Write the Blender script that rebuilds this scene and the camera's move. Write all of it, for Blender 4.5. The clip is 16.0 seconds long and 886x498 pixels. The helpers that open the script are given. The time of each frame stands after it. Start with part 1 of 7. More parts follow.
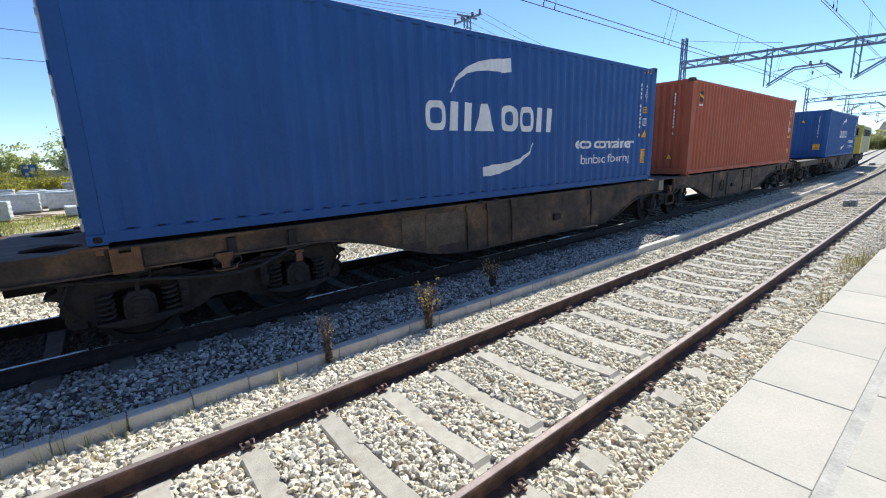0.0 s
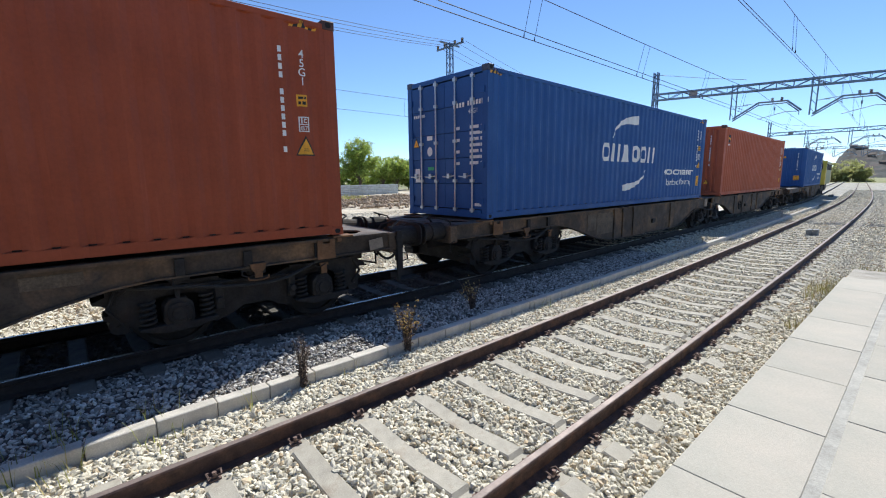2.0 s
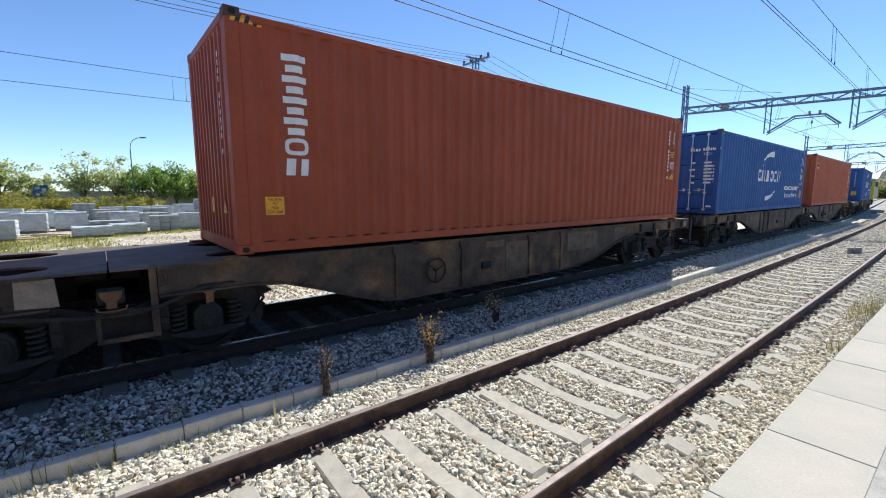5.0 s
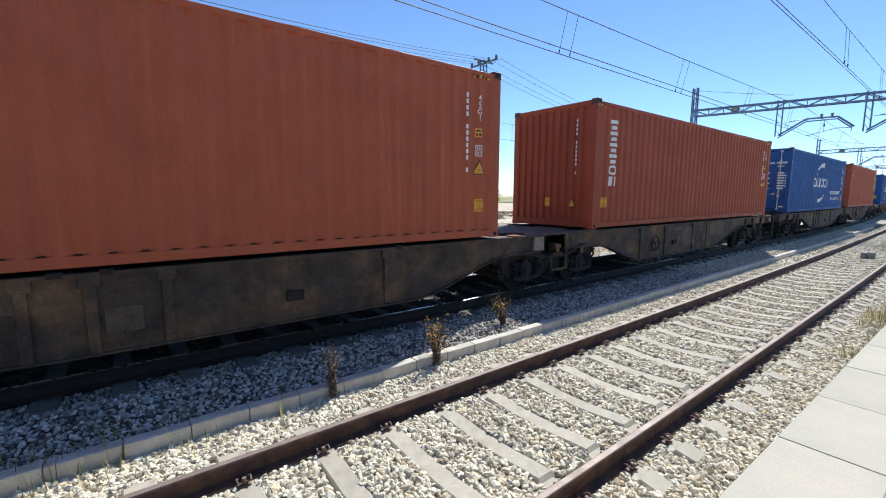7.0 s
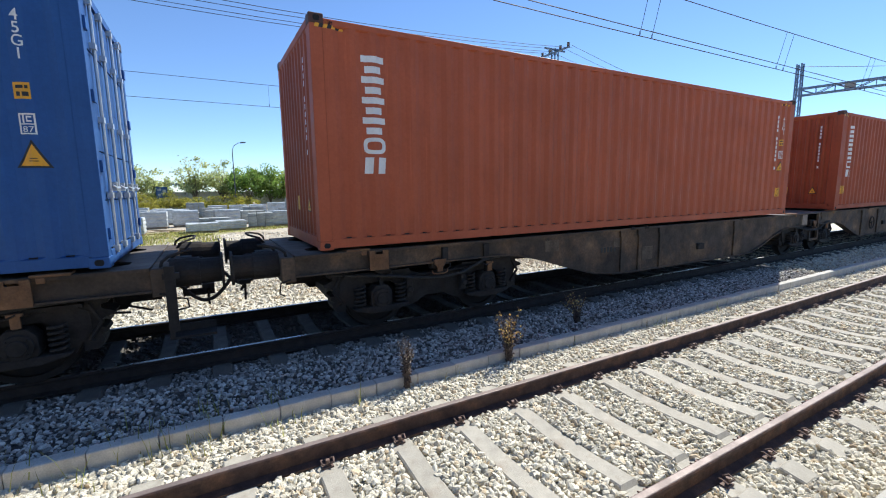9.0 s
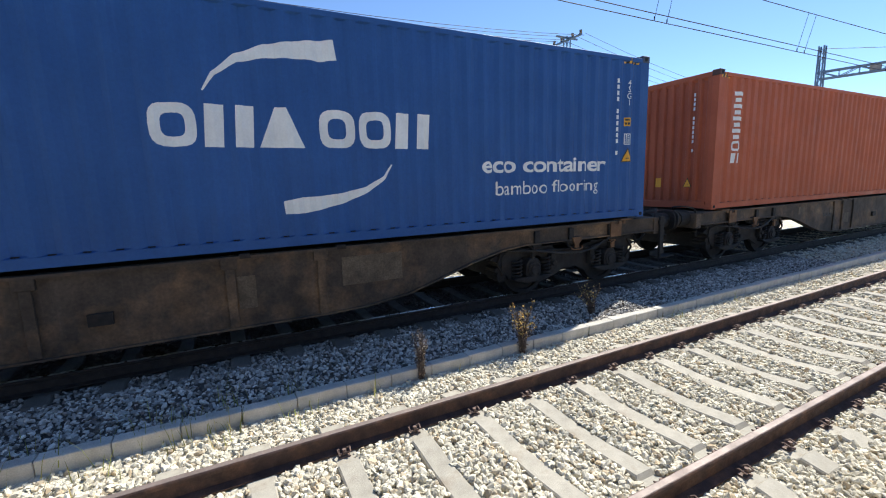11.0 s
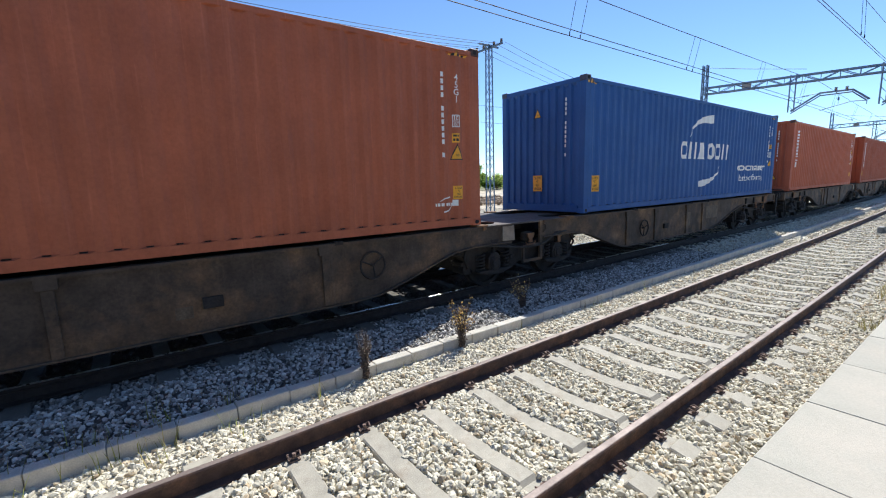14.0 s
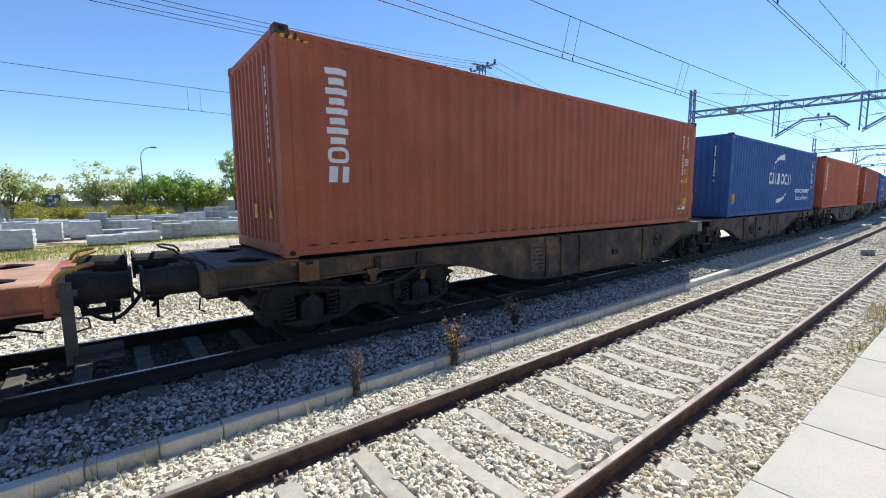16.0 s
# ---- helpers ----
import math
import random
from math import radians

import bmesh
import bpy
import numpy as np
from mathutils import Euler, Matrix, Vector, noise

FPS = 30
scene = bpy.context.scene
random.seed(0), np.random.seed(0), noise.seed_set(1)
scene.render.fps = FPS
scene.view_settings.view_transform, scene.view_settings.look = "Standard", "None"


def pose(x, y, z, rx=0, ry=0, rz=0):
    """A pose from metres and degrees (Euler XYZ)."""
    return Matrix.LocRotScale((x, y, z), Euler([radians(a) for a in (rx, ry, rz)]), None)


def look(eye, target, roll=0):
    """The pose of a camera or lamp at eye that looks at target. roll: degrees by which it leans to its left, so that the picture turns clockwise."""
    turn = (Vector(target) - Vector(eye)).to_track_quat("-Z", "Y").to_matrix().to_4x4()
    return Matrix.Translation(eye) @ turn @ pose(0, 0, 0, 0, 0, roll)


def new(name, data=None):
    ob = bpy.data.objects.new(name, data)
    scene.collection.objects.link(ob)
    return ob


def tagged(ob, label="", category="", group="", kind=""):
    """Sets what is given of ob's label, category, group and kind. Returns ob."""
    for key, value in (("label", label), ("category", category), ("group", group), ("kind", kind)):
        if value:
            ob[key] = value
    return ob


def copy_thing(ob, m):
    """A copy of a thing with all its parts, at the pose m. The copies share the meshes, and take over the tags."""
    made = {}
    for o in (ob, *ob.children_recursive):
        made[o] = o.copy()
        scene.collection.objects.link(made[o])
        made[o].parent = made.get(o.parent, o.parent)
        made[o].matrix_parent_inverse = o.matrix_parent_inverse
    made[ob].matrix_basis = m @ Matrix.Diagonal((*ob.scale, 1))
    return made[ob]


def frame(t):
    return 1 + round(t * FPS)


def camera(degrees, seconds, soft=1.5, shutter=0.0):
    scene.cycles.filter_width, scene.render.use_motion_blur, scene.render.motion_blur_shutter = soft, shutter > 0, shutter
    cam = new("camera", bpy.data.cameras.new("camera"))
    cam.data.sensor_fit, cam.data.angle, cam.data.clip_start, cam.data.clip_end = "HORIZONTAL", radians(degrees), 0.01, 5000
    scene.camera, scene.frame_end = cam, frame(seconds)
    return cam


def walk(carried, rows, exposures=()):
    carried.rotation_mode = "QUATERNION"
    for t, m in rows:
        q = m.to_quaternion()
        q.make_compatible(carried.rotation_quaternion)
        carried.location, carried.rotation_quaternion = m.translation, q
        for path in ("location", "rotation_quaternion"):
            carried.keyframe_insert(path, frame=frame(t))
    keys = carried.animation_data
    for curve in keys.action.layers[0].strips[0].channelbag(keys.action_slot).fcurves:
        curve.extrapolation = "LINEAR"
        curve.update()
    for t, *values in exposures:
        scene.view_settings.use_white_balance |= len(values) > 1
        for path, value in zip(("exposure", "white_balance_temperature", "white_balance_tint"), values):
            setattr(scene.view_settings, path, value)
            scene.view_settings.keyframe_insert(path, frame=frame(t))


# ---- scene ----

# ---- camera and its path (x along the line, y away from the platform, z up from the near rail) ----
LENS = 92.1
cam = camera(LENS, 16.0, soft=1.08)
CAM_ROWS = [
    (0, pose(0.224, 0.002, 2.060, 77.95, 1.91, -40.02)),
    (0.5, pose(0.230, 0.012, 2.056, 78.68, 1.54, -40.94)),
    (1, pose(0.228, 0.014, 2.061, 79.53, 1.22, -41.63)),
    (1.5, pose(0.227, 0.020, 2.060, 80.25, 0.84, -42.00)),
    (2, pose(0.225, 0.027, 2.064, 80.76, 0.51, -42.58)),
    (2.5, pose(0.222, 0.034, 2.060, 81.30, 0.43, -42.26)),
    (3, pose(0.214, 0.034, 2.067, 81.72, 0.29, -41.07)),
    (3.5, pose(0.218, 0.035, 2.059, 81.88, 0.10, -41.14)),
    (4, pose(0.215, 0.041, 2.050, 82.14, 0.26, -40.38)),
    (6.5, pose(0.215, 0.052, 2.051, 82.58, -0.28, -38.87)),
    (7, pose(0.214, 0.054, 2.053, 82.71, -0.23, -38.50)),
    (7.5, pose(0.202, 0.052, 2.066, 82.74, 0.04, -37.11)),
    (8, pose(0.199, 0.055, 2.063, 82.92, 0.16, -35.66)),
    (8.5, pose(0.199, 0.079, 2.055, 82.77, 0.14, -34.01)),
    (9, pose(0.174, 0.111, 2.047, 82.08, 0.78, -29.57)),
    (9.5, pose(0.149, 0.135, 2.046, 81.70, 1.54, -26.80)),
    (12, pose(0.192, 0.097, 2.025, 80.85, 0.39, -29.82)),
    (12.5, pose(0.196, 0.113, 2.017, 80.94, -1.60, -30.43)),
    (13, pose(0.054, 0.121, 2.003, 80.66, -1.08, -32.34)),
    (13.5, pose(-0.023, 0.057, 2.037, 80.86, 1.51, -36.02)),
    (14, pose(-0.030, 0.075, 2.037, 81.13, 1.55, -37.76)),
    (14.5, pose(-0.028, 0.081, 2.044, 81.66, 1.23, -39.19)),
    (15, pose(-0.029, 0.089, 2.045, 82.15, 0.85, -40.39)),
    (15.5, pose(-0.036, 0.098, 2.037, 82.76, 0.79, -40.07)),
    (16, pose(-0.044, 0.109, 2.034, 83.27, 0.55, -38.83)),
]
walk(cam, CAM_ROWS, [(t, e + 0.09, 6230 if 9.2 < t < 12.8 else 6000, 10) for t, e in ((0, 0.57), (0.5, 0.42), (1.0, 0.36), (1.5, 0.33), (3.5, 0.36), (4.0, 0.42), (7.0, 0.46), (8.0, 0.58), (8.5, 0.60), (9.0, 0.53), (9.5, 0.46), (12.0, 0.72), (12.5, 0.64), (13.0, 0.47), (14.5, 0.50), (15.5, 0.52), (16, 0.50))])

# ---- daylight: clear sky, sun high ahead and beyond the train ----
SUN_DIR = Vector((3.37, 1.38, 4.36)).normalized()
world = bpy.data.worlds.new("clear_sky")
scene.world = world
world.use_nodes = True
wn = world.node_tree
sky = wn.nodes.new("ShaderNodeTexSky")
sky.sky_type = "NISHITA"
sky.sun_disc = False
sky.sun_elevation = math.asin(SUN_DIR.z)
sky.sun_rotation = math.atan2(SUN_DIR.x, SUN_DIR.y)
sky.altitude = 400
sky.air_density = 0.82
sky.dust_density = 0.0
sky.ozone_density = 5.0
wn.links.new(sky.outputs[0], wn.nodes["Background"].inputs[0])
wn.nodes["Background"].inputs[1].default_value = 0.118
sun = new("sun", bpy.data.lights.new("sun", "SUN"))
sun.data.energy = 4.7
sun.data.angle = radians(0.6)
sun.data.color = (1.0, 0.94, 0.82)
sun.matrix_world = look(SUN_DIR * 60, (0, 0, 0))

# ---- materials ----
def mat(name, base, rough=0.7, metal=0.0, var=0.25, scale=6.0, fine=60.0, bump=0.15, bump_scale=None,
        second=None, second_scale=1.2, second_amount=0.5, streak=0.0, obj_var=0.0, island=0.0, spec=0.5, depth=0.01):
    """Layered paint or mineral: two scales of noise in colour, fine relief, optional stains and streaks."""
    m = bpy.data.materials.new(name)
    m.use_nodes = True
    nt = m.node_tree
    n, l = nt.nodes, nt.links
    b = n["Principled BSDF"]
    b.inputs["Roughness"].default_value = rough
    b.inputs["Metallic"].default_value = metal
    b.inputs["Specular IOR Level"].default_value = spec
    tc = n.new("ShaderNodeTexCoord")

    def noise_tex(sc, detail=4.0, vec=None, rgh=0.6):
        t = n.new("ShaderNodeTexNoise")
        t.inputs["Scale"].default_value = sc
        t.inputs["Detail"].default_value = detail
        t.inputs["Roughness"].default_value = rgh
        l.new(vec or tc.outputs["Object"], t.inputs["Vector"])
        return t.outputs["Fac"]

    def ramp(src, lo, hi, a=0.0, c=1.0):
        r = n.new("ShaderNodeMapRange")
        r.inputs["From Min"].default_value, r.inputs["From Max"].default_value = lo, hi
        r.inputs["To Min"].default_value, r.inputs["To Max"].default_value = a, c
        l.new(src, r.inputs["Value"])
        return r.outputs["Result"]

    def mix(fac, a, c, mode="MIX"):
        x = n.new("ShaderNodeMix")
        x.data_type, x.blend_type = "RGBA", mode
        for sock, v in ((x.inputs[0], fac), (x.inputs[6], a), (x.inputs[7], c)):
            if hasattr(v, "links") or hasattr(v, "is_linked"):
                l.new(v, sock)
            elif isinstance(v, (int, float)):
                sock.default_value = v
            else:
                sock.default_value = (*v, 1.0)
        return x.outputs[2]

    coarse = ramp(noise_tex(scale), 0.3, 0.7, 1 - var, 1 + var)
    fineo = ramp(noise_tex(fine, 3.0), 0.3, 0.7, 1 - var * 0.6, 1 + var * 0.6)
    mul = n.new("ShaderNodeMath")
    mul.operation = "MULTIPLY"
    l.new(coarse, mul.inputs[0]), l.new(fineo, mul.inputs[1])
    value = mul.outputs[0]
    if obj_var or island:
        src = n.new("ShaderNodeObjectInfo").outputs["Random"] if obj_var else n.new("ShaderNodeNewGeometry").outputs["Random Per Island"]
        amt = obj_var or island
        m2 = n.new("ShaderNodeMath")
        m2.operation = "MULTIPLY"
        l.new(value, m2.inputs[0]), l.new(ramp(src, 0, 1, 1 - amt, 1 + amt), m2.inputs[1])
        value = m2.outputs[0]
    col = base
    if second is not None:
        if island:
            wn2 = n.new("ShaderNodeTexWhiteNoise")
            wn2.noise_dimensions = "1D"
            l.new(n.new("ShaderNodeNewGeometry").outputs["Random Per Island"], wn2.inputs["W"])
            fac = ramp(wn2.outputs["Value"], 1 - second_amount, 1 - second_amount + 0.25)
        else:
            fac = ramp(noise_tex(second_scale, 6.0), 0.62 - second_amount * 0.3, 0.78 - second_amount * 0.2)
        col = mix(fac, base, second)
    if streak:
        mp = n.new("ShaderNodeMapping")
        mp.inputs["Scale"].default_value = (9.0, 9.0, 0.35)
        l.new(tc.outputs["Object"], mp.inputs["Vector"])
        s1 = ramp(noise_tex(1.6, 5.0, mp.outputs["Vector"]), 0.60, 0.80, 0.0, streak)
        lighter = tuple(min(1, c * 1.7 + 0.035) for c in base)
        col = mix(s1, col, lighter)
        s2 = ramp(noise_tex(0.55, 4.0, mp.outputs["Vector"]), 0.55, 0.8, 0.0, streak)
        col = mix(s2, col, tuple(c * 0.6 for c in base))
        mq = n.new("ShaderNodeMapping")
        mq.inputs["Scale"].default_value = (26.0, 26.0, 1.1)
        l.new(tc.outputs["Object"], mq.inputs["Vector"])
        s3 = ramp(noise_tex(1.0, 6.0, mq.outputs["Vector"], 0.7), 0.70, 0.76, 0.0, min(1.0, streak * 1.4))
        col = mix(s3, col, tuple(min(1, c * 1.5 + 0.08) for c in base))
    hsv = n.new("ShaderNodeHueSaturation")
    if isinstance(col, tuple):
        hsv.inputs["Color"].default_value = (*col, 1.0)
    else:
        l.new(col, hsv.inputs["Color"])
    l.new(value, hsv.inputs["Value"])
    l.new(hsv.outputs["Color"], b.inputs["Base Color"])
    l.new(ramp(noise_tex(scale * 1.7), 0.3, 0.7, max(0.05, rough - 0.12), min(1, rough + 0.12)), b.inputs["Roughness"])
    if bump:
        bp = n.new("ShaderNodeBump")
        bp.inputs["Strength"].default_value = bump
        bp.inputs["Distance"].default_value = depth
        l.new(noise_tex(bump_scale or fine, 5.0), bp.inputs["Height"])
        l.new(bp.outputs["Normal"], b.inputs["Normal"])
    return m


M = {}
M["ballast_bed"] = mat("ballast_bed", (0.60, 0.555, 0.44), 0.95, var=0.35, scale=9, fine=38, bump=1.0, bump_scale=30, depth=0.04)
# darker base carries the small shadows of far stones that are not modelled
M["bed_far"] = mat("self_shaded_far_ballast", (0.37, 0.345, 0.285), 0.97, var=0.4, scale=2.2, fine=12, bump=0.8, bump_scale=12, depth=0.05, second=(0.25, 0.235, 0.17), second_scale=0.3, second_amount=0.45)
M["stone"] = mat("pale_ballast_stone", (0.615, 0.57, 0.455), 0.9, var=0.12, scale=20, fine=120, bump=0.3, island=0.30,
                 second=(0.48, 0.37, 0.23), second_amount=0.24)
M["stone_grey"] = mat("grey_ballast_stone", (0.52, 0.49, 0.435), 0.9, var=0.15, scale=20, fine=120, bump=0.3, island=0.5,
                      second=(0.15, 0.13, 0.11), second_amount=0.40)
# dark base colour stands for the shade in the gaps between stones
M["bed_mid"] = mat("gap_shade_bed", (0.085, 0.078, 0.07), 0.95, var=0.35, scale=9, fine=38, bump=1.0, bump_scale=30, depth=0.04)
M["stone_darker"] = mat("darker_ballast_stone", (0.33, 0.31, 0.275), 0.9, var=0.15, scale=20, fine=120, bump=0.3, island=0.5, second=(0.12, 0.105, 0.09), second_amount=0.35)
# stones, bed and sleepers: train's shade put into the colour on top of oil
M["stone_dark"] = mat("train_shade_oily_stone", (0.10, 0.09, 0.08), 0.9, var=0.2, scale=20, fine=120, bump=0.3, island=0.45)
M["bed_dark"] = mat("train_shade_oily_bed", (0.055, 0.05, 0.045), 0.95, var=0.35, scale=9, fine=38, bump=1.0, bump_scale=30, depth=0.04)
M["sleeper_dark"] = mat("train_shade_oily_concrete", (0.105, 0.096, 0.082), 0.9, var=0.25, scale=7, fine=90, bump=0.35, bump_scale=120, obj_var=0.15)
M["sleeper"] = mat("weathered_concrete", (0.40, 0.37, 0.305), 0.9, var=0.14, scale=7, fine=90, bump=0.35, bump_scale=120, obj_var=0.08,
                   second=(0.29, 0.25, 0.195), second_scale=5, second_amount=0.3)
M["kerb"] = mat("kerb_concrete", (0.52, 0.485, 0.42), 0.9, var=0.2, scale=5, fine=80, bump=0.3, obj_var=0.06)
M["platform"] = mat("pale_platform_slab", (0.425, 0.405, 0.34), 0.85, var=0.11, scale=1.6, fine=60, bump=0.2, bump_scale=110, obj_var=0.04,
                    second=(0.44, 0.40, 0.335), second_scale=0.9, second_amount=0.65, spec=0.3)
M["mortar"] = mat("pale_mortar", (0.385, 0.37, 0.325), 0.95, var=0.2, scale=5, fine=60, bump=0.3)
M["joint"] = mat("sandy_joint", (0.37, 0.34, 0.285), 0.95, var=0.3, scale=3, fine=90)
M["rail_side"] = mat("rusty_rail", (0.078, 0.048, 0.040), 0.75, 0.3, var=0.3, scale=8, fine=80, bump=0.3, second=(0.13, 0.07, 0.045), second_scale=4)
M["rail_dark"] = mat("dark_train_rail", (0.032, 0.025, 0.022), 0.75, 0.2, var=0.3, scale=8, fine=80, bump=0.3)
M["rail_head"] = mat("worn_rail_head", (0.22, 0.175, 0.155), 0.58, 0.25, var=0.25, scale=3, fine=50, bump=0.08)
M["rail_polished"] = mat("polished_rail_head", (0.38, 0.38, 0.38), 0.30, 0.9, var=0.1, scale=3, fine=50, bump=0.03)
M["clip"] = mat("rusty_clip", (0.17, 0.115, 0.092), 0.8, 0.2, var=0.3, scale=20, fine=120)
M["ground"] = mat("gravelly_ground", (0.52, 0.45, 0.34), 0.97, var=0.32, scale=0.9, fine=7, bump=0.8, bump_scale=14, depth=0.05,
                  second=(0.33, 0.265, 0.175), second_scale=0.22, second_amount=0.55)
M["blue"] = mat("blue_container_paint", (0.026, 0.089, 0.265), 0.58, spec=0.28, var=0.10, scale=1.3, fine=25, bump=0.06, streak=0.18, obj_var=0.05)
M["orange"] = mat("rust_red_container_paint", (0.385, 0.096, 0.043), 0.58, spec=0.28, var=0.10, scale=1.3, fine=25, bump=0.06, streak=0.30, obj_var=0.06)
M["dark_red"] = mat("dark_rust_red_container_paint", (0.30, 0.066, 0.027), 0.56, spec=0.28, var=0.12, scale=1.3, fine=25, bump=0.06, streak=0.30)
M["brown_red"] = mat("faded_brown_red_container_paint", (0.355, 0.103, 0.050), 0.6, spec=0.3, var=0.14, scale=1.1, fine=25, bump=0.06, streak=0.45)
M["casting"] = mat("scuffed_casting", (0.06, 0.07, 0.10), 0.6, 0.2, var=0.3, scale=10, fine=70)
M["casting_red"] = mat("scuffed_red_casting", (0.09, 0.042, 0.03), 0.6, 0.2, var=0.3, scale=10, fine=70)
M["galv"] = mat("galvanised_bar", (0.55, 0.57, 0.58), 0.4, 0.7, var=0.12, scale=6, fine=60)
M["red_bar"] = mat("red_painted_bar", (0.42, 0.16, 0.10), 0.5, 0.2, var=0.2, scale=6, fine=60)
M["dark_hole"] = mat("hole_shade_black", (0.012, 0.012, 0.013), 0.9, var=0.2)
M["white"] = mat("white_marking", (0.74, 0.74, 0.72), 0.6, var=0.08, scale=3, fine=40, bump=0.03)
M["yellow"] = mat("yellow_label", (0.75, 0.36, 0.02), 0.55, var=0.1, scale=8, fine=60, bump=0.03)
M["black"] = mat("black_marking", (0.02, 0.02, 0.02), 0.6, var=0.2)
M["green_label"] = mat("green_label", (0.05, 0.40, 0.16), 0.55, var=0.1)
M["wagon"] = mat("grimy_brown_wagon_paint", (0.062, 0.045, 0.032), 0.78, 0.1, var=0.38, scale=2.6, fine=30, bump=0.3,
                 second=(0.19, 0.112, 0.056), second_scale=1.5, second_amount=0.50, streak=0.35)
M["wagon_dark"] = mat("sooty_steel", (0.026, 0.0225, 0.0200), 0.8, 0.2, var=0.4, scale=4, fine=40, bump=0.25,
                      second=(0.042, 0.028, 0.019), second_scale=3, second_amount=0.33)
M["wagon_red"] = mat("faded_orange_wagon_paint", (0.36, 0.12, 0.06), 0.7, 0.1, var=0.25, scale=3, fine=40, bump=0.15,
                     second=(0.14, 0.07, 0.045), second_scale=2, second_amount=0.4)
M["deck"] = mat("worn_wagon_deck", (0.115, 0.097, 0.082), 0.8, 0.1, var=0.3, scale=3, fine=40, bump=0.25, second=(0.08, 0.065, 0.055), second_scale=2)
M["deck_tan"] = mat("sun_bleached_orange_deck", (0.40, 0.245, 0.165), 0.75, 0.1, var=0.25, scale=3, fine=40, bump=0.2, second=(0.36, 0.13, 0.07), second_scale=2, second_amount=0.35)
M["step_grey"] = mat("scraped_grey_step", (0.062, 0.060, 0.058), 0.65, 0.3, var=0.3, scale=6, fine=60, bump=0.2)
M["wheel"] = mat("wheel_steel", (0.019, 0.017, 0.016), 0.8, 0.2, var=0.3, scale=6, fine=60)
M["ring_tan"] = mat("dusty_tan_rim", (0.25, 0.20, 0.15), 0.7, var=0.25, scale=8, fine=60)
M["plate"] = mat("tan_data_panel", (0.112, 0.082, 0.052), 0.75, var=0.4, scale=5, fine=40)
M["rust_plate"] = mat("rusty_plate", (0.19, 0.098, 0.045), 0.8, 0.2, var=0.3, scale=6, fine=50)
# blue in this base colour is distance haze laid over galvanised steel
M["steel_grey"] = mat("haze_blue_galvanised_steel", (0.13, 0.20, 0.29), 0.6, 0.3, var=0.2, scale=3, fine=40, bump=0.08)
M["wire"] = mat("dark_copper_wire", (0.035, 0.035, 0.04), 0.6, 0.5, var=0.1)
M["insulator"] = mat("brown_insulator", (0.05, 0.03, 0.025), 0.3, var=0.1)
M["leaf"] = mat("fresh_leaf", (0.33, 0.43, 0.10), 0.6, var=0.25, scale=1.0, fine=8, bump=0, island=0.45, second=(0.40, 0.42, 0.09), second_amount=0.35)
M["leaf_dark"] = mat("dark_leaf", (0.22, 0.34, 0.075), 0.6, var=0.25, scale=1.0, fine=8, bump=0, island=0.45, second=(0.30, 0.38, 0.08), second_amount=0.35)
M["leaf_pale"] = mat("pale_young_leaf", (0.50, 0.54, 0.25), 0.6, var=0.2, scale=1.0, fine=8, bump=0, island=0.35, second=(0.36, 0.42, 0.14), second_amount=0.35)
M["bush_yellow"] = mat("yellow_green_leaf", (0.46, 0.42, 0.08), 0.6, var=0.2, scale=1.0, fine=8, bump=0, island=0.4, second=(0.28, 0.31, 0.06), second_amount=0.35)
M["grass"] = mat("spring_grass", (0.30, 0.31, 0.08), 0.7, var=0.3, scale=2, fine=14, bump=0, island=0.45, second=(0.44, 0.36, 0.16), second_amount=0.35)
M["grass_dry"] = mat("dry_lineside_grass", (0.23, 0.21, 0.08), 0.8, var=0.3, scale=2, fine=14, bump=0, island=0.45, second=(0.36, 0.28, 0.14), second_amount=0.4)
M["dry_stem"] = mat("dry_brown_weed", (0.115, 0.082, 0.062), 0.8, var=0.3, scale=10, fine=60, bump=0, island=0.4)
M["seed_head"] = mat("pale_dry_seed_head", (0.46, 0.38, 0.29), 0.8, var=0.3, scale=10, fine=60, bump=0, island=0.4, second=(0.20, 0.14, 0.10), second_amount=0.4)
M["sign_blue"] = mat("faded_blue_sign", (0.05, 0.11, 0.24), 0.5, var=0.15, scale=3, fine=30)
M["flower"] = mat("withered_yellow_flower", (0.76, 0.60, 0.26), 0.7, var=0.2, bump=0, island=0.35, second=(0.42, 0.25, 0.11), second_amount=0.35)
M["bark"] = mat("grey_brown_bark", (0.15, 0.11, 0.08), 0.9, var=0.3, scale=4, fine=30, bump=0.5)
M["wrap"] = mat("white_shrink_wrap", (0.50, 0.52, 0.505), 0.4, var=0.24, scale=3, fine=20, bump=0.35, bump_scale=9, depth=0.03, obj_var=0.12,
                second=(0.33, 0.36, 0.34), second_scale=1.6, second_amount=0.45)
M["block"] = mat("grey_concrete_block", (0.37, 0.385, 0.36), 0.85, var=0.22, scale=4, fine=40, bump=0.3, obj_var=0.14)
M["wood"] = mat("weathered_pallet_wood", (0.36, 0.27, 0.17), 0.85, var=0.25, scale=5, fine=50, bump=0.3)
M["wall"] = mat("stained_boundary_wall", (0.62, 0.59, 0.53), 0.9, var=0.2, scale=0.5, fine=6, bump=0.2, second=(0.30, 0.28, 0.25), second_scale=0.5, second_amount=0.4)
M["building"] = mat("grey_facade", (0.50, 0.54, 0.60), 0.8, var=0.06, scale=0.3, fine=2, bump=0)
# for the unseen wall added behind the platform
M["station"] = mat("plain_unseen_wall", (0.33, 0.30, 0.26), 0.9, var=0.1, scale=0.8, fine=15)
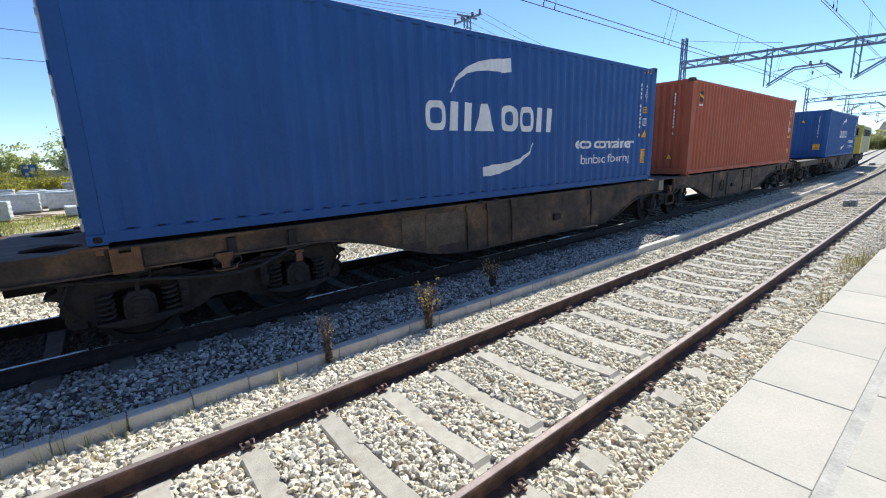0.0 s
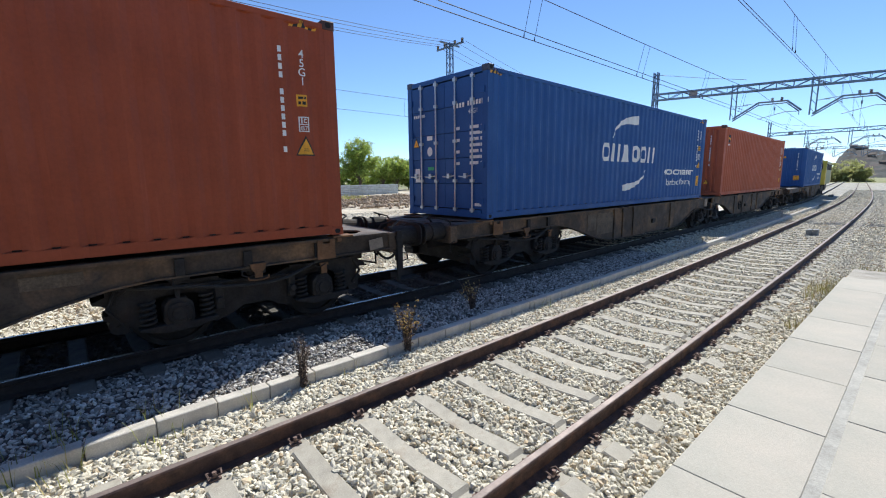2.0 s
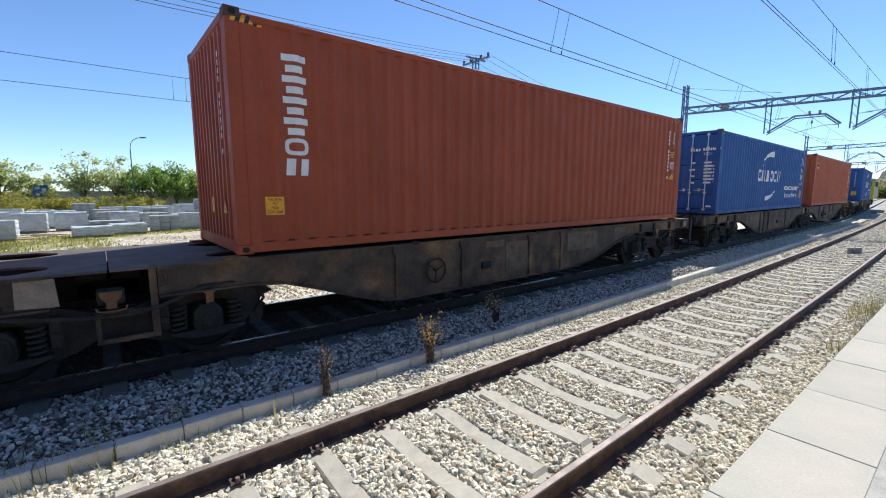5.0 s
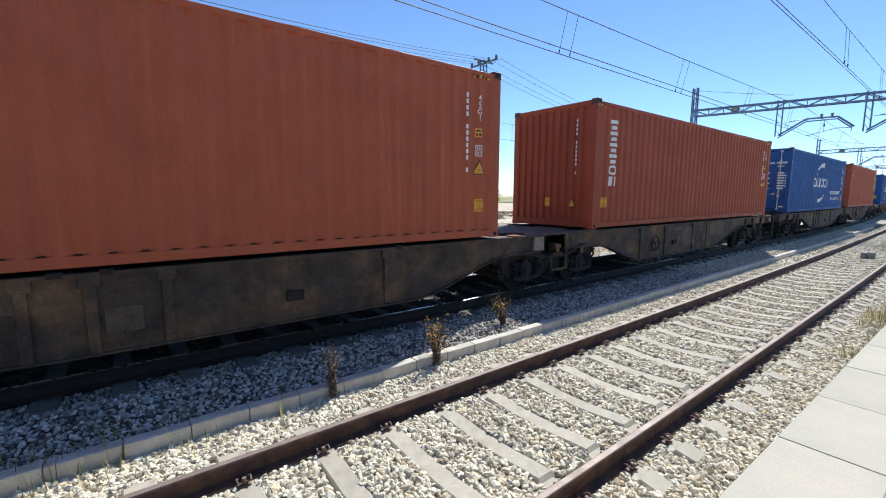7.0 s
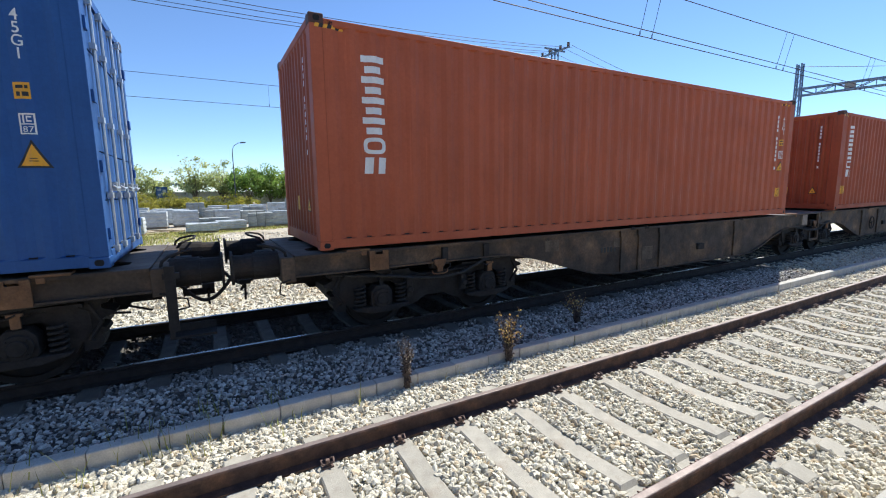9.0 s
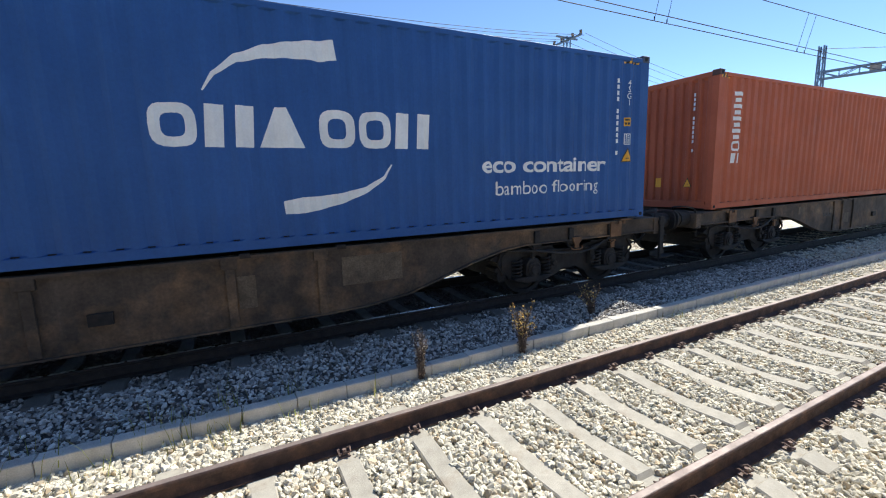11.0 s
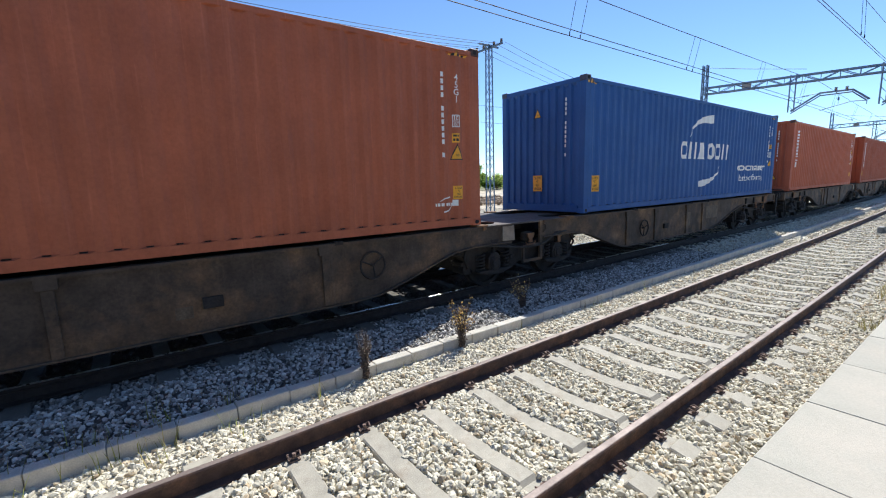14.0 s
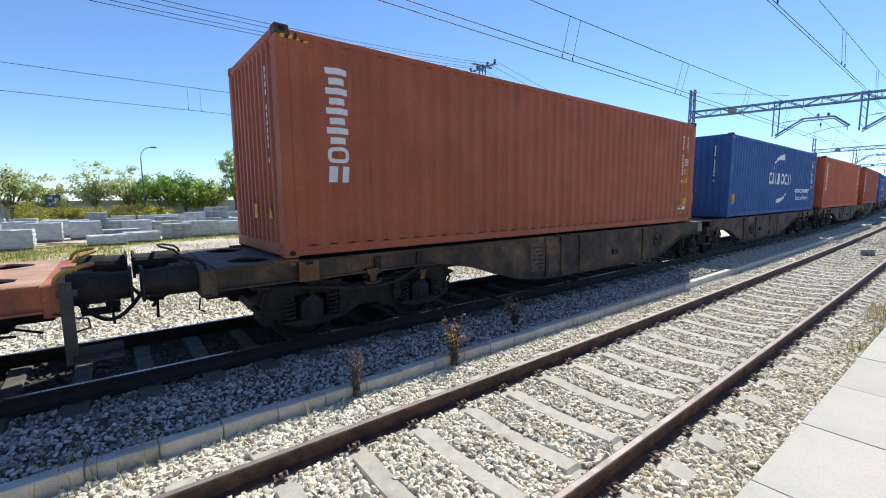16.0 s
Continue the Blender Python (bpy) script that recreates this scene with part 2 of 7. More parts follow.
M["pane"] = mat("dark_window_glass", (0.03, 0.04, 0.055), 0.12, var=0.1, bump=0)
M["mixer"] = mat("faded_red_machine_paint", (0.50, 0.10, 0.04), 0.5, var=0.2, scale=3, fine=30)
M["drum"] = mat("dusty_cream_drum", (0.50, 0.40, 0.32), 0.6, var=0.2, scale=2, fine=20, second=(0.48, 0.13, 0.06), second_scale=0.9, second_amount=0.4)
# office panes lightened in colour to carry distance haze
M["office_glass"] = mat("haze_lightened_glass", (0.16, 0.20, 0.26), 0.2, var=0.15, bump=0)
M["rubber"] = mat("dusty_rubber", (0.03, 0.028, 0.026), 0.9, var=0.2)
M["rubble"] = mat("sandy_rubble", (0.50, 0.42, 0.31), 0.95, var=0.25, scale=3, fine=20, bump=0.5, island=0.3)
M["meadow"] = mat("rough_meadow", (0.20, 0.21, 0.07), 0.95, var=0.35, scale=0.15, fine=2, bump=0.0, second=(0.30, 0.26, 0.16), second_scale=0.06)
M["hill"] = mat("hazy_scrub_hill", (0.026, 0.031, 0.026), 0.95, var=0.6, scale=0.05, fine=0.3, bump=0.0, second=(0.060, 0.040, 0.035), second_scale=0.045, second_amount=0.6)
M["hill_stone"] = mat("weathered_hill_masonry", (0.13, 0.10, 0.08), 0.95, var=0.3, scale=0.3, fine=2, bump=0)
# olive leaf colour with the distance haze mixed in
M["leaf_olive"] = mat("haze_dulled_olive_leaf", (0.46, 0.47, 0.20), 0.7, var=0.25, scale=1.0, fine=8, bump=0, island=0.5, second=(0.36, 0.33, 0.14), second_amount=0.35)
M["box_grey"] = mat("grey_box_casing", (0.24, 0.245, 0.235), 0.7, 0.1, var=0.25, scale=6, fine=50)
M["turf"] = mat("patchy_turf", (0.29, 0.27, 0.095), 0.95, var=0.35, scale=0.8, fine=9, bump=0.6, bump_scale=16, depth=0.03, second=(0.42, 0.36, 0.24), second_scale=0.6, second_amount=0.4)
M["earth"] = mat("dug_brown_earth", (0.36, 0.27, 0.18), 0.95, var=0.3, scale=3, fine=20, bump=0.5, island=0.35)


def let_through(m, share):
    """Thin leaves pass part of the sunlight."""
    nt = m.node_tree
    b = nt.nodes["Principled BSDF"]
    tr = nt.nodes.new("ShaderNodeBsdfTranslucent")
    nt.links.new(b.inputs["Base Color"].links[0].from_socket, tr.inputs["Color"])
    mx = nt.nodes.new("ShaderNodeMixShader")
    mx.inputs[0].default_value = share
    nt.links.new(b.outputs[0], mx.inputs[1])
    nt.links.new(tr.outputs[0], mx.inputs[2])
    nt.links.new(mx.outputs[0], nt.nodes["Material Output"].inputs["Surface"])


for key in ("leaf", "leaf_dark", "leaf_pale", "leaf_olive", "bush_yellow", "grass", "grass_dry", "flower"):
    let_through(M[key], 0.66)
M["loco_yellow"] = mat("yellow_loco_paint", (0.62, 0.46, 0.05), 0.45, var=0.08, scale=2, fine=20)
M["loco_grey"] = mat("faded_green_yellow_loco_paint", (0.30, 0.31, 0.17), 0.45, var=0.08, scale=2, fine=20)
M["cable"] = mat("yellow_hose", (0.45, 0.27, 0.05), 0.6, var=0.2)
M["post_dark"] = mat("dark_lamp_post", (0.10, 0.11, 0.12), 0.5, 0.4, var=0.1)


# ---- mesh helpers ----
def box(bm, x0, x1, y0, y1, z0, z1):
    v = [bm.verts.new((x, y, z)) for x in (x0, x1) for y in (y0, y1) for z in (z0, z1)]
    for f in ((0, 1, 3, 2), (4, 6, 7, 5), (0, 4, 5, 1), (2, 3, 7, 6), (0, 2, 6, 4), (1, 5, 7, 3)):
        bm.faces.new([v[i] for i in f])
    return v


def tube(bm, p, q, r, n=8, r2=None, caps=True):
    p, q = Vector(p), Vector(q)
    d = (q - p)
    a = d.orthogonal().normalized()
    b = d.normalized().cross(a)
    rings = []
    for c, rr in ((p, r), (q, r if r2 is None else r2)):
        rings.append([bm.verts.new(c + rr * (math.cos(2 * math.pi * i / n) * a + math.sin(2 * math.pi * i / n) * b)) for i in range(n)])
    for i in range(n):
        bm.faces.new((rings[0][i], rings[0][(i + 1) % n], rings[1][(i + 1) % n], rings[1][i]))
    if caps:
        bm.faces.new(rings[0][::-1]), bm.faces.new(rings[1])


def path_tube(bm, pts, r, n=6):
    """One continuous round rod through the points."""
    pts = [Vector(p) for p in pts]
    side = None
    rings = []
    for i, p in enumerate(pts):
        d = (pts[min(i + 1, len(pts) - 1)] - pts[max(i - 1, 0)]).normalized()
        side = d.orthogonal().normalized() if side is None else (side - d * side.dot(d)).normalized()
        up = d.cross(side)
        rings.append([bm.verts.new(p + r * (math.cos(2 * math.pi * k / n) * side + math.sin(2 * math.pi * k / n) * up)) for k in range(n)])
    for a, b in zip(rings[:-1], rings[1:]):
        for k in range(n):
            bm.faces.new((a[k], a[(k + 1) % n], b[(k + 1) % n], b[k]))
    bm.faces.new(rings[0][::-1]), bm.faces.new(rings[-1])


def prism(bm, outline, y0, y1):
    """Extrudes an (x, z) outline from y0 to y1."""
    a = [bm.verts.new((x, y0, z)) for x, z in outline]
    b = [bm.verts.new((x, y1, z)) for x, z in outline]
    bm.faces.new(a), bm.faces.new(b[::-1])
    k = len(a)
    for i in range(k):
        bm.faces.new((a[i], b[i], b[(i + 1) % k], a[(i + 1) % k]))


def mesh_of(name, bm, material, smooth=False, bevel=0.0):
    if bevel:
        bmesh.ops.bevel(bm, geom=bm.edges[:], offset=bevel, segments=1, affect="EDGES", clamp_overlap=True)
    bmesh.ops.recalc_face_normals(bm, faces=bm.faces[:])
    me = bpy.data.meshes.new(name)
    bm.to_mesh(me)
    bm.free()
    for m in (material if isinstance(material, (list, tuple)) else [material]):
        me.materials.append(m)
    if smooth:
        me.polygons.foreach_set("use_smooth", [True] * len(me.polygons))
    return me


def part(name, bm, material, parent=None, label="", smooth=False, bevel=0.0):
    ob = new(name, mesh_of(name, bm, material, smooth, bevel))
    ob.parent = parent
    if label:
        ob["label"] = label
    return ob


def raw_mesh(name, verts, faces, material):
    me = bpy.data.meshes.new(name)
    me.from_pydata(verts, [], faces)
    me.materials.append(material)
    me.update()
    return me


def empty(name, m=None):
    ob = new(name)
    ob.empty_display_size = 0.2
    if m is not None:
        ob.matrix_world = m
    return ob


# ---- the line: gentle left-hand curve, running straight again further on ----
CURVE, APEX, CURVE_END = 0.00062, 11.3, 92.0
NEAR_Y, GAP_Y, SPLAY = 2.62, 4.245, -0.0071
GAUGE = 0.87                       # rail centre to track centre
TRAIN_Z = 0.095                    # rail top of the train's track


def turnout(x):
    """The running line swings further left beyond the siding's end."""
    f = max(x - 42.0, 0.0)
    e = min(f, 12.0)
    return 0.034 * (e * e / 24.0 + f - e) - 0.010 * max(x - 80.0, 0.0)


def bend(x):
    xe = min(x, CURVE_END)
    return CURVE * ((xe - APEX) ** 2 - APEX ** 2) / 2 + max(x - CURVE_END, 0.0) * CURVE * (CURVE_END - APEX) + 0.35 * turnout(x)


def near_y(x):
    return NEAR_Y + bend(x)


def train_y(x):
    return NEAR_Y + GAP_Y + SPLAY * x + bend(x) + 0.65 * turnout(x)


def slope_of(fn, x):
    return (fn(x + 0.05) - fn(x - 0.05)) / 0.1


def sweep(bm, fn, offset, outline, xs, z=0.0):
    """Sweeps a closed (lateral, height) outline along a line y = fn(x) + offset."""
    rows = []
    for x in xs:
        y = fn(x) + offset
        rows.append([bm.verts.new((x, y + a, z + h)) for a, h in outline])
    k = len(outline)
    for r0, r1 in zip(rows[:-1], rows[1:]):
        for i in range(k):
            bm.faces.new((r0[i], r0[(i + 1) % k], r1[(i + 1) % k], r1[i]))
    bm.faces.new(rows[0]), bm.faces.new(rows[-1][::-1])


def steps(a, b, d):
    n = max(1, round((b - a) / d))
    return [a + (b - a) * i / n for i in range(n + 1)]


RAIL_FOOT = [(-0.075, -0.172), (0.075, -0.172), (0.075, -0.160), (0.014, -0.142), (0.010, -0.055), (0.033, -0.042), (0.036, -0.014), (0.030, -0.004),
             (-0.030, -0.004), (-0.036, -0.014), (-0.033, -0.042), (-0.010, -0.055), (-0.014, -0.142), (-0.075, -0.160)]
RAIL_HEAD = [(-0.026, -0.010), (0.026, -0.010), (0.026, -0.002), (0.022, 0.0), (-0.022, 0.0), (-0.026, -0.002)]


def build_track(fn, z, polished):
    for side in (-1, 1):
        bm = bmesh.new()
        sweep(bm, fn, side * GAUGE, RAIL_FOOT, steps(-45, 12, 3) + steps(14, 92, 3) + [120, 160, 220, 320], z)
        ob = part("rail", bm, M["rail_dark"] if polished else M["rail_side"])
        tagged(ob, "dark steel running rail under the train" if polished else "rusty brown steel running rail on concrete sleepers", "rail", "running rails", "structure")
        bm = bmesh.new()
        sweep(bm, fn, side * GAUGE, RAIL_HEAD, steps(-45, 12, 3) + steps(14, 92, 3) + [120, 160, 220, 320], z)
        part("rail_head", bm, M["rail_polished"] if polished else M["rail_head"], ob, "worn shiny running surface")


build_track(near_y, 0.0, False)
build_track(train_y, TRAIN_Z, True)


# ---- ground, ballast, kerb and platform ----
def strip(bm, xs, edges):
    """A sheet over x whose cross-section is a list of (y function, z)."""
    rows = [[bm.verts.new((x, f(x), z)) for f, z in edges] for x in xs]
    for a, b in zip(rows[:-1], rows[1:]):
        for i in range(len(edges) - 1):
            bm.faces.new((a[i], b[i], b[i + 1], a[i + 1]))


KERB_Y = lambda x: 4.33 + bend(x)
PLAT_Z, PLAT_END = 0.55, 9.9
PLAT_Y = lambda x: 0.79 - 0.023 * x

bm = bmesh.new()
coords = sorted(set([-2500, -900, -300, -120] + steps(-60, 80, 5) + [110, 160, 240, 400, 900, 2500]))
grid = {}
for x in coords:
    for y in coords:
        z = -0.34
        if 10 < y < 80 and -60 < x < 80:
            z += 0.05 * noise.noise((x * 0.11, y * 0.11, 0)) + 0.07
        grid[x, y] = bm.verts.new((x, y, z))
for i in range(len(coords) - 1):
    for j in range(len(coords) - 1):
        x0, x1, y0, y1 = coords[i], coords[i + 1], coords[j], coords[j + 1]
        bm.faces.new((grid[x0, y0], grid[x1, y0], grid[x1, y1], grid[x0, y1]))
tagged(part("ground", bm, M["ground"]), "pale sandy gravel yard ground with dry earth", "ground", kind="structure")

XS = steps(-45, 15, 3) + steps(18, 48, 6)
XS_FAR = steps(48, 96, 6) + [130, 160, 190]
bm = bmesh.new()
strip(bm, XS, [(lambda x: -1.2 + bend(x), -0.30), (lambda x: 0.60 + bend(x), -0.23), (lambda x: near_y(x) - 1.3, -0.193),
               (lambda x: near_y(x) + 1.3, -0.193), (lambda x: KERB_Y(x) + 0.02, -0.180)])
bed_near = tagged(part("track_bed_1", bm, M["ballast_bed"]), "bed of pale limestone ballast under the siding track", "track bed", kind="structure")
bm = bmesh.new()
strip(bm, XS, [(lambda x: KERB_Y(x) + 0.10, -0.13), (lambda x: train_y(x) - 0.95, -0.115), (lambda x: train_y(x) + 1.4, -0.115),
               (lambda x: train_y(x) + 2.6, -0.16), (lambda x: train_y(x) + 5.2, -0.27), (lambda x: train_y(x) + 9.5, -0.31)])
bed_train = tagged(part("track_bed_2", bm, M["ballast_bed"]), "bed of grey ballast under the freight train's track", "track bed", kind="structure")
bm = bmesh.new()
strip(bm, XS_FAR, [(lambda x: -9.0 + bend(x), -0.30), (lambda x: near_y(x) - 1.3, -0.193), (lambda x: near_y(x) + 1.3, -0.193), (lambda x: KERB_Y(x) + 0.1, -0.15),
                   (lambda x: train_y(x) - 0.95, -0.115), (lambda x: train_y(x) + 1.4, -0.115), (lambda x: train_y(x) + 3.5, -0.20)])
tagged(part("track_bed_5", bm, M["bed_far"]), "grey ballast under both tracks further on, stone shadows put in its colour", "track bed", kind="structure")


def sleeper_mesh(material):
    """Concrete sleeper with sunk rail seats and a dipped middle; x along the track, y across it."""
    tops = [(-1.30, -0.200), (-1.27, -0.170), (-1.10, -0.142), (-1.07, -0.172), (-0.64, -0.172), (-0.61, -0.138), (-0.45, -0.145), (-0.22, -0.164), (0, -0.168)]
    tops += [(-y, z) for y, z in tops[-2::-1]]
    bm = bmesh.new()
    rows = []
    for y, z in tops:
        w = 0.092 if abs(y) < 0.62 else 0.110
        rows.append([bm.verts.new((-w - 0.03, y, -0.36)), bm.verts.new((-w, y, z - 0.012)), bm.verts.new((-w + 0.012, y, z)),
                     bm.verts.new((w - 0.012, y, z)), bm.verts.new((w, y, z - 0.012)), bm.verts.new((w + 0.03, y, -0.36))])
    for a, b in zip(rows[:-1], rows[1:]):
        for i in range(5):
            bm.faces.new((a[i], a[i + 1], b[i + 1], b[i]))
    bm.faces.new(rows[0][::-1]), bm.faces.new(rows[-1])
    return mesh_of("sleeper", bm, material)


def clip_mesh():
    """Spring clip with its screw, on one side of a rail."""
    bm = bmesh.new()
    box(bm, -0.045, 0.045, -0.02, 0.045, -0.172, -0.158)
    for sx in (-1, 1):
        path_tube(bm, [(sx * 0.012, 0.03, -0.14), (sx * 0.045, 0.045, -0.125), (sx * 0.052, 0.0, -0.112), (sx * 0.03, -0.035, -0.135)], 0.008, 5)
    tube(bm, (0, 0.02, -0.15), (0, 0.02, -0.105), 0.017, 6)
    return mesh_of("rail_clip", bm, M["clip"])


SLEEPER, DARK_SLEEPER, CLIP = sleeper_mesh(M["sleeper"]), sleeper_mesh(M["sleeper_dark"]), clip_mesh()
PITCH, FIRST = 0.632, 2.17


def lay_sleepers(fn, z, bed, k0, k1, clips, data):
    for k in range(k0, k1):
        x = FIRST + PITCH * k
        turn = math.degrees(math.atan(slope_of(fn, x)))
        ob = new("sleeper", data)
        ob.parent = bed
        ob.matrix_world = pose(x, fn(x), z + random.uniform(-0.004, 0.004), 0, 0, turn + random.uniform(-0.5, 0.5))
        if clips[0] <= x <= clips[1]:
            for rail in (-1, 1):
                for side in (-1, 1):
                    c = new("rail_clip", CLIP)
                    c.parent = ob
                    c.matrix_local = pose(0, rail * GAUGE + side * 0.095, 0, 0, 0, 0 if side > 0 else 180)


lay_sleepers(near_y, 0.0, bed_near, -22, 92, (0.5, 18), SLEEPER)
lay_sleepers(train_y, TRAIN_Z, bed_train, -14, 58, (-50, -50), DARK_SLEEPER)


def stone_field(name, n, xr, y_lo, y_hi, z_of, size, material, keep=None, seed=1, solid="ico"):
    """Loose stones, each its own island of one mesh."""
    rng = np.random.default_rng(seed)
    x = rng.uniform(xr[0], xr[1], n)
    y = np.array([rng.uniform(y_lo(a), y_hi(a)) for a in x])
    if keep is not None:
        k = keep(x, y)
        x, y = x[k], y[k]
    n = len(x)
    if solid == "ico":
        g = (1 + 5 ** 0.5) / 2
        base = np.array([(-1, g, 0), (1, g, 0), (-1, -g, 0), (1, -g, 0), (0, -1, g), (0, 1, g), (0, -1, -g), (0, 1, -g), (g, 0, -1), (g, 0, 1), (-g, 0, -1), (-g, 0, 1)]) / 1.9
        tri = np.array([(0, 11, 5), (0, 5, 1), (0, 1, 7), (0, 7, 10), (0, 10, 11), (1, 5, 9), (5, 11, 4), (11, 10, 2), (10, 7, 6), (7, 1, 8),
                        (3, 9, 4), (3, 4, 2), (3, 2, 6), (3, 6, 8), (3, 8, 9), (4, 9, 5), (2, 4, 11), (6, 2, 10), (8, 6, 7), (9, 8, 1)])
    else:
        base = np.array([(1, 0, 0), (-1, 0, 0), (0, 1, 0), (0, -1, 0), (0, 0, 1), (0, 0, -1)], float)
        tri = np.array([(0, 2, 4), (2, 1, 4), (1, 3, 4), (3, 0, 4), (2, 0, 5), (1, 2, 5), (3, 1, 5), (0, 3, 5)])
    nv = len(base)
    r = size * rng.uniform(0.6, 1.25, n) / 2
    v = base[None] * (1 + rng.uniform(-0.19, 0.19, (n, nv, 1)))
    v = v * np.stack([rng.uniform(0.95, 1.6, n), rng.uniform(0.65, 1.05, n), rng.uniform(0.45, 0.85, n)], 1)[:, None]
    q = rng.normal(size=(n, 4))
    q[:, 1:3] *= 0.45
    q /= np.linalg.norm(q, axis=1, keepdims=True)
    w, a, b, c = q.T
    R = np.stack([1 - 2 * (b * b + c * c), 2 * (a * b - w * c), 2 * (a * c + w * b), 2 * (a * b + w * c), 1 - 2 * (a * a + c * c), 2 * (b * c - w * a),
                  2 * (a * c - w * b), 2 * (b * c + w * a), 1 - 2 * (a * a + b * b)], 1).reshape(n, 3, 3)
    v = np.einsum("nij,nkj->nki", R, v) * r[:, None, None]
    z = np.array([z_of(i, j) for i, j in zip(x, y)]) + rng.uniform(-0.012, 0.022, n)
    v += np.stack([x, y, z], 1)[:, None]
    f = (tri[None] + (np.arange(n) * nv)[:, None, None]).reshape(-1, 3)
    me = bpy.data.meshes.new(name)
    me.vertices.add(n * nv), me.loops.add(len(f) * 3), me.polygons.add(len(f))
    me.vertices.foreach_set("co", v.reshape(-1).astype(np.float32))
    me.loops.foreach_set("vertex_index", f.reshape(-1).astype(np.int32))
    me.polygons.foreach_set("loop_start", np.arange(0, len(f) * 3, 3, dtype=np.int32))
    me.update(calc_edges=True)
    me.shade_flat()
    me.materials.append(material)
    return new(name, me)


def off_track(fn):
    vfn = np.vectorize(fn)

    def keep(x, y):
        d = y - vfn(x)
        along = np.abs((x - FIRST + PITCH / 2) % PITCH - PITCH / 2)
        on_sleeper = (along < 0.098) & (np.abs(d) < 1.27)
        on_rail = np.abs(np.abs(d) - GAUGE) < 0.085
        return ~(on_sleeper | on_rail)
    return keep


near_lo = lambda x: (PLAT_Y(x) if x < PLAT_END else -1.0 + bend(x))
near_hi = lambda x: KERB_Y(x) - 0.01
mid_lo = lambda x: KERB_Y(x) + 0.13
nz = lambda x, y: -0.192 + (0.012 if abs(y - near_y(x)) < 0.7 else 0.0)
LAB = "loose pale limestone ballast stones around the tracks"
for ob in (stone_field("ballast_stones", 34000, (0.3, 7.5), near_lo, near_hi, nz, 0.056, M["stone"], off_track(near_y), 1),
           stone_field("ballast_stones", 26000, (7.5, 18.0), near_lo, near_hi, nz, 0.059, M["stone"], off_track(near_y), 2),
           stone_field("ballast_stones", 7000, (-1.8, 0.3), near_lo, near_hi, nz, 0.056, M["stone"], off_track(near_y), 3),
           stone_field("ballast_stones", 9000, (-11.0, -1.8), near_lo, near_hi, nz, 0.085, M["stone"], off_track(near_y), 21, "oct"),
           stone_field("ballast_stones", 22000, (18.0, 44.0), near_lo, near_hi, nz, 0.085, M["stone"], off_track(near_y), 4, "oct"),
           stone_field("ballast_stones", 11000, (44.0, 95.0), near_lo, near_hi, nz, 0.14, M["stone"], off_track(near_y), 14, "oct")):
    tagged(ob, LAB, "ballast", kind="stuff")
for ob in (stone_field("ballast_stones", 20000, (-5.0, 13.0), mid_lo, lambda x: train_y(x) - 1.25, lambda x, y: -0.118, 0.047, M["stone_grey"], off_track(train_y), 5, "ico"),
           stone_field("ballast_stones", 9000, (-5.0, 13.0), lambda x: train_y(x) - 1.45, lambda x: train_y(x) - 0.85, lambda x, y: -0.114, 0.048, M["stone_darker"], off_track(train_y), 25, "ico"),
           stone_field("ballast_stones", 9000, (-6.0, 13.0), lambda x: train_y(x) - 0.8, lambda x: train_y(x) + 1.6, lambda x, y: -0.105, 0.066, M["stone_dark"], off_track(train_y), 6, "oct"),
           stone_field("ballast_stones", 20000, (13.0, 40.0), mid_lo, lambda x: train_y(x) + 1.0, lambda x, y: -0.105, 0.080, M["stone"], off_track(train_y), 7, "oct")):
    tagged(ob, "loose grey ballast stones beneath the freight train", "ballast", kind="stuff")
# sheet painted dark for gap shade, only along the nearer stretch
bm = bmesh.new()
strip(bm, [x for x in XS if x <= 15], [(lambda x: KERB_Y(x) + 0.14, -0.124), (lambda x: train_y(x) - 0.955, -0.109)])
tagged(part("track_bed_4", bm, M["bed_mid"]), "bed between the kerb and the train's rail, dark as stone-gap shade", "track bed", kind="structure")
# dark sheet under the train: its shade painted in, with oil
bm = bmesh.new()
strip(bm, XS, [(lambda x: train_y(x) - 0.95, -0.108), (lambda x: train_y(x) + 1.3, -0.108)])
tagged(part("track_bed_3", bm, M["bed_dark"]), "oil-stained ballast between the train's rails, darkened further for the train's shade", "track bed", kind="structure")
for ob in (stone_field("gravel_stones", 26000, (-9.0, 17.0), lambda x: train_y(x) + 1.5, lambda x: train_y(x) + 7.5, lambda x, y: -0.15 - 0.012 * max(0, y - 9), 0.088, M["stone"], None, 8, "oct"),
           stone_field("gravel_stones", 24000, (-12.0, 26.0), lambda x: train_y(x) + 7.5, lambda x: train_y(x) + 20.0, lambda x, y: max(-0.15 - 0.012 * max(0, y - 9), -0.285), 0.11, M["stone"], None, 9, "oct")):
    tagged(ob, "loose pale gravel stones beyond the train", "gravel", kind="stuff")

# kerb of separate concrete beams between the two tracks
bm = bmesh.new()
box(bm, -0.246, 0.246, 0.0, 0.13, -0.38, -0.035)
KERB = mesh_of("kerb_stone", bm, M["kerb"], bevel=0.008)
kerb = empty("kerb")
tagged(kerb, "grey concrete kerb beams dividing the two track beds", "kerb", kind="structure")
x = -12.0
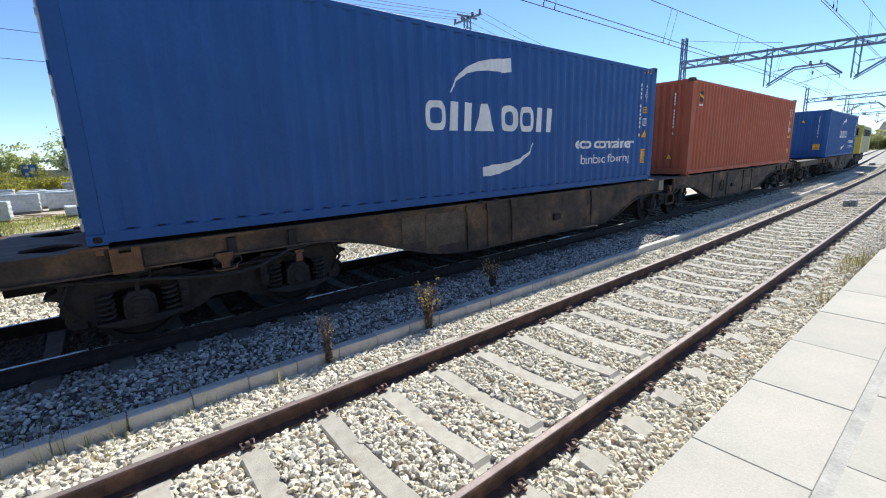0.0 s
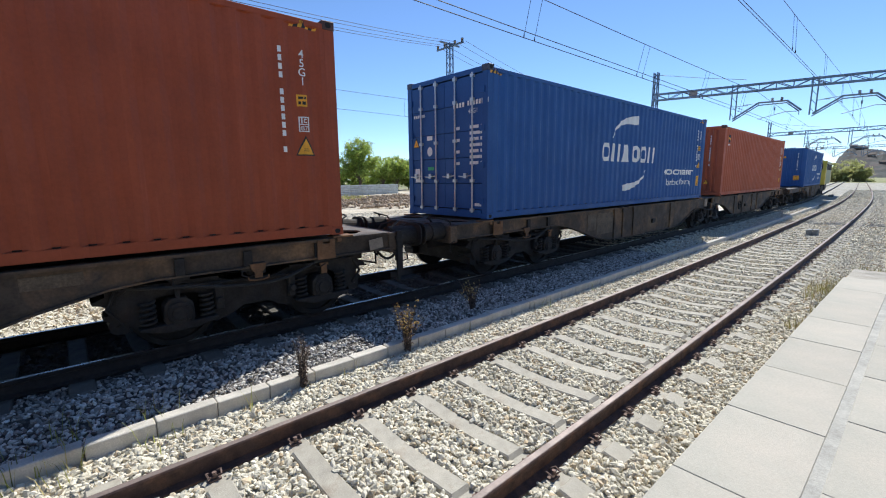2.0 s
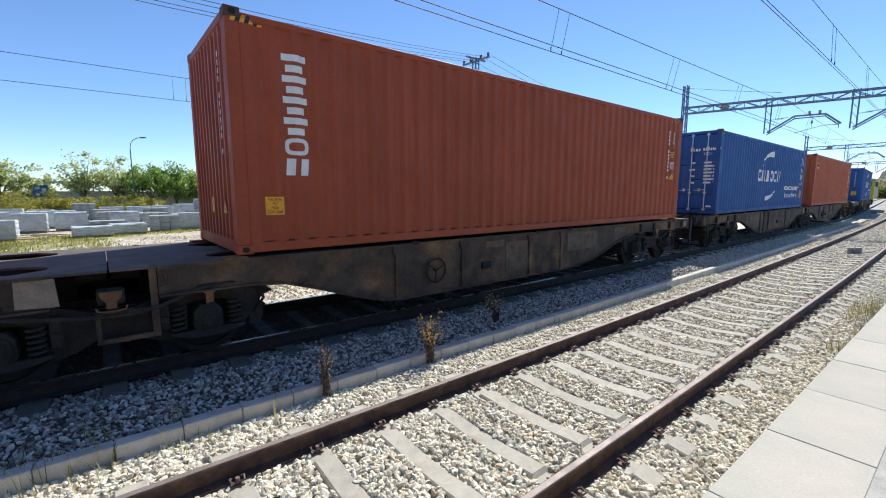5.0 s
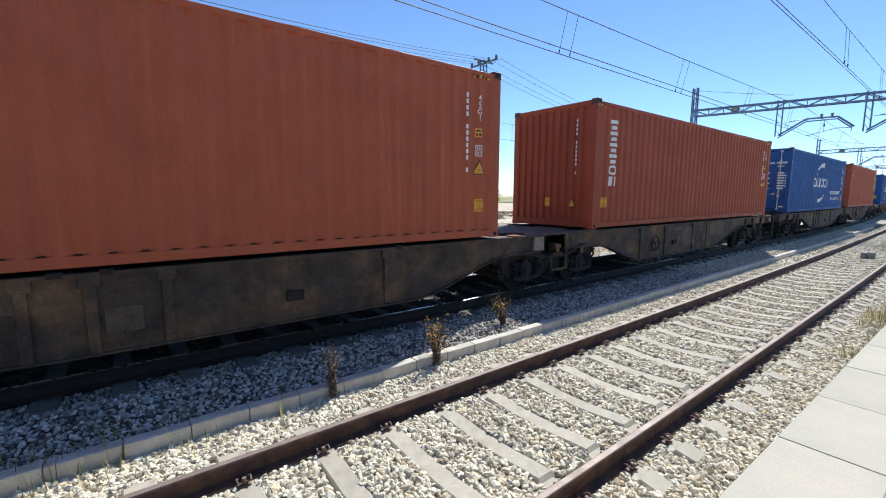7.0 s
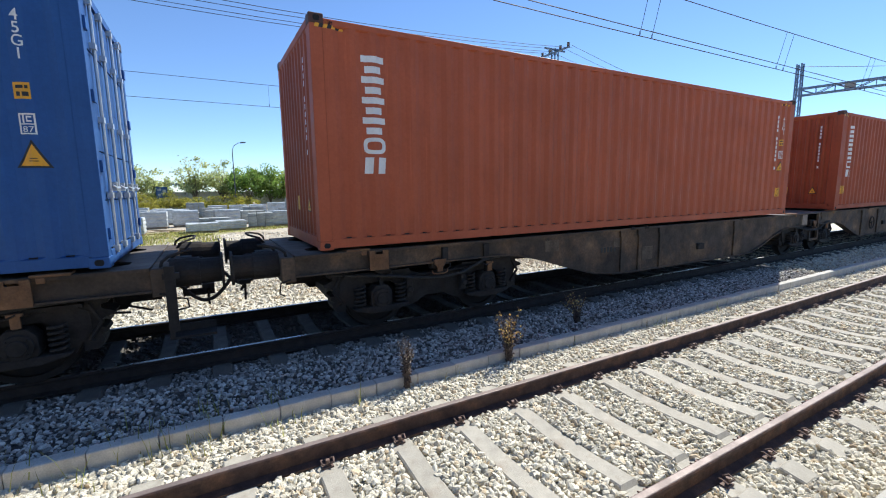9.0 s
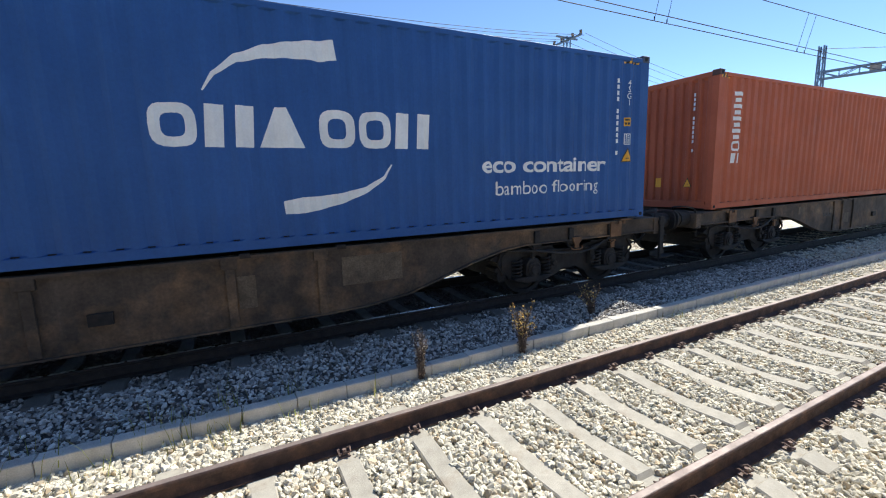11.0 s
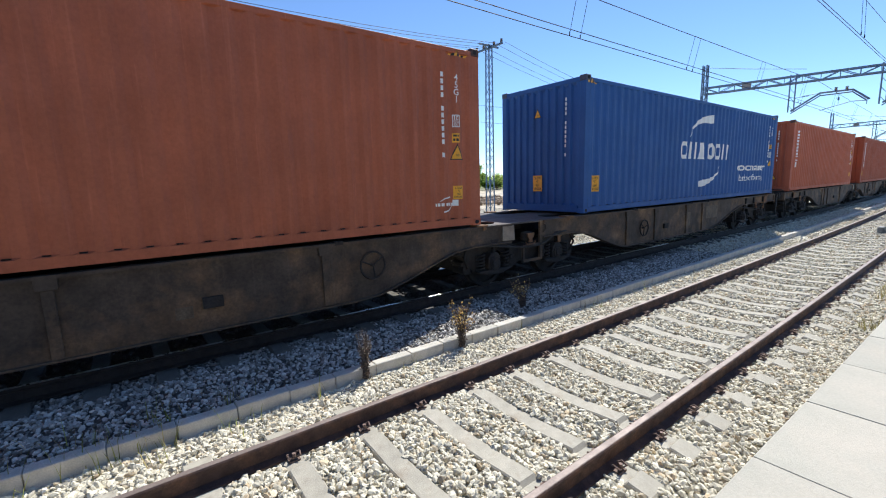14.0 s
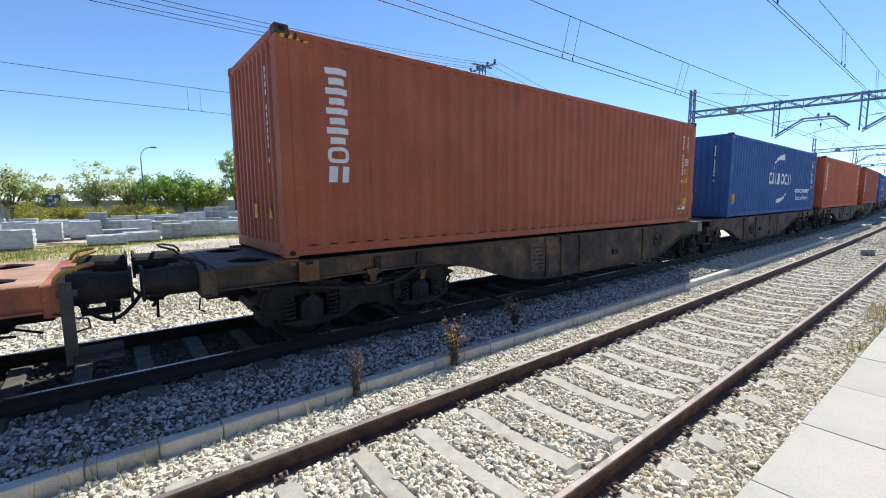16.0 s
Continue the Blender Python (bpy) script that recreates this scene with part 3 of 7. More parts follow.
while x < 42:
    ob = new("kerb_stone", KERB)
    ob.parent = kerb
    ob.matrix_world = pose(x, KERB_Y(x) + random.uniform(-0.006, 0.006), random.uniform(-0.006, 0.006), random.uniform(-0.8, 0.8), random.uniform(-0.25, 0.25), math.degrees(slope_of(KERB_Y, x)) + random.uniform(-0.5, 0.5))
    x += 0.498

# platform: bedding block with separate slabs on it
bm = bmesh.new()
prism_pts = [(-14.0, -0.45), (PLAT_END, -0.45), (PLAT_END, PLAT_Z - 0.006), (-14.0, PLAT_Z - 0.006)]
a = [bm.verts.new((x, PLAT_Y(x) - 0.03, z)) for x, z in prism_pts]
b = [bm.verts.new((x, -7.0, z)) for x, z in prism_pts]
bm.faces.new(a), bm.faces.new(b[::-1])
for i in range(4):
    bm.faces.new((a[i], b[i], b[(i + 1) % 4], a[(i + 1) % 4]))
platform = tagged(part("platform", bm, M["joint"]), "low station platform paved with pale stone slabs", "platform", kind="structure")


def slab_mesh(w, d):
    bm = bmesh.new()
    box(bm, -w / 2, w / 2, -d, 0, -0.075, 0)
    return mesh_of("paving_slab", bm, M["platform"], bevel=0.004)


EDGE_SLAB, FIELD_SLAB = slab_mesh(0.919, 0.5045), slab_mesh(0.9195, 0.9195)
# mortar strip behind the edge slabs
bm = bmesh.new()
v = [bm.verts.new((x, PLAT_Y(x) - 0.506 - w + 0.006 * noise.noise((x * 5, w, 2)), PLAT_Z - 0.004)) for x in steps(-8.0, PLAT_END - 0.1, 0.12) for w in (0.0, 0.07)]
for i in range(0, len(v) - 2, 2):
    bm.faces.new((v[i], v[i + 2], v[i + 3], v[i + 1]))
part("mortar_strip", bm, M["mortar"], platform)
turn = math.degrees(math.atan(-0.023))
for i in range(-12, 9):
    x = 2.98 + 0.925 * (i)
    if x + 0.46 > PLAT_END:
        continue
    d = 0.0
    for row in range(6):
        ob = new("paving_slab", EDGE_SLAB if row == 0 else FIELD_SLAB)
        ob.parent = platform
        ob.matrix_world = pose(x + (0.0 if row == 0 else 0.3 * (row % 2)), PLAT_Y(x) - d, PLAT_Z + random.uniform(-0.0015, 0.0015), random.uniform(-0.12, 0.12), random.uniform(-0.12, 0.12), turn)
        d += 0.572 if row == 0 else 0.925

# unseen plain wall added behind the platform to keep skylight off the containers
bm = bmesh.new()
box(bm, -16.0, 8.0, -7.4, -7.0, -0.3, 5.2)
box(bm, -16.3, 8.3, -9.0, -6.2, 5.2, 5.5)
tagged(part("wall_station", bm, M["station"]), "plain unseen wall added behind the platform to block skylight", "wall", kind="structure")


# ---- containers ----
CL, CW, CH = 12.192, 2.438, 2.896
RIB0, RIB, RIB_D = 0.215, 0.2800, 0.036


def rib_depth(a):
    """Depth of the side wall's corrugation at a metres from its start."""
    if a < RIB0 or a > CL - RIB0:
        return 0.004
    u = (a - RIB0) % RIB
    if u < 0.070:
        return 0.004
    if u < 0.140:
        return 0.004 + RIB_D * (u - 0.070) / 0.070
    if u < 0.210:
        return 0.004 + RIB_D
    return 0.004 + RIB_D * (RIB - u) / 0.070


def rib_breaks(lo, hi):
    out = []
    i = 0
    while RIB0 + i * RIB <= CL - RIB0 + 1e-6:
        out += [RIB0 + i * RIB + d for d in (0.0, 0.070, 0.140, 0.210)]
        i += 1
    return [b for b in out if lo < b < hi]


def decal(parent, name, bm, material, face, label=""):
    """Paint lying on a container wall. Outline in (x along, z). face: side, front, rear; it follows the corrugation of the side."""
    if face == "side":
        xs = [v.co.x for v in bm.verts]
        for b in rib_breaks(min(xs), max(xs)):
            bmesh.ops.bisect_plane(bm, geom=bm.verts[:] + bm.edges[:] + bm.faces[:], plane_co=(b, 0, 0), plane_no=(1, 0, 0))
        for v in bm.verts:
            v.co = (v.co.x - CL / 2, -CW / 2 + rib_depth(v.co.x) - 0.003, v.co.z)
    else:
        s = 1 if face == "front" else -1
        for v in bm.verts:
            v.co = (s * (CL / 2 - 0.008), s * v.co.x, v.co.z)
    me = bpy.data.meshes.new(name)
    bm.normal_update()
    bm.to_mesh(me)
    bm.free()
    me.materials.append(material)
    ob = new(name, me)
    ob.parent = parent
    if label:
        ob["label"] = label
    return ob


def flat_poly(bm, pts):
    bm.faces.new([bm.verts.new((x, 0, z)) for x, z in pts])


def flat_rect(bm, x0, x1, z0, z1):
    flat_poly(bm, [(x0, z0), (x1, z0), (x1, z1), (x0, z1)])


def text_bm(body, x, z, width=None, height=None, align="LEFT", bold=0.0, spacing=1.0):
    cu = bpy.data.curves.new("letters", "FONT")
    cu.body = body
    cu.align_x = align
    cu.offset = bold
    cu.space_line = spacing
    tmp = bpy.data.objects.new("letters", cu)
    me = bpy.data.meshes.new_from_object(tmp)
    bpy.data.objects.remove(tmp)
    bpy.data.curves.remove(cu)
    bm = bmesh.new()
    bm.from_mesh(me)
    bpy.data.meshes.remove(me)
    xs, ys = [v.co.x for v in bm.verts], [v.co.y for v in bm.verts]
    sx = width / (max(xs) - min(xs)) if width else None
    sy = height / (max(ys) - min(ys)) if height else sx
    sx = sx or sy
    x0, y0 = min(xs), min(ys)
    for v in bm.verts:
        v.co = (x + (v.co.x - x0) * sx, 0, z + (v.co.y - y0) * sy)
    return bm


def swoosh(bm, pts, widths):
    """A tapering stroke along points in (x, z)."""
    left, right = [], []
    for i, (p, w) in enumerate(zip(pts, widths)):
        a, b = pts[max(0, i - 1)], pts[min(len(pts) - 1, i + 1)]
        d = Vector((b[0] - a[0], b[1] - a[1])).normalized()
        left.append(bm.verts.new((p[0] - d.y * w / 2, 0, p[1] + d.x * w / 2)))
        right.append(bm.verts.new((p[0] + d.y * w / 2, 0, p[1] - d.x * w / 2)))
    for i in range(len(pts) - 1):
        bm.faces.new((left[i], left[i + 1], right[i + 1], right[i]))


def digits(root, name, face, x, z_top, z_bot, n, w=0.075, gaps=(4, 10)):
    """Plain bars in the place of a vertical row of figures."""
    step = (z_top - z_bot) / (n + len(gaps))
    z = z_top
    for i in range(n):
        if i in gaps:
            z -= step
        bm = bmesh.new()
        flat_rect(bm, x + w * 0.22, x + w * 0.80, z - step * 0.70, z)
        decal(root, name, bm, M["white"], face)
        z -= step


def wall_panel(name, sign, material, parent):
    """Corrugated long side with sloped ends to the ribs."""
    breaks = [0.16] + rib_breaks(0, CL) + [CL - 0.16]
    rows = []
    bm = bmesh.new()
    for z, k in ((0.130, 0.0), (0.154, 1.0), (2.76, 1.0), (2.78, 0.0)):
        rows.append([bm.verts.new((b - CL / 2, sign * (CW / 2 - 0.004 - (rib_depth(b) - 0.004) * k), z)) for b in breaks])
    for j, (r0, r1) in enumerate(zip(rows[:-1], rows[1:])):
        for i in range(len(breaks) - 1):
            # the foot of each inner flute is open towards the floor
            if j == 0 and rib_depth((breaks[i] + breaks[i + 1]) / 2) > 0.035:
                continue
            bm.faces.new((r0[i], r0[i + 1], r1[i + 1], r1[i]))
    ob = part(name, bm, material, parent)
    return ob


def end_panel(s, material, parent):
    """Corrugated closed end wall with deep vertical ribs."""
    bm = bmesh.new()
    x0, n = s * (CL / 2 - 0.012), 10
    w = (CW - 0.34) / n
    ys = [-CW / 2 + 0.14]
    dep = [0.0]
    for i in range(n):
        y = -CW / 2 + 0.17 + i * w
        for f, d in ((0.0, 0.0), (0.30, 0.0), (0.45, 0.045), (0.85, 0.045), (0.999, 0.0)):
            ys.append(y + f * w), dep.append(d)
    ys.append(CW / 2 - 0.14), dep.append(0.0)
    rows = [[bm.verts.new((x0 - s * d * k, y, z)) for y, d in zip(ys, dep)] for z, k in ((0.16, 0.0), (0.21, 1.0), (2.72, 1.0), (2.78, 0.0))]
    for r0, r1 in zip(rows[:-1], rows[1:]):
        for i in range(len(ys) - 1):
            bm.faces.new((r0[i], r0[i + 1], r1[i + 1], r1[i]))
    part("end_wall", bm, material, parent)


def door_end(s, material, bar, parent):
    """Two door leaves with lock rods, brackets, handles, hinges and gaskets."""
    X = lambda d: s * (CL / 2 - d)
    for side in (-1, 1):
        bm = bmesh.new()
        y0, y1 = (0.006, CW / 2 - 0.15) if side > 0 else (-CW / 2 + 0.15, -0.006)
        for i in range(5):
            za, zb = 0.19 + i * 0.514, 0.19 + (i + 1) * 0.514
            box(bm, *sorted((X(0.075), X(0.020 if i % 2 == 0 else 0.028))), y0, y1, za, zb - 0.012)
        leaf = part("door", bm, material, parent)
        ymid = (y0 + y1) / 2
        for yy in (ymid - 0.29, ymid + 0.20):
            bm = bmesh.new()
            tube(bm, (X(-0.012), yy, 0.12), (X(-0.012), yy, 2.80), 0.017, 8)
            part("lock_rod", bm, bar, leaf, "bright lock rod on the door")
            for z in (0.17, 0.75, 1.55, 2.3, 2.74):
                bm = bmesh.new()
                box(bm, *sorted((X(0.02), X(-0.034))), yy - 0.045, yy + 0.045, z - 0.03, z + 0.03)
                part("rod_bracket", bm, bar, leaf)
        for k, yy in enumerate((ymid - 0.29, ymid + 0.20)):
            bm = bmesh.new()
            path_tube(bm, [(X(-0.03), yy, 0.86), (X(-0.045), yy + 0.18, 0.83), (X(-0.045), yy + 0.34, 0.84)], 0.013, 6)
            box(bm, *sorted((X(0.02), X(-0.05))), yy + 0.14, yy + 0.21, 0.80, 0.90)
            part("handle", bm, bar, leaf, "lock handle in its retainer")
        ye = side * (CW / 2 - 0.13)
        for z in (0.35, 1.05, 1.75, 2.45):
            bm = bmesh.new()
            box(bm, *sorted((X(0.03), X(-0.02))), ye - 0.05, ye + 0.05, z - 0.06, z + 0.06)
            part("hinge", bm, material, leaf)


def container(colour, doors, spec, label):
    """A 40 ft high-cube container; x towards the train's front, the base at z = 0."""
    paint, cast = (M["blue"], M["casting"]) if colour == "blue" else (M[spec.get("paint", "orange")], M["casting_red"])
    root = empty("shipping_container")
    tagged(root, label, "container", "containers on the train")
    wall_panel("side_wall", -1, paint, root)
    wall_panel("side_wall", 1, paint, root)
    end_panel(-doors, paint, root)
    door_end(doors, paint, M["galv"] if colour == "blue" else M["red_bar"], root)
    bm = bmesh.new()
    n = 56
    for i in range(n):
        xa, xb = -CL / 2 + 0.1 + (CL - 0.2) * i / n, -CL / 2 + 0.1 + (CL - 0.2) * (i + 1) / n
        box(bm, xa, xb, -CW / 2 + 0.03, CW / 2 - 0.03, 2.80, 2.842 if i % 2 else 2.825)
    part("roof", bm, paint, root)
    bm = bmesh.new()
    box(bm, -CL / 2 + 0.15, CL / 2 - 0.15, -CW / 2 + 0.05, CW / 2 - 0.05, 0.08, 0.15)
    for i in range(28):
        xa = -CL / 2 + 0.3 + i * 0.42
        box(bm, xa, xa + 0.05, -CW / 2 + 0.05, CW / 2 - 0.05, 0.025, 0.08)
    part("floor_frame", bm, M["wagon_dark"], root)
    for sy in (-1, 1):
        for sx in (-1, 1):
            bm = bmesh.new()
            ya, yb = sorted((sy * (CW / 2), sy * (CW / 2 - 0.15)))
            xa, xb = sorted((sx * (CL / 2), sx * (CL / 2 - 0.165)))
            box(bm, xa + 0.004, xb - 0.004, ya + 0.003, yb - 0.003, 0.118, CH - 0.118)
            part("corner_post", bm, paint, root, bevel=0.006)
            for zb in (0, CH - 0.118):
                bm = bmesh.new()
                xc = sorted((sx * (CL / 2 + 0.002), sx * (CL / 2 - 0.178)))
                yc = sorted((sy * (CW / 2 + 0.003), sy * (CW / 2 - 0.162)))
                box(bm, *xc, *yc, zb, zb + 0.118)
                c = part("corner_casting", bm, cast if zb else paint, root, bevel=0.008)
                # solid black plug stands in for the shade inside the hole
                bm = bmesh.new()
                xm, zm = sx * (CL / 2 - 0.09), zb + 0.06
                ring = [(xm + 0.028 * math.cos(a) + 0.014 * (1 if math.cos(a) > 0 else -1), zm + 0.034 * math.sin(a)) for a in [i * math.pi / 6 + 0.05 for i in range(12)]]
                prism(bm, ring, sy * (CW / 2 + 0.005), sy * (CW / 2 - 0.02))
                part("casting_hole", bm, M["dark_hole"], c)
        bm = bmesh.new()
        ya, yb = sorted((sy * (CW / 2 - 0.001), sy * (CW / 2 - 0.065)))
        box(bm, -CL / 2 + 0.165, CL / 2 - 0.165, ya, yb, 0.02, 0.137)
        part("bottom_rail", bm, paint, root, bevel=0.004)
        bm = bmesh.new()
        box(bm, -CL / 2 + 0.165, CL / 2 - 0.165, ya, yb, 2.775, 2.846)
        part("top_rail", bm, paint, root, bevel=0.004)
    for sx in (-1, 1):
        bm = bmesh.new()
        xa, xb = sorted((sx * (CL / 2 - 0.002), sx * (CL / 2 - 0.10)))
        box(bm, xa, xb, -CW / 2 + 0.162, CW / 2 - 0.162, 0.02, 0.17)
        part("end_sill", bm, paint, root, bevel=0.004)
        bm = bmesh.new()
        box(bm, xa, xb, -CW / 2 + 0.162, CW / 2 - 0.162, 2.775, 2.87)
        part("end_header", bm, paint, root, bevel=0.004)
    markings(root, colour, spec)
    return root


def caution(root, face, x, z, w=0.30, h=0.35, words=True):
    bm = bmesh.new()
    flat_rect(bm, x, x + w, z, z + h)
    ob = decal(root, "caution_label", bm, M["yellow"], face, "yellow height-warning label")
    if words:
        t = text_bm("CAUTION\n9'6\"\nHIGH\nCONTAINER", x + w * 0.08, z + h * 0.08, w * 0.84, h * 0.84, "CENTER", 0.01)
        for v in t.verts:
            v.co.y = 0.0
        ob2 = decal(root, "caution_text", t, M["black"], face)
        off = Vector((0, -0.0015, 0)) if face == "side" else Vector(((0.0015 if face == "front" else -0.0015), 0, 0))
        ob2.location = off


def triangle(root, face, x, z, w=0.21):
    off = Vector((0, 0.0012, 0)) if face == "side" else Vector((-0.0012 if face == "front" else 0.0012, 0, 0))
    bm = bmesh.new()
    flat_poly(bm, [(x - w * 0.14, z - w * 0.08), (x + w * 1.14, z - w * 0.08), (x + w / 2, z + w * 1.18)])
    decal(root, "triangle_rim", bm, M["black"], face).location = off
    bm = bmesh.new()
    flat_poly(bm, [(x, z), (x + w, z), (x + w / 2, z + w * 0.98)])
    decal(root, "warning_triangle", bm, M["yellow"], face, "yellow warning triangle label")
    bm = bmesh.new()
    flat_rect(bm, x + w * 0.33, x + w * 0.67, z + w * 0.20, z + w * 0.24)
    flat_rect(bm, x + w * 0.36, x + w * 0.64, z + w * 0.32, z + w * 0.36)
    ob = decal(root, "triangle_bars", bm, M["black"], face)
    ob.location = Vector((0, -0.0015, 0)) if face == "side" else Vector((0.0015 if face == "front" else -0.0015, 0, 0))


def hazard(root, face, x, z, w=0.36, h=0.085):
    bm = bmesh.new()
    n = 7
    for i in range(n):
        xa = x + w * i / n
        if i % 2 == 0:
            flat_poly(bm, [(xa, z), (xa + w / n, z), (xa + w / n + 0.03, z + h), (xa + 0.03, z + h)])
    decal(root, "hazard_stripes", bm, M["yellow"], face, "yellow and black height stripes")
    bm = bmesh.new()
    for i in range(n):
        xa = x + w * i / n
        if i % 2:
            flat_poly(bm, [(xa, z), (xa + w / n, z), (xa + w / n + 0.03, z + h), (xa + 0.03, z + h)])
    decal(root, "hazard_band", bm, M["black"], face)


def ring_shape(bm, x, z, w, h, t):
    """A plain rounded ring."""
    n = 20
    def pt(k, sw, sh):
        a = 2 * math.pi * k / n
        c, d = math.cos(a), math.sin(a)
        p = 0.62
        return (x + w / 2 + sw / 2 * math.copysign(abs(c) ** p, c), 0, z + h / 2 + sh / 2 * math.copysign(abs(d) ** p, d))
    a = [bm.verts.new(pt(k, w, h)) for k in range(n)]
    b = [bm.verts.new(pt(k, w - 2 * t, h - 2 * t)) for k in range(n)]
    for k in range(n):
        bm.faces.new((a[k], a[(k + 1) % n], b[(k + 1) % n], b[k]))


def brand_shape(root, kind, x, z, w, h):
    """One plain white shape standing for a painted brand letter."""
    bm = bmesh.new()
    if kind == "ring":
        ring_shape(bm, x, z, w, h, min(w, h) * 0.24)
    elif kind == "wedge":
        flat_poly(bm, [(x, z), (x + w, z), (x + w * 0.62, z + h), (x + w * 0.38, z + h)])
    elif kind == "bars":
        flat_poly(bm, [(x, z), (x + w * 0.36, z), (x + w * 0.42, z + h), (x + w * 0.06, z + h)])
        flat_poly(bm, [(x + w * 0.58, z), (x + w * 0.94, z), (x + w, z + h), (x + w * 0.64, z + h)])
    else:
        flat_rect(bm, x, x + w, z + h * 0.62, z + h)
        flat_rect(bm, x + w * 0.15, x + w * 0.85, z, z + h * 0.40)
    decal(root, "brand_shape", bm, M["white"], "side", "plain white painted shape")


def markings(root, colour, spec):
    hazard(root, "side", 0.06, 2.735)
    hazard(root, "side", CL - 0.62, 2.735)
    if spec.get("codes", True):
        digits(root, "figure_bar", "side", 11.38, 2.46, 1.12, 11)
        t = text_bm("4\n5\nG\n1", 11.66, 2.02, 0.085, 0.44, "CENTER", 0.008, 0.8)
        decal(root, "size_code", t, M["white"], "side", "white painted size code")
        bm = bmesh.new()
        d = spec.get("low", 0.0)
        dy, di = (-0.36, 0.21) if spec.get("small_wave") else (0.0, 0.0)
        flat_rect(bm, 11.62, 11.75, 1.75 + d + dy, 1.90 + d + dy)
        decal(root, "yellow_label", bm, M["yellow"], "side")
        bm = bmesh.new()
        for a, b, c, e in ((11.64, 11.70, 1.845, 1.875), (11.71, 11.735, 1.845, 1.875), (11.64, 11.67, 1.775, 1.815), (11.685, 11.735, 1.775, 1.815)):
            flat_rect(bm, a, b, c + d + dy, e + d + dy)
        decal(root, "label_bars", bm, M["black"], "side").location = Vector((0, -0.0015, 0))
        d += di
        bm = bmesh.new()
        for a, b, c, e in ((11.63, 11.76, 1.605, 1.62), (11.63, 11.76, 1.515, 1.525), (11.63, 11.76, 1.425, 1.438), (11.63, 11.645, 1.425, 1.62), (11.745, 11.76, 1.425, 1.62),
                           (11.66, 11.675, 1.53, 1.605), (11.69, 11.73, 1.54, 1.555), (11.69, 11.73, 1.58, 1.595), (11.69, 11.70, 1.54, 1.595)):
            flat_rect(bm, a, b, c + d, e + d)
        decal(root, "approval_frame", bm, M["white"], "side")
        decal(root, "approval_number", text_bm("87", 11.655, 1.445 + d, 0.085, 0.055), M["white"], "side")
        triangle(root, "side", 11.60, 1.13 + d - di)
    if spec.get("brand") == "waves":
        bm = bmesh.new()
        swoosh(bm, [(4.96, 1.83), (5.08, 2.02), (5.32, 2.20), (5.65, 2.31), (6.0, 2.36), (6.25, 2.37), (6.45, 2.40)], [0.02, 0.045, 0.09, 0.15, 0.20, 0.24, 0.24])
        decal(root, "upper_wave", bm, M["white"], "side", "white painted crescent")
        bm = bmesh.new()
        swoosh(bm, [(7.14, 1.01), (7.02, 0.84), (6.78, 0.69), (6.45, 0.59), (6.15, 0.54), (5.95, 0.52), (5.72, 0.50)], [0.02, 0.045, 0.08, 0.13, 0.17, 0.20, 0.16])
        decal(root, "lower_wave", bm, M["white"], "side", "white painted crescent")
        for kind, x, w in (("ring", 4.42, 0.45), ("bars", 4.93, 0.54), ("wedge", 5.50, 0.52), ("ring", 6.20, 0.45), ("ring", 6.70, 0.45), ("bars", 7.19, 0.54)):
            brand_shape(root, kind, x, 1.22, w, 0.47)
        for word, x, z, w, h, bold in (("eco", 8.58, 0.87, 0.61, 0.178, 0.022), ("container", 9.36, 0.87, 1.80, 0.235, 0.022), ("bamboo", 8.83, 0.525, 1.00, 0.215, 0.0), ("flooring", 9.95, 0.475, 1.06, 0.265, 0.0)):
            decal(root, "slogan_word", text_bm(word, x, z, w, h, bold=bold), M["white"], "side", "white lettering")
    elif spec.get("brand") == "column":
        z = 2.49
        for kind in ("plates", "plates", "plates", "plates", "ring", "bars"):
            brand_shape(root, kind, 0.64, z - 0.215, 0.31, 0.215)
            z -= 0.258
    elif spec.get("brand") == "badge":
        bm = bmesh.new()
        flat_rect(bm, 0.62, 0.86, 2.22, 2.54)
        decal(root, "badge", bm, M["black"], "side", "small dark badge")
        bm = bmesh.new()
        flat_poly(bm, [(0.64, 2.42), (0.84, 2.30), (0.84, 2.38), (0.64, 2.50)])
        decal(root, "badge_stripe", bm, M["yellow"], "side").location = Vector((0, -0.0015, 0))
        bm = bmesh.new()
        flat_rect(bm, 0.65, 0.83, 2.10, 2.16)
        decal(root, "badge_bar", bm, M["white"], "side")
    if spec.get("caution_wide"):
        caution(root, "rear", 0.55, 0.50, 0.34, 0.34)
    if spec.get("caution_rear"):
        caution(root, "side", 0.28, 0.46)
        caution(root, "rear", -0.20, 0.48, 0.27, 0.37)
    if spec.get("caution_front"):
        caution(root, "side", 11.62, 0.47, 0.20, 0.22 if colour == "orange" else 0.36)
    if spec.get("label_rear"):
        caution(root, "side", 0.36, 0.48, 0.23, 0.23)
    if spec.get("small_wave"):
        bm = bmesh.new()
        swoosh(bm, [(11.34, 0.44), (11.42, 0.49), (11.55, 0.51)], [0.008, 0.02, 0.025])
        swoosh(bm, [(11.58, 0.35), (11.50, 0.29), (11.40, 0.27)], [0.008, 0.02, 0.025])
        for i in range(6):
            flat_rect(bm, 11.24 + i * 0.062 + (0.02 if i > 2 else 0), 11.285 + i * 0.062 + (0.02 if i > 2 else 0), 0.365, 0.415)
        decal(root, "small_brand_mark", bm, M["white"], "side")
        bm = bmesh.new()
        flat_rect(bm, 11.60, 11.70, 0.36, 0.46)
        decal(root, "white_sticker", bm, M["white"], "side")
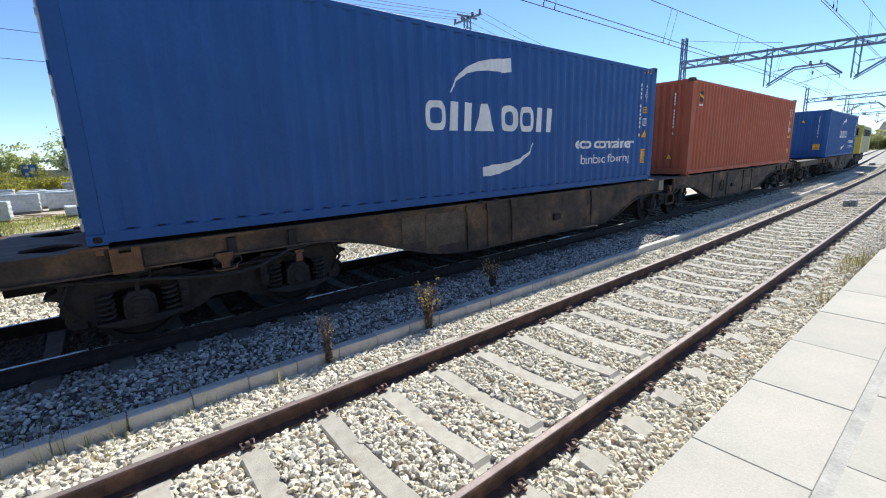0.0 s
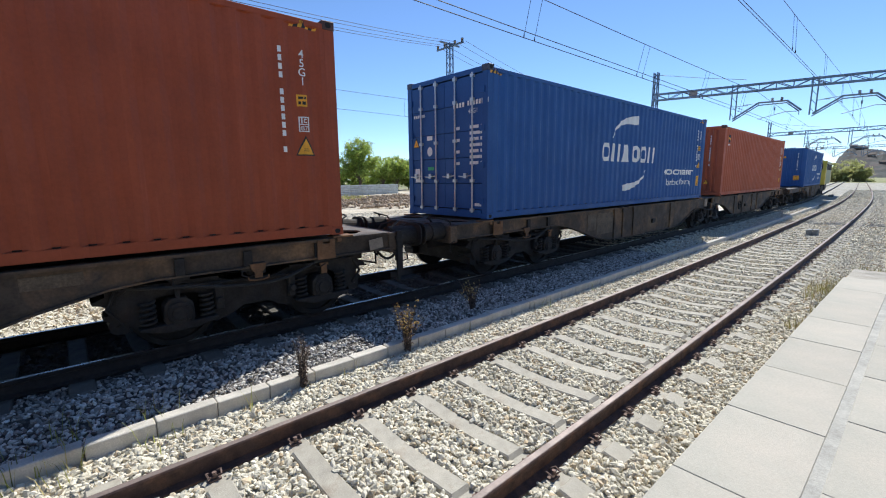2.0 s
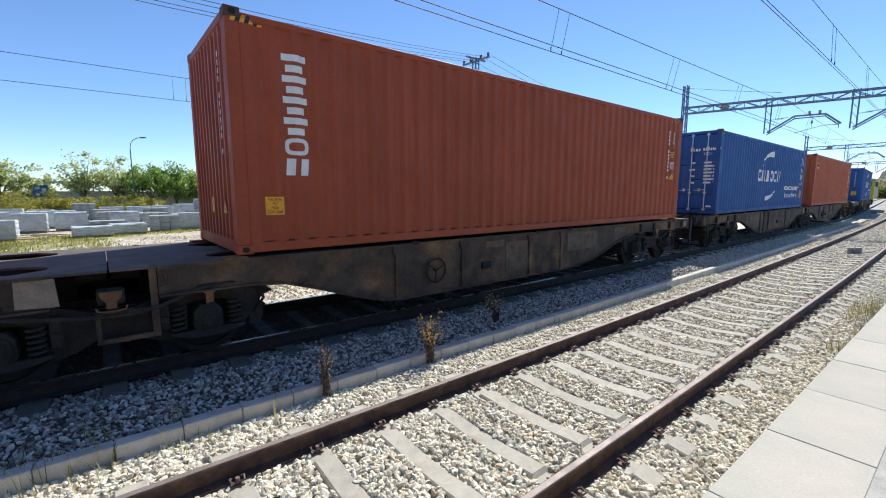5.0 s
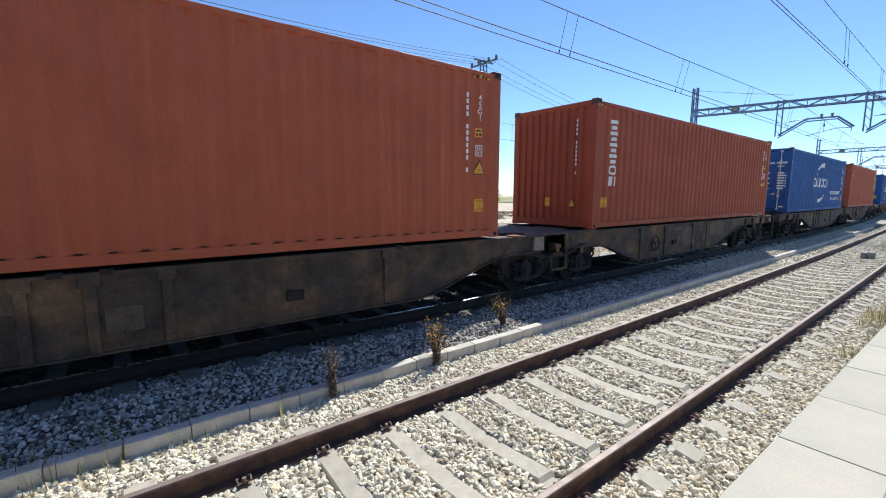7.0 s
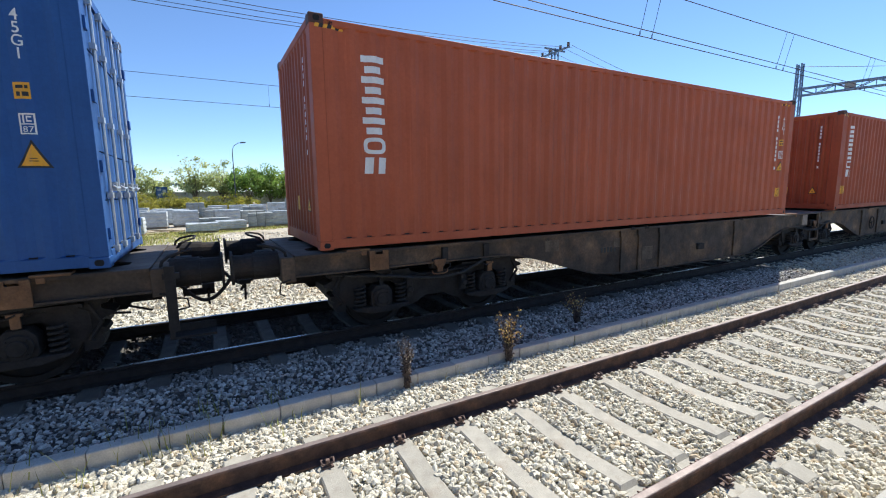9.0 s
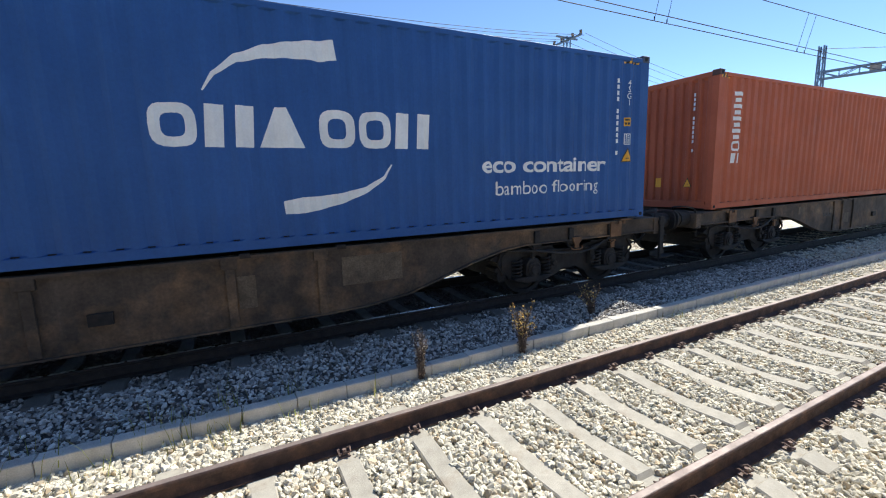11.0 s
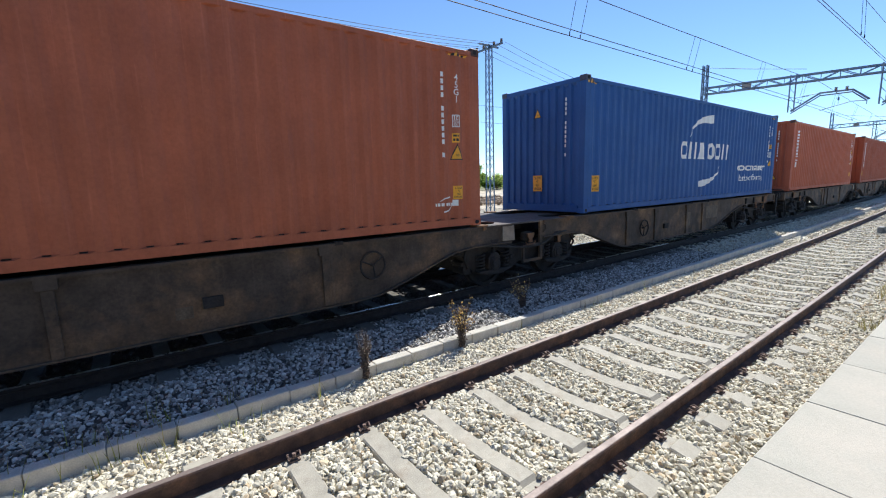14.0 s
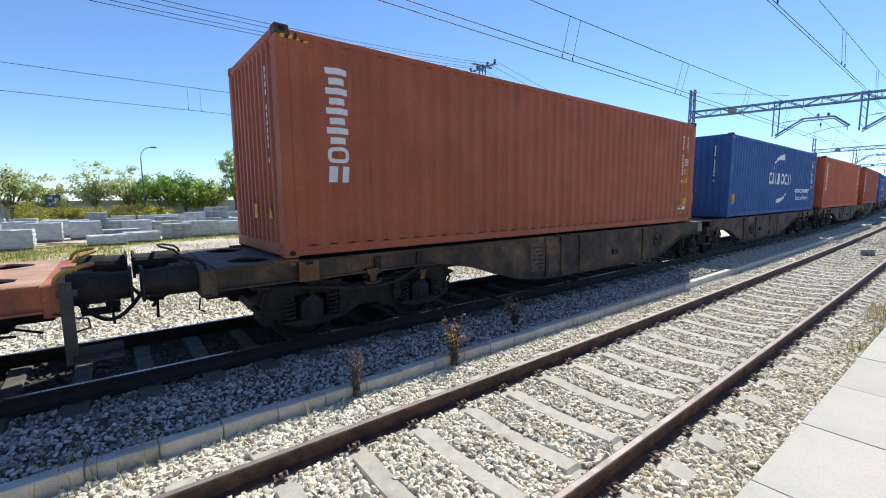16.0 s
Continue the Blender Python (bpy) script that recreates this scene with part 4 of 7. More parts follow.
    if spec.get("rear_marks"):
        # bars on the rear end wall; its x runs towards the far side when seen from behind
        digits(root, "figure_bar", "rear", 0.68, 2.50, 1.22, 11, 0.07)
        hazard(root, "rear", 0.86, 2.79, 0.30, 0.06)
        hazard(root, "rear", -1.16, 2.79, 0.30, 0.06)
        triangle(root, "rear", 0.56 if colour == "orange" else -0.16, 0.50 if colour == "orange" else 2.18, 0.17)
        if colour == "orange":
            bm = bmesh.new()
            flat_rect(bm, -0.14, 0.0, 0.49, 0.70)
            decal(root, "yellow_label", bm, M["yellow"], "rear")
    if spec.get("door_marks"):
        f = "rear"
        bm = bmesh.new()
        for i in range(4):
            flat_rect(bm, 0.28 + i * 0.085, 0.335 + i * 0.085, 2.19, 2.28)
        for i in range(7):
            flat_rect(bm, 0.68 + i * 0.075 + (0.05 if i == 6 else 0), 0.73 + i * 0.075 + (0.05 if i == 6 else 0), 2.20, 2.29)
        for i in range(7):
            z = 1.76 - i * 0.115
            flat_rect(bm, 0.74, 0.98 + 0.04 * (i % 2), z, z + 0.06)
            flat_rect(bm, 1.03, 1.07, z, z + 0.06)
            if i % 2 == 0:
                flat_rect(bm, 0.36, 0.46, z, z + 0.06)
        for i in range(6):
            flat_rect(bm, -1.0 + i * 0.065, -0.955 + i * 0.065, 2.12, 2.18)
        flat_rect(bm, 0.88, 1.06, 0.25, 0.31)
        flat_rect(bm, -0.98, -0.82, 0.72, 1.02)
        flat_rect(bm, -0.56, -0.38, 1.62, 1.71)
        decal(root, "data_bars", bm, M["white"], f, "white data lines on the doors")
        decal(root, "size_code", text_bm("45G1", 0.70, 2.05, 0.24, 0.085), M["white"], f)
        triangle(root, f, -1.02, 1.50, 0.17)
        bm = bmesh.new()
        flat_rect(bm, -0.54, -0.34, 0.98, 1.05)
        decal(root, "green_label", bm, M["green_label"], f)
        hazard(root, f, 0.80, 2.79, 0.34, 0.06)
        hazard(root, f, -1.10, 2.79, 0.34, 0.06)
        bm = bmesh.new()
        ring = [(-0.47 + 0.085 * math.cos(a), 1.38 + 0.10 * math.sin(a)) for a in [i * math.pi / 8 for i in range(16)]]
        flat_poly(bm, ring)
        decal(root, "round_sticker", bm, M["white"], f)


# ---- wagons ----
BASE_Z = 1.19                       # container base above the rail
BOGIE_AT = 12.20                    # outer bogie from the joint
BUFFER_AT = 14.97                   # buffer face from the joint


def sill_outline(x0):
    return [(x0, 1.12), (14.25, 1.12), (14.25, 0.90), (11.1, 0.90), (10.7, 0.86), (10.1, 0.72), (9.5, 0.53), (9.0, 0.39), (8.4, 0.31), (7.9, 0.29),
            (3.7, 0.28), (3.3, 0.31), (2.8, 0.45), (2.2, 0.66), (1.8, 0.78), (1.4, 0.82), (x0, 0.82)]


def platform_wagon(paint, label, frame_step):
    """Half of an articulated container wagon; x runs from the shared joint to the buffers, z from the rail."""
    root = empty("container_wagon")
    tagged(root, label, "wagon", "wagons of the train")
    x0s = 0.42 if frame_step else 0.48
    low = sill_outline(x0s)[2:]
    for sy in (-1, 1):
        bm = bmesh.new()
        prism(bm, sill_outline(x0s), sy * 1.19, sy * 1.15)
        sill = part("side_sill", bm, paint, root)
        bm = bmesh.new()
        ya, yb = sorted((sy * 1.24, sy * 1.08))
        box(bm, x0s, 14.25, ya, yb, 1.115, 1.15)
        for (x0, z0), (x1, z1) in zip(low[:-1], low[1:]):
            v = [bm.verts.new((x, y, z + dz)) for x, z in ((x0, z0), (x1, z1)) for y in (ya, yb) for dz in (-0.022, 0.0)]
            for f in ((0, 1, 3, 2), (4, 6, 7, 5), (0, 4, 5, 1), (2, 3, 7, 6), (0, 2, 6, 4), (1, 5, 7, 3)):
                bm.faces.new([v[i] for i in f])
        part("sill_flange", bm, paint, sill)
        for x in (3.57, 4.95, 6.77, 7.83) if frame_step else (4.1, 6.93, 7.60, 8.12):
            bm = bmesh.new()
            box(bm, x - 0.05, x + 0.05, *sorted((sy * 1.19, sy * 1.225)), 0.29, 1.115)
            box(bm, x - 0.09, x + 0.09, *sorted((sy * 1.19, sy * 1.235)), 1.0, 1.12)
            part("stiffener", bm, paint, sill, bevel=0.004)
        for x in (3.9, 6.95, 8.1) if frame_step else (3.9, 7.45, 7.86):
            bm = bmesh.new()
            box(bm, x - 0.06, x + 0.06, *sorted((sy * 1.16, sy * 1.245)), 1.12, 1.175)
            tube(bm, (x, sy * 1.20, 1.15), (x, sy * 1.26, 1.15), 0.02, 6)
            part("folded_spigot", bm, M["wagon_dark"], root)
        for i in range(5):
            bm = bmesh.new()
            box(bm, 8.3 + i * 0.09, 8.35 + i * 0.09, *sorted((sy * 1.19, sy * 1.195)), 0.72, 0.82)
            part("number_bar", bm, M["black"], sill)
        bm = bmesh.new()
        ring = [(4.3 + 0.20 * math.cos(i * math.pi / 8), 0.66 + 0.20 * math.sin(i * math.pi / 8)) for i in range(17)]
        path_tube(bm, [(x, sy * 1.25, z) for x, z in ring], 0.017, 5)
        for i in range(3):
            a = i * 2 * math.pi / 3 + 0.4
            tube(bm, (4.3, sy * 1.25, 0.66), (4.3 + 0.20 * math.cos(a), sy * 1.25, 0.66 + 0.20 * math.sin(a)), 0.013, 5)
        tube(bm, (4.3, sy * 1.19, 0.66), (4.3, sy * 1.26, 0.66), 0.022, 6)
        part("brake_wheel", bm, M["ring_tan"] if sy < 0 and not frame_step else M["wagon_dark"], root, "round hand-brake wheel")
        for xb in (11.35, 12.1, 13.05):
            bm = bmesh.new()
            box(bm, xb - 0.05, xb + 0.05, *sorted((sy * 1.19, sy * 1.235)), 0.90, 1.10)
            box(bm, xb - 0.09, xb + 0.09, *sorted((sy * 1.10, sy * 1.22)), 0.84, 0.90)
            path_tube(bm, [(xb - 0.07, sy * 1.22, 0.90), (xb - 0.09, sy * 1.23, 0.80), (xb, sy * 1.23, 0.76), (xb + 0.09, sy * 1.23, 0.80)], 0.012, 5)
            part("hanger_bracket", bm, M["wagon_dark"], sill, bevel=0.004)
        bm = bmesh.new()
        box(bm, 5.4, 5.62, *sorted((sy * 1.19, sy * 1.24)), 0.55, 0.68)
        part("valve_box", bm, M["wagon_dark"], root)
        # coupler end: buffer, foot step, handrail
        bm = bmesh.new()
        tube(bm, (14.42, sy * 0.925, 1.03), (14.72, sy * 0.925, 1.03), 0.172, 18)
        tube(bm, (14.65, sy * 0.925, 1.03), (BUFFER_AT - 0.03, sy * 0.925, 1.03), 0.152, 18)
        buf = part("buffer", bm, M["wagon_dark"], root)
        bm = bmesh.new()
        a = [bm.verts.new((x, sy * 0.925 + 0.25 * math.copysign(abs(math.cos(q)) ** 0.6, math.cos(q)), 1.03 + 0.20 * math.copysign(abs(math.sin(q)) ** 0.6, math.sin(q))))
             for x in (BUFFER_AT - 0.028, BUFFER_AT - 0.002) for q in [0.1 + i * math.pi / 8 for i in range(16)]]
        bm.faces.new(a[:16][::-1]), bm.faces.new(a[16:])
        for i in range(16):
            bm.faces.new((a[i], a[(i + 1) % 16], a[16 + (i + 1) % 16], a[16 + i]))
        part("buffer_plate", bm, M["wagon_dark"], buf)
        if frame_step or paint == M["wagon_red"]:
            bm = bmesh.new()
            box(bm, 14.38, 14.48, *sorted((sy * 1.225, sy * 1.27)), 0.42, 1.16)
            box(bm, 14.38, 14.43, *sorted((sy * 1.225, sy * 1.27)), 0.33, 0.44)
            box(bm, 14.40, 14.84, *sorted((sy * 1.02, sy * 1.27)), 0.33, 0.355)
            box(bm, 14.40, 14.84, *sorted((sy * 1.02, sy * 1.04)), 0.355, 0.44)
            path_tube(bm, [(14.48, sy * 1.25, 0.80), (14.58, sy * 1.25, 0.78), (14.59, sy * 1.25, 0.68), (14.48, sy * 1.25, 0.66)], 0.011, 5)
            box(bm, 14.36, 14.52, *sorted((sy * 1.20, sy * 1.272)), 1.02, 1.08)
            part("foot_step", bm, M["step_grey"] if paint == M["wagon_red"] else M["wagon_dark"], root, "hanging foot step")
        bm = bmesh.new()
        path_tube(bm, [(14.34, sy * 1.14, 1.12), (14.36, sy * 1.14, 1.20), (14.42, sy * 1.12, 1.25), (14.58, sy * 1.02, 1.29), (14.64, sy * 0.92, 1.29), (14.62, sy * 0.80, 1.27), (14.46, sy * 0.70, 1.22), (14.38, sy * 0.70, 1.12)],
                  0.024 if paint == M["wagon_red"] else 0.017, 7)
        part("handrail", bm, M["cable"] if paint == M["wagon_red"] else M["wagon_dark"], root)
        bm = bmesh.new()
        path_tube(bm, [(14.32, sy * 1.22, 0.86), (14.44, sy * 1.24, 0.83), (14.46, sy * 1.24, 0.70), (14.40, sy * 1.22, 0.66)], 0.010, 5)
        part("shunter_handle", bm, M["wagon_dark"], root)
        bm = bmesh.new()
        box(bm, 13.02, 13.29, *sorted((sy * 1.244, sy * 1.262)), 0.87, 1.09)
        box(bm, 13.02, 13.10, *sorted((sy * 1.244, sy * 1.266)), 1.09, 1.14)
        box(bm, 13.21, 13.29, *sorted((sy * 1.244, sy * 1.266)), 1.09, 1.14)
        part("route_plate", bm, M["rust_plate"], sill, "rusty label holder")
        for xa, xb in ((13.28, 13.60), (1.10, 1.36)):
            bm = bmesh.new()
            box(bm, xa, xb, *sorted((sy * 1.255, sy * 1.05)), 1.1505, 1.178)
            box(bm, xa + 0.05, xa + 0.12, *sorted((sy * 1.262, sy * 1.242)), 1.09, 1.15)
            part("corner_pad", bm, M["rust_plate"], root, "rusty worn container seat", bevel=0.006)
        bm = bmesh.new()
        tube(bm, (0.02, sy * 0.7, 1.05), (0.28, sy * 0.7, 1.05), 0.09, 10)
        part("side_bearer", bm, M["wagon_dark"], root)
    bm = bmesh.new()
    box(bm, 0.3, 14.25, -0.36, -0.30, 0.62, 1.10)
    box(bm, 0.3, 14.25, 0.30, 0.36, 0.62, 1.10)
    box(bm, 0.3, 14.25, -0.40, 0.40, 1.06, 1.115)
    part("centre_beam", bm, M["wagon_dark"], root)
    for x in (2.9, 4.95, 6.9, 8.9, 10.6, 12.9):
        bm = bmesh.new()
        box(bm, x - 0.06, x + 0.06, -1.14, 1.14, 0.84, 1.10)
        part("cross_member", bm, M["wagon_dark"], root)
    # decks at both ends, with openings
    for x0, x1, h0, h1 in ((0.004, 2.6, *((1.0, 2.4) if frame_step else (0.5, 1.5))), (12.9, 14.25, 13.5, 14.02)):
        bm = bmesh.new()
        z0, z1 = 1.125, 1.152
        box(bm, x0, h0, -1.205, 1.205, z0, z1)
        box(bm, h1, x1, -1.205, 1.205, z0, z1)
        for ya, yb in ((-1.205, -0.98), (-0.40, 0.40), (0.98, 1.205)):
            box(bm, h0, h1, ya, yb, z0, z1)
        for sy in (-1, 1):
            for xa, dx in ((h0, 0.22), (h1, -0.22)):
                for ya, dy in ((0.40, 0.20), (0.98, -0.20)):
                    a = [bm.verts.new((x, sy * y, z)) for x, y in ((xa, ya), (xa + dx, ya), (xa, ya + dy)) for z in (z0, z1)]
                    for f in ((0, 2, 4), (1, 5, 3), (2, 3, 5, 4), (0, 1, 3, 2), (0, 4, 5, 1)):
                        bm.faces.new([a[i] for i in f])
        part("deck", bm, M["deck_tan"] if paint == M["wagon_red"] else M["deck"], root, "worn steel deck plate with openings")
    if not frame_step:
        for sy in (-1, 1):
            bm = bmesh.new()
            prism(bm, [(0.42, 1.118), (0.71, 1.118), (0.72, 0.85), (0.40, 0.83)], sy * 1.192, sy * 1.222)
            part("end_gusset", bm, M["ring_tan"], root, "pale worn gusset plate")
    bm = bmesh.new()
    box(bm, 14.25, 14.42, -1.22, 1.22, 0.82, 1.14)
    part("headstock", bm, paint, root, bevel=0.01)
    bm = bmesh.new()
    box(bm, 14.40, 14.60, -0.10, 0.10, 0.93, 1.10)
    path_tube(bm, [(14.58, 0, 1.02), (14.72, 0, 1.05), (14.80, 0, 0.98), (14.74, 0, 0.88)], 0.035, 8)
    for i in range(5):
        x = 14.72 + 0.012 * i
        path_tube(bm, [(x, -0.06, 0.92 - i * 0.075), (x + 0.05, 0.0, 0.86 - i * 0.075), (x, 0.06, 0.92 - i * 0.075)], 0.018, 5)
    box(bm, 14.70, 14.85, -0.16, 0.16, 0.66, 0.72)
    tube(bm, (14.76, 0, 0.66), (14.77, 0, 0.40), 0.016, 6)
    part("screw_coupling", bm, M["wagon_dark"], root, "hanging screw coupling")
    bm = bmesh.new()
    pts = [(14.42 + 0.66 * i / 10, -0.45, 0.86 - 0.30 * math.sin(math.pi * i / 10)) for i in range(11)]
    path_tube(bm, pts, 0.024, 7)
    part("brake_hose", bm, M["rubber"], root, "sagging black brake hose")
    for k, (xa, za) in enumerate(((13.5, 0.66), (13.7, 0.72), (13.3, 0.60))):
        bm = bmesh.new()
        box(bm, xa, xa + 0.12, -0.95 + 0.2 * k, -0.80 + 0.2 * k, za - 0.08, za + 0.14)
        tube(bm, (xa + 0.06, -0.88 + 0.2 * k, za), (xa + 0.5, -0.9, 0.62), 0.014, 5)
        part("brake_lever", bm, M["wagon_dark"], root)
    for sy in (-1, 1):
        bm = bmesh.new()
        path_tube(bm, [(10.9, sy * 1.1, 0.84), (11.6, sy * 1.12, 0.74), (12.7, sy * 1.12, 0.70), (13.6, sy * 1.08, 0.84)], 0.020, 6)
        part("brake_pipe", bm, M["wagon_dark"], root)
    if frame_step:
        for sy in (-1, 1):
            bm = bmesh.new()
            ya, yb = sorted((sy * 1.20, sy * 1.15))
            box(bm, 0.34, 0.41, ya, yb, 0.36, 1.16)
            box(bm, -0.12, 0.34, ya, yb, 0.36, 0.41)
            box(bm, -0.12, 0.34, ya, yb, 0.66, 0.70)
            box(bm, -0.15, -0.11, ya, yb, 0.36, 0.70)
            path_tube(bm, [(0.42, sy * 1.21, 1.08), (0.49, sy * 1.22, 1.05), (0.49, sy * 1.22, 0.96), (0.42, sy * 1.21, 0.92)], 0.014, 5)
            part("step_frame", bm, M["wagon"], root, "open steel step frame")
    return root


def spring(bm, x, y, z0, z1, r, turns=4):
    n = turns * 8
    pts = [(x + r * math.cos(i * math.pi / 4), y + r * math.sin(i * math.pi / 4), z0 + (z1 - z0) * i / n) for i in range(n + 1)]
    path_tube(bm, pts, 0.017, 5)


WHEEL_R = 0.46


def bogie():
    """Two-axle freight bogie; z from the rail."""
    root = empty("bogie")
    tagged(root, "black sooty two-axle freight bogie with coil springs", "bogie", "bogies of the train")
    for sy in (-1, 1):
        half = [(0.20, 0.70), (0.45, 0.79), (1.34, 0.79), (1.46, 0.72), (1.47, 0.52), (1.38, 0.40), (1.30, 0.28), (1.22, 0.28), (1.17, 0.60), (1.08, 0.66), (0.72, 0.66), (0.63, 0.60),
                (0.60, 0.30), (0.50, 0.24), (0.30, 0.30), (0.16, 0.38)]
        out = half + [(-x, z) for x, z in half[::-1]]
        bm = bmesh.new()
        prism(bm, out, sy * 1.00, sy * 1.07)
        for x0, x1 in ((-1.42, -0.45), (0.45, 1.42)):
            box(bm, x0, x1, *sorted((sy * 0.96, sy * 1.14)), 0.79, 0.825)
        fr = part("side_frame", bm, M["wagon_dark"], root)
        for ax in (-0.9, 0.9):
            bm = bmesh.new()
            prism(bm, [(ax - 0.11, 0.30), (ax + 0.11, 0.30), (ax + 0.16, 0.38), (ax + 0.15, 0.56), (ax + 0.08, 0.64), (ax - 0.08, 0.64), (ax - 0.15, 0.56), (ax - 0.16, 0.38)], sy * 0.98, sy * 1.19)
            tube(bm, (ax, sy * 1.19, 0.46), (ax, sy * 1.215, 0.46), 0.135, 14)
            tube(bm, (ax, sy * 1.21, 0.46), (ax, sy * 1.235, 0.46), 0.085, 12)
            for q in range(4):
                bx, bz = ax + 0.105 * math.cos(q * math.pi / 2 + 0.785), 0.46 + 0.105 * math.sin(q * math.pi / 2 + 0.785)
                tube(bm, (bx, sy * 1.21, bz), (bx, sy * 1.232, bz), 0.016, 6)
            prism(bm, [(ax - 0.41, 0.345), (ax + 0.41, 0.345), (ax + 0.39, 0.31), (ax + 0.16, 0.25), (ax - 0.16, 0.25), (ax - 0.39, 0.31)], sy * 1.00, sy * 1.21)
            part("axle_box", bm, M["wagon_dark"], root, bevel=0.01)
            for dx in (-0.30, 0.30):
                bm = bmesh.new()
                spring(bm, ax + dx, sy * 1.13, 0.345, 0.64, 0.074, 5)
                part("coil_spring", bm, M["wagon_dark"], root)
            bm = bmesh.new()
            box(bm, ax - 0.022, ax + 0.022, *sorted((sy * 1.12, sy * 1.18)), 0.62, 0.84)
            prism(bm, [(ax - 0.10, 0.89), (ax - 0.10, 0.86), (ax - 0.03, 0.80), (ax + 0.03, 0.80), (ax + 0.10, 0.86), (ax + 0.10, 0.89)], sy * 1.08, sy * 1.19)
            part("bump_stop", bm, M["wagon_dark"], root)
    bm = bmesh.new()
    box(bm, -0.22, 0.22, -1.0, 1.0, 0.45, 0.72)
    box(bm, -1.40, 1.40, -0.04, 0.04, 0.62, 0.70)
    tube(bm, (0, 0, 0.70), (0, 0, 0.98), 0.26, 14)
    part("bolster", bm, M["wagon_dark"], root)
    for x in (-1.36, -0.38, 0.38, 1.36):
        bm = bmesh.new()
        box(bm, x - 0.05, x + 0.05, -0.78, 0.78, 0.30, 0.62)
        part("brake_beam", bm, M["wagon_dark"], root, bevel=0.01)
    bm = bmesh.new()
    box(bm, -1.3, 1.3, -0.62, -0.56, 0.52, 0.74)
    box(bm, -1.3, 1.3, 0.56, 0.62, 0.52, 0.74)
    part("inner_frame", bm, M["wagon_dark"], root)
    for sy in (-1, 1):
        # brake pipe looping along the frame, hangers, levers and the ragged rigging at both ends
        bm = bmesh.new()
        path_tube(bm, [(-1.62, sy * 1.06, 0.83), (-1.0, sy * 1.21, 0.78), (-0.72, sy * 1.22, 0.75), (-0.45, sy * 1.23, 0.70), (-0.15, sy * 1.23, 0.67), (0.15, sy * 1.23, 0.66), (0.40, sy * 1.23, 0.69), (0.62, sy * 1.22, 0.77), (0.80, sy * 1.21, 0.84), (1.1, sy * 1.20, 0.87), (1.6, sy * 1.06, 0.86)], 0.021, 6)
        part("brake_hose", bm, M["rubber"], root)
        for s in (-1, 1):
            bm = bmesh.new()
            jag = [(1.38, 0.86), (1.56, 0.87), (1.63, 0.83), (1.62, 0.80), (1.56, 0.785), (1.56, 0.74), (1.61, 0.72), (1.68, 0.69), (1.67, 0.665), (1.60, 0.65), (1.53, 0.60), (1.52, 0.545),
                   (1.58, 0.52), (1.595, 0.48), (1.54, 0.45), (1.56, 0.40), (1.54, 0.33), (1.50, 0.30), (1.38, 0.30)]
            prism(bm, [(s * x, z) for x, z in jag], sy * 0.74, sy * 1.06)
            part("brake_rigging", bm, M["wagon_dark"], root)
            bm = bmesh.new()
            path_tube(bm, [(s * 1.46, sy * 1.07, 0.80), (s * 1.56, sy * 1.10, 0.60), (s * 1.44, sy * 1.08, 0.42), (s * 1.54, sy * 1.0, 0.36)], 0.022, 5)
            part("brake_hanger", bm, M["wagon_dark"], root)
            bm = bmesh.new()
            box(bm, s * 0.46 - 0.05, s * 0.46 + 0.05, *sorted((sy * 1.07, sy * 1.17)), 0.40, 0.72)
            tube(bm, (s * 0.46, sy * 1.16, 0.52), (s * 0.46, sy * 1.21, 0.52), 0.05, 8)
            part("friction_damper", bm, M["wagon_dark"], root, bevel=0.012)
        bm = bmesh.new()
        prism(bm, [(-0.10, 0.93), (0.10, 0.93), (0.085, 0.86), (0.045, 0.82), (0.045, 0.75), (-0.045, 0.75), (-0.045, 0.82), (-0.085, 0.86)], sy * 1.235, sy * 1.262)
        path_tube(bm, [(-0.13, sy * 1.25, 0.77), (-0.12, sy * 1.26, 0.735), (-0.06, sy * 1.26, 0.72), (0.06, sy * 1.26, 0.72), (0.12, sy * 1.26, 0.735), (0.13, sy * 1.25, 0.77)], 0.011, 5)
        part("hanging_bracket", bm, M["rust_plate"], root, "rusty orange hanging bracket")
        bm = bmesh.new()
        box(bm, 0.88, 0.96, *sorted((sy * 1.20, sy * 1.225)), 0.66, 0.80)
        box(bm, 0.86, 0.98, *sorted((sy * 1.19, sy * 1.235)), 0.78, 0.81)
        part("earth_strap", bm, M["rust_plate"], root, "rusty clamp over the axle box")
        bm = bmesh.new()
        box(bm, -0.12, 0.12, *sorted((sy * 1.08, sy * 1.20)), 0.78, 0.95)
        tube(bm, (0.0, sy * 1.2, 0.86), (0.0, sy * 1.25, 0.86), 0.06, 8)
        part("side_bearer", bm, M["wagon_dark"], root, bevel=0.02)
    for ax in (-0.9, 0.9):
        for s in (-1, 1):
            for sy in (-1, 1):
                bm = bmesh.new()
                box(bm, ax + s * 0.50 - 0.03, ax + s * 0.50 + 0.03, sy * 0.87 - 0.06, sy * 0.87 + 0.06, 0.34, 0.60)
                part("brake_shoe", bm, M["wagon_dark"], root)
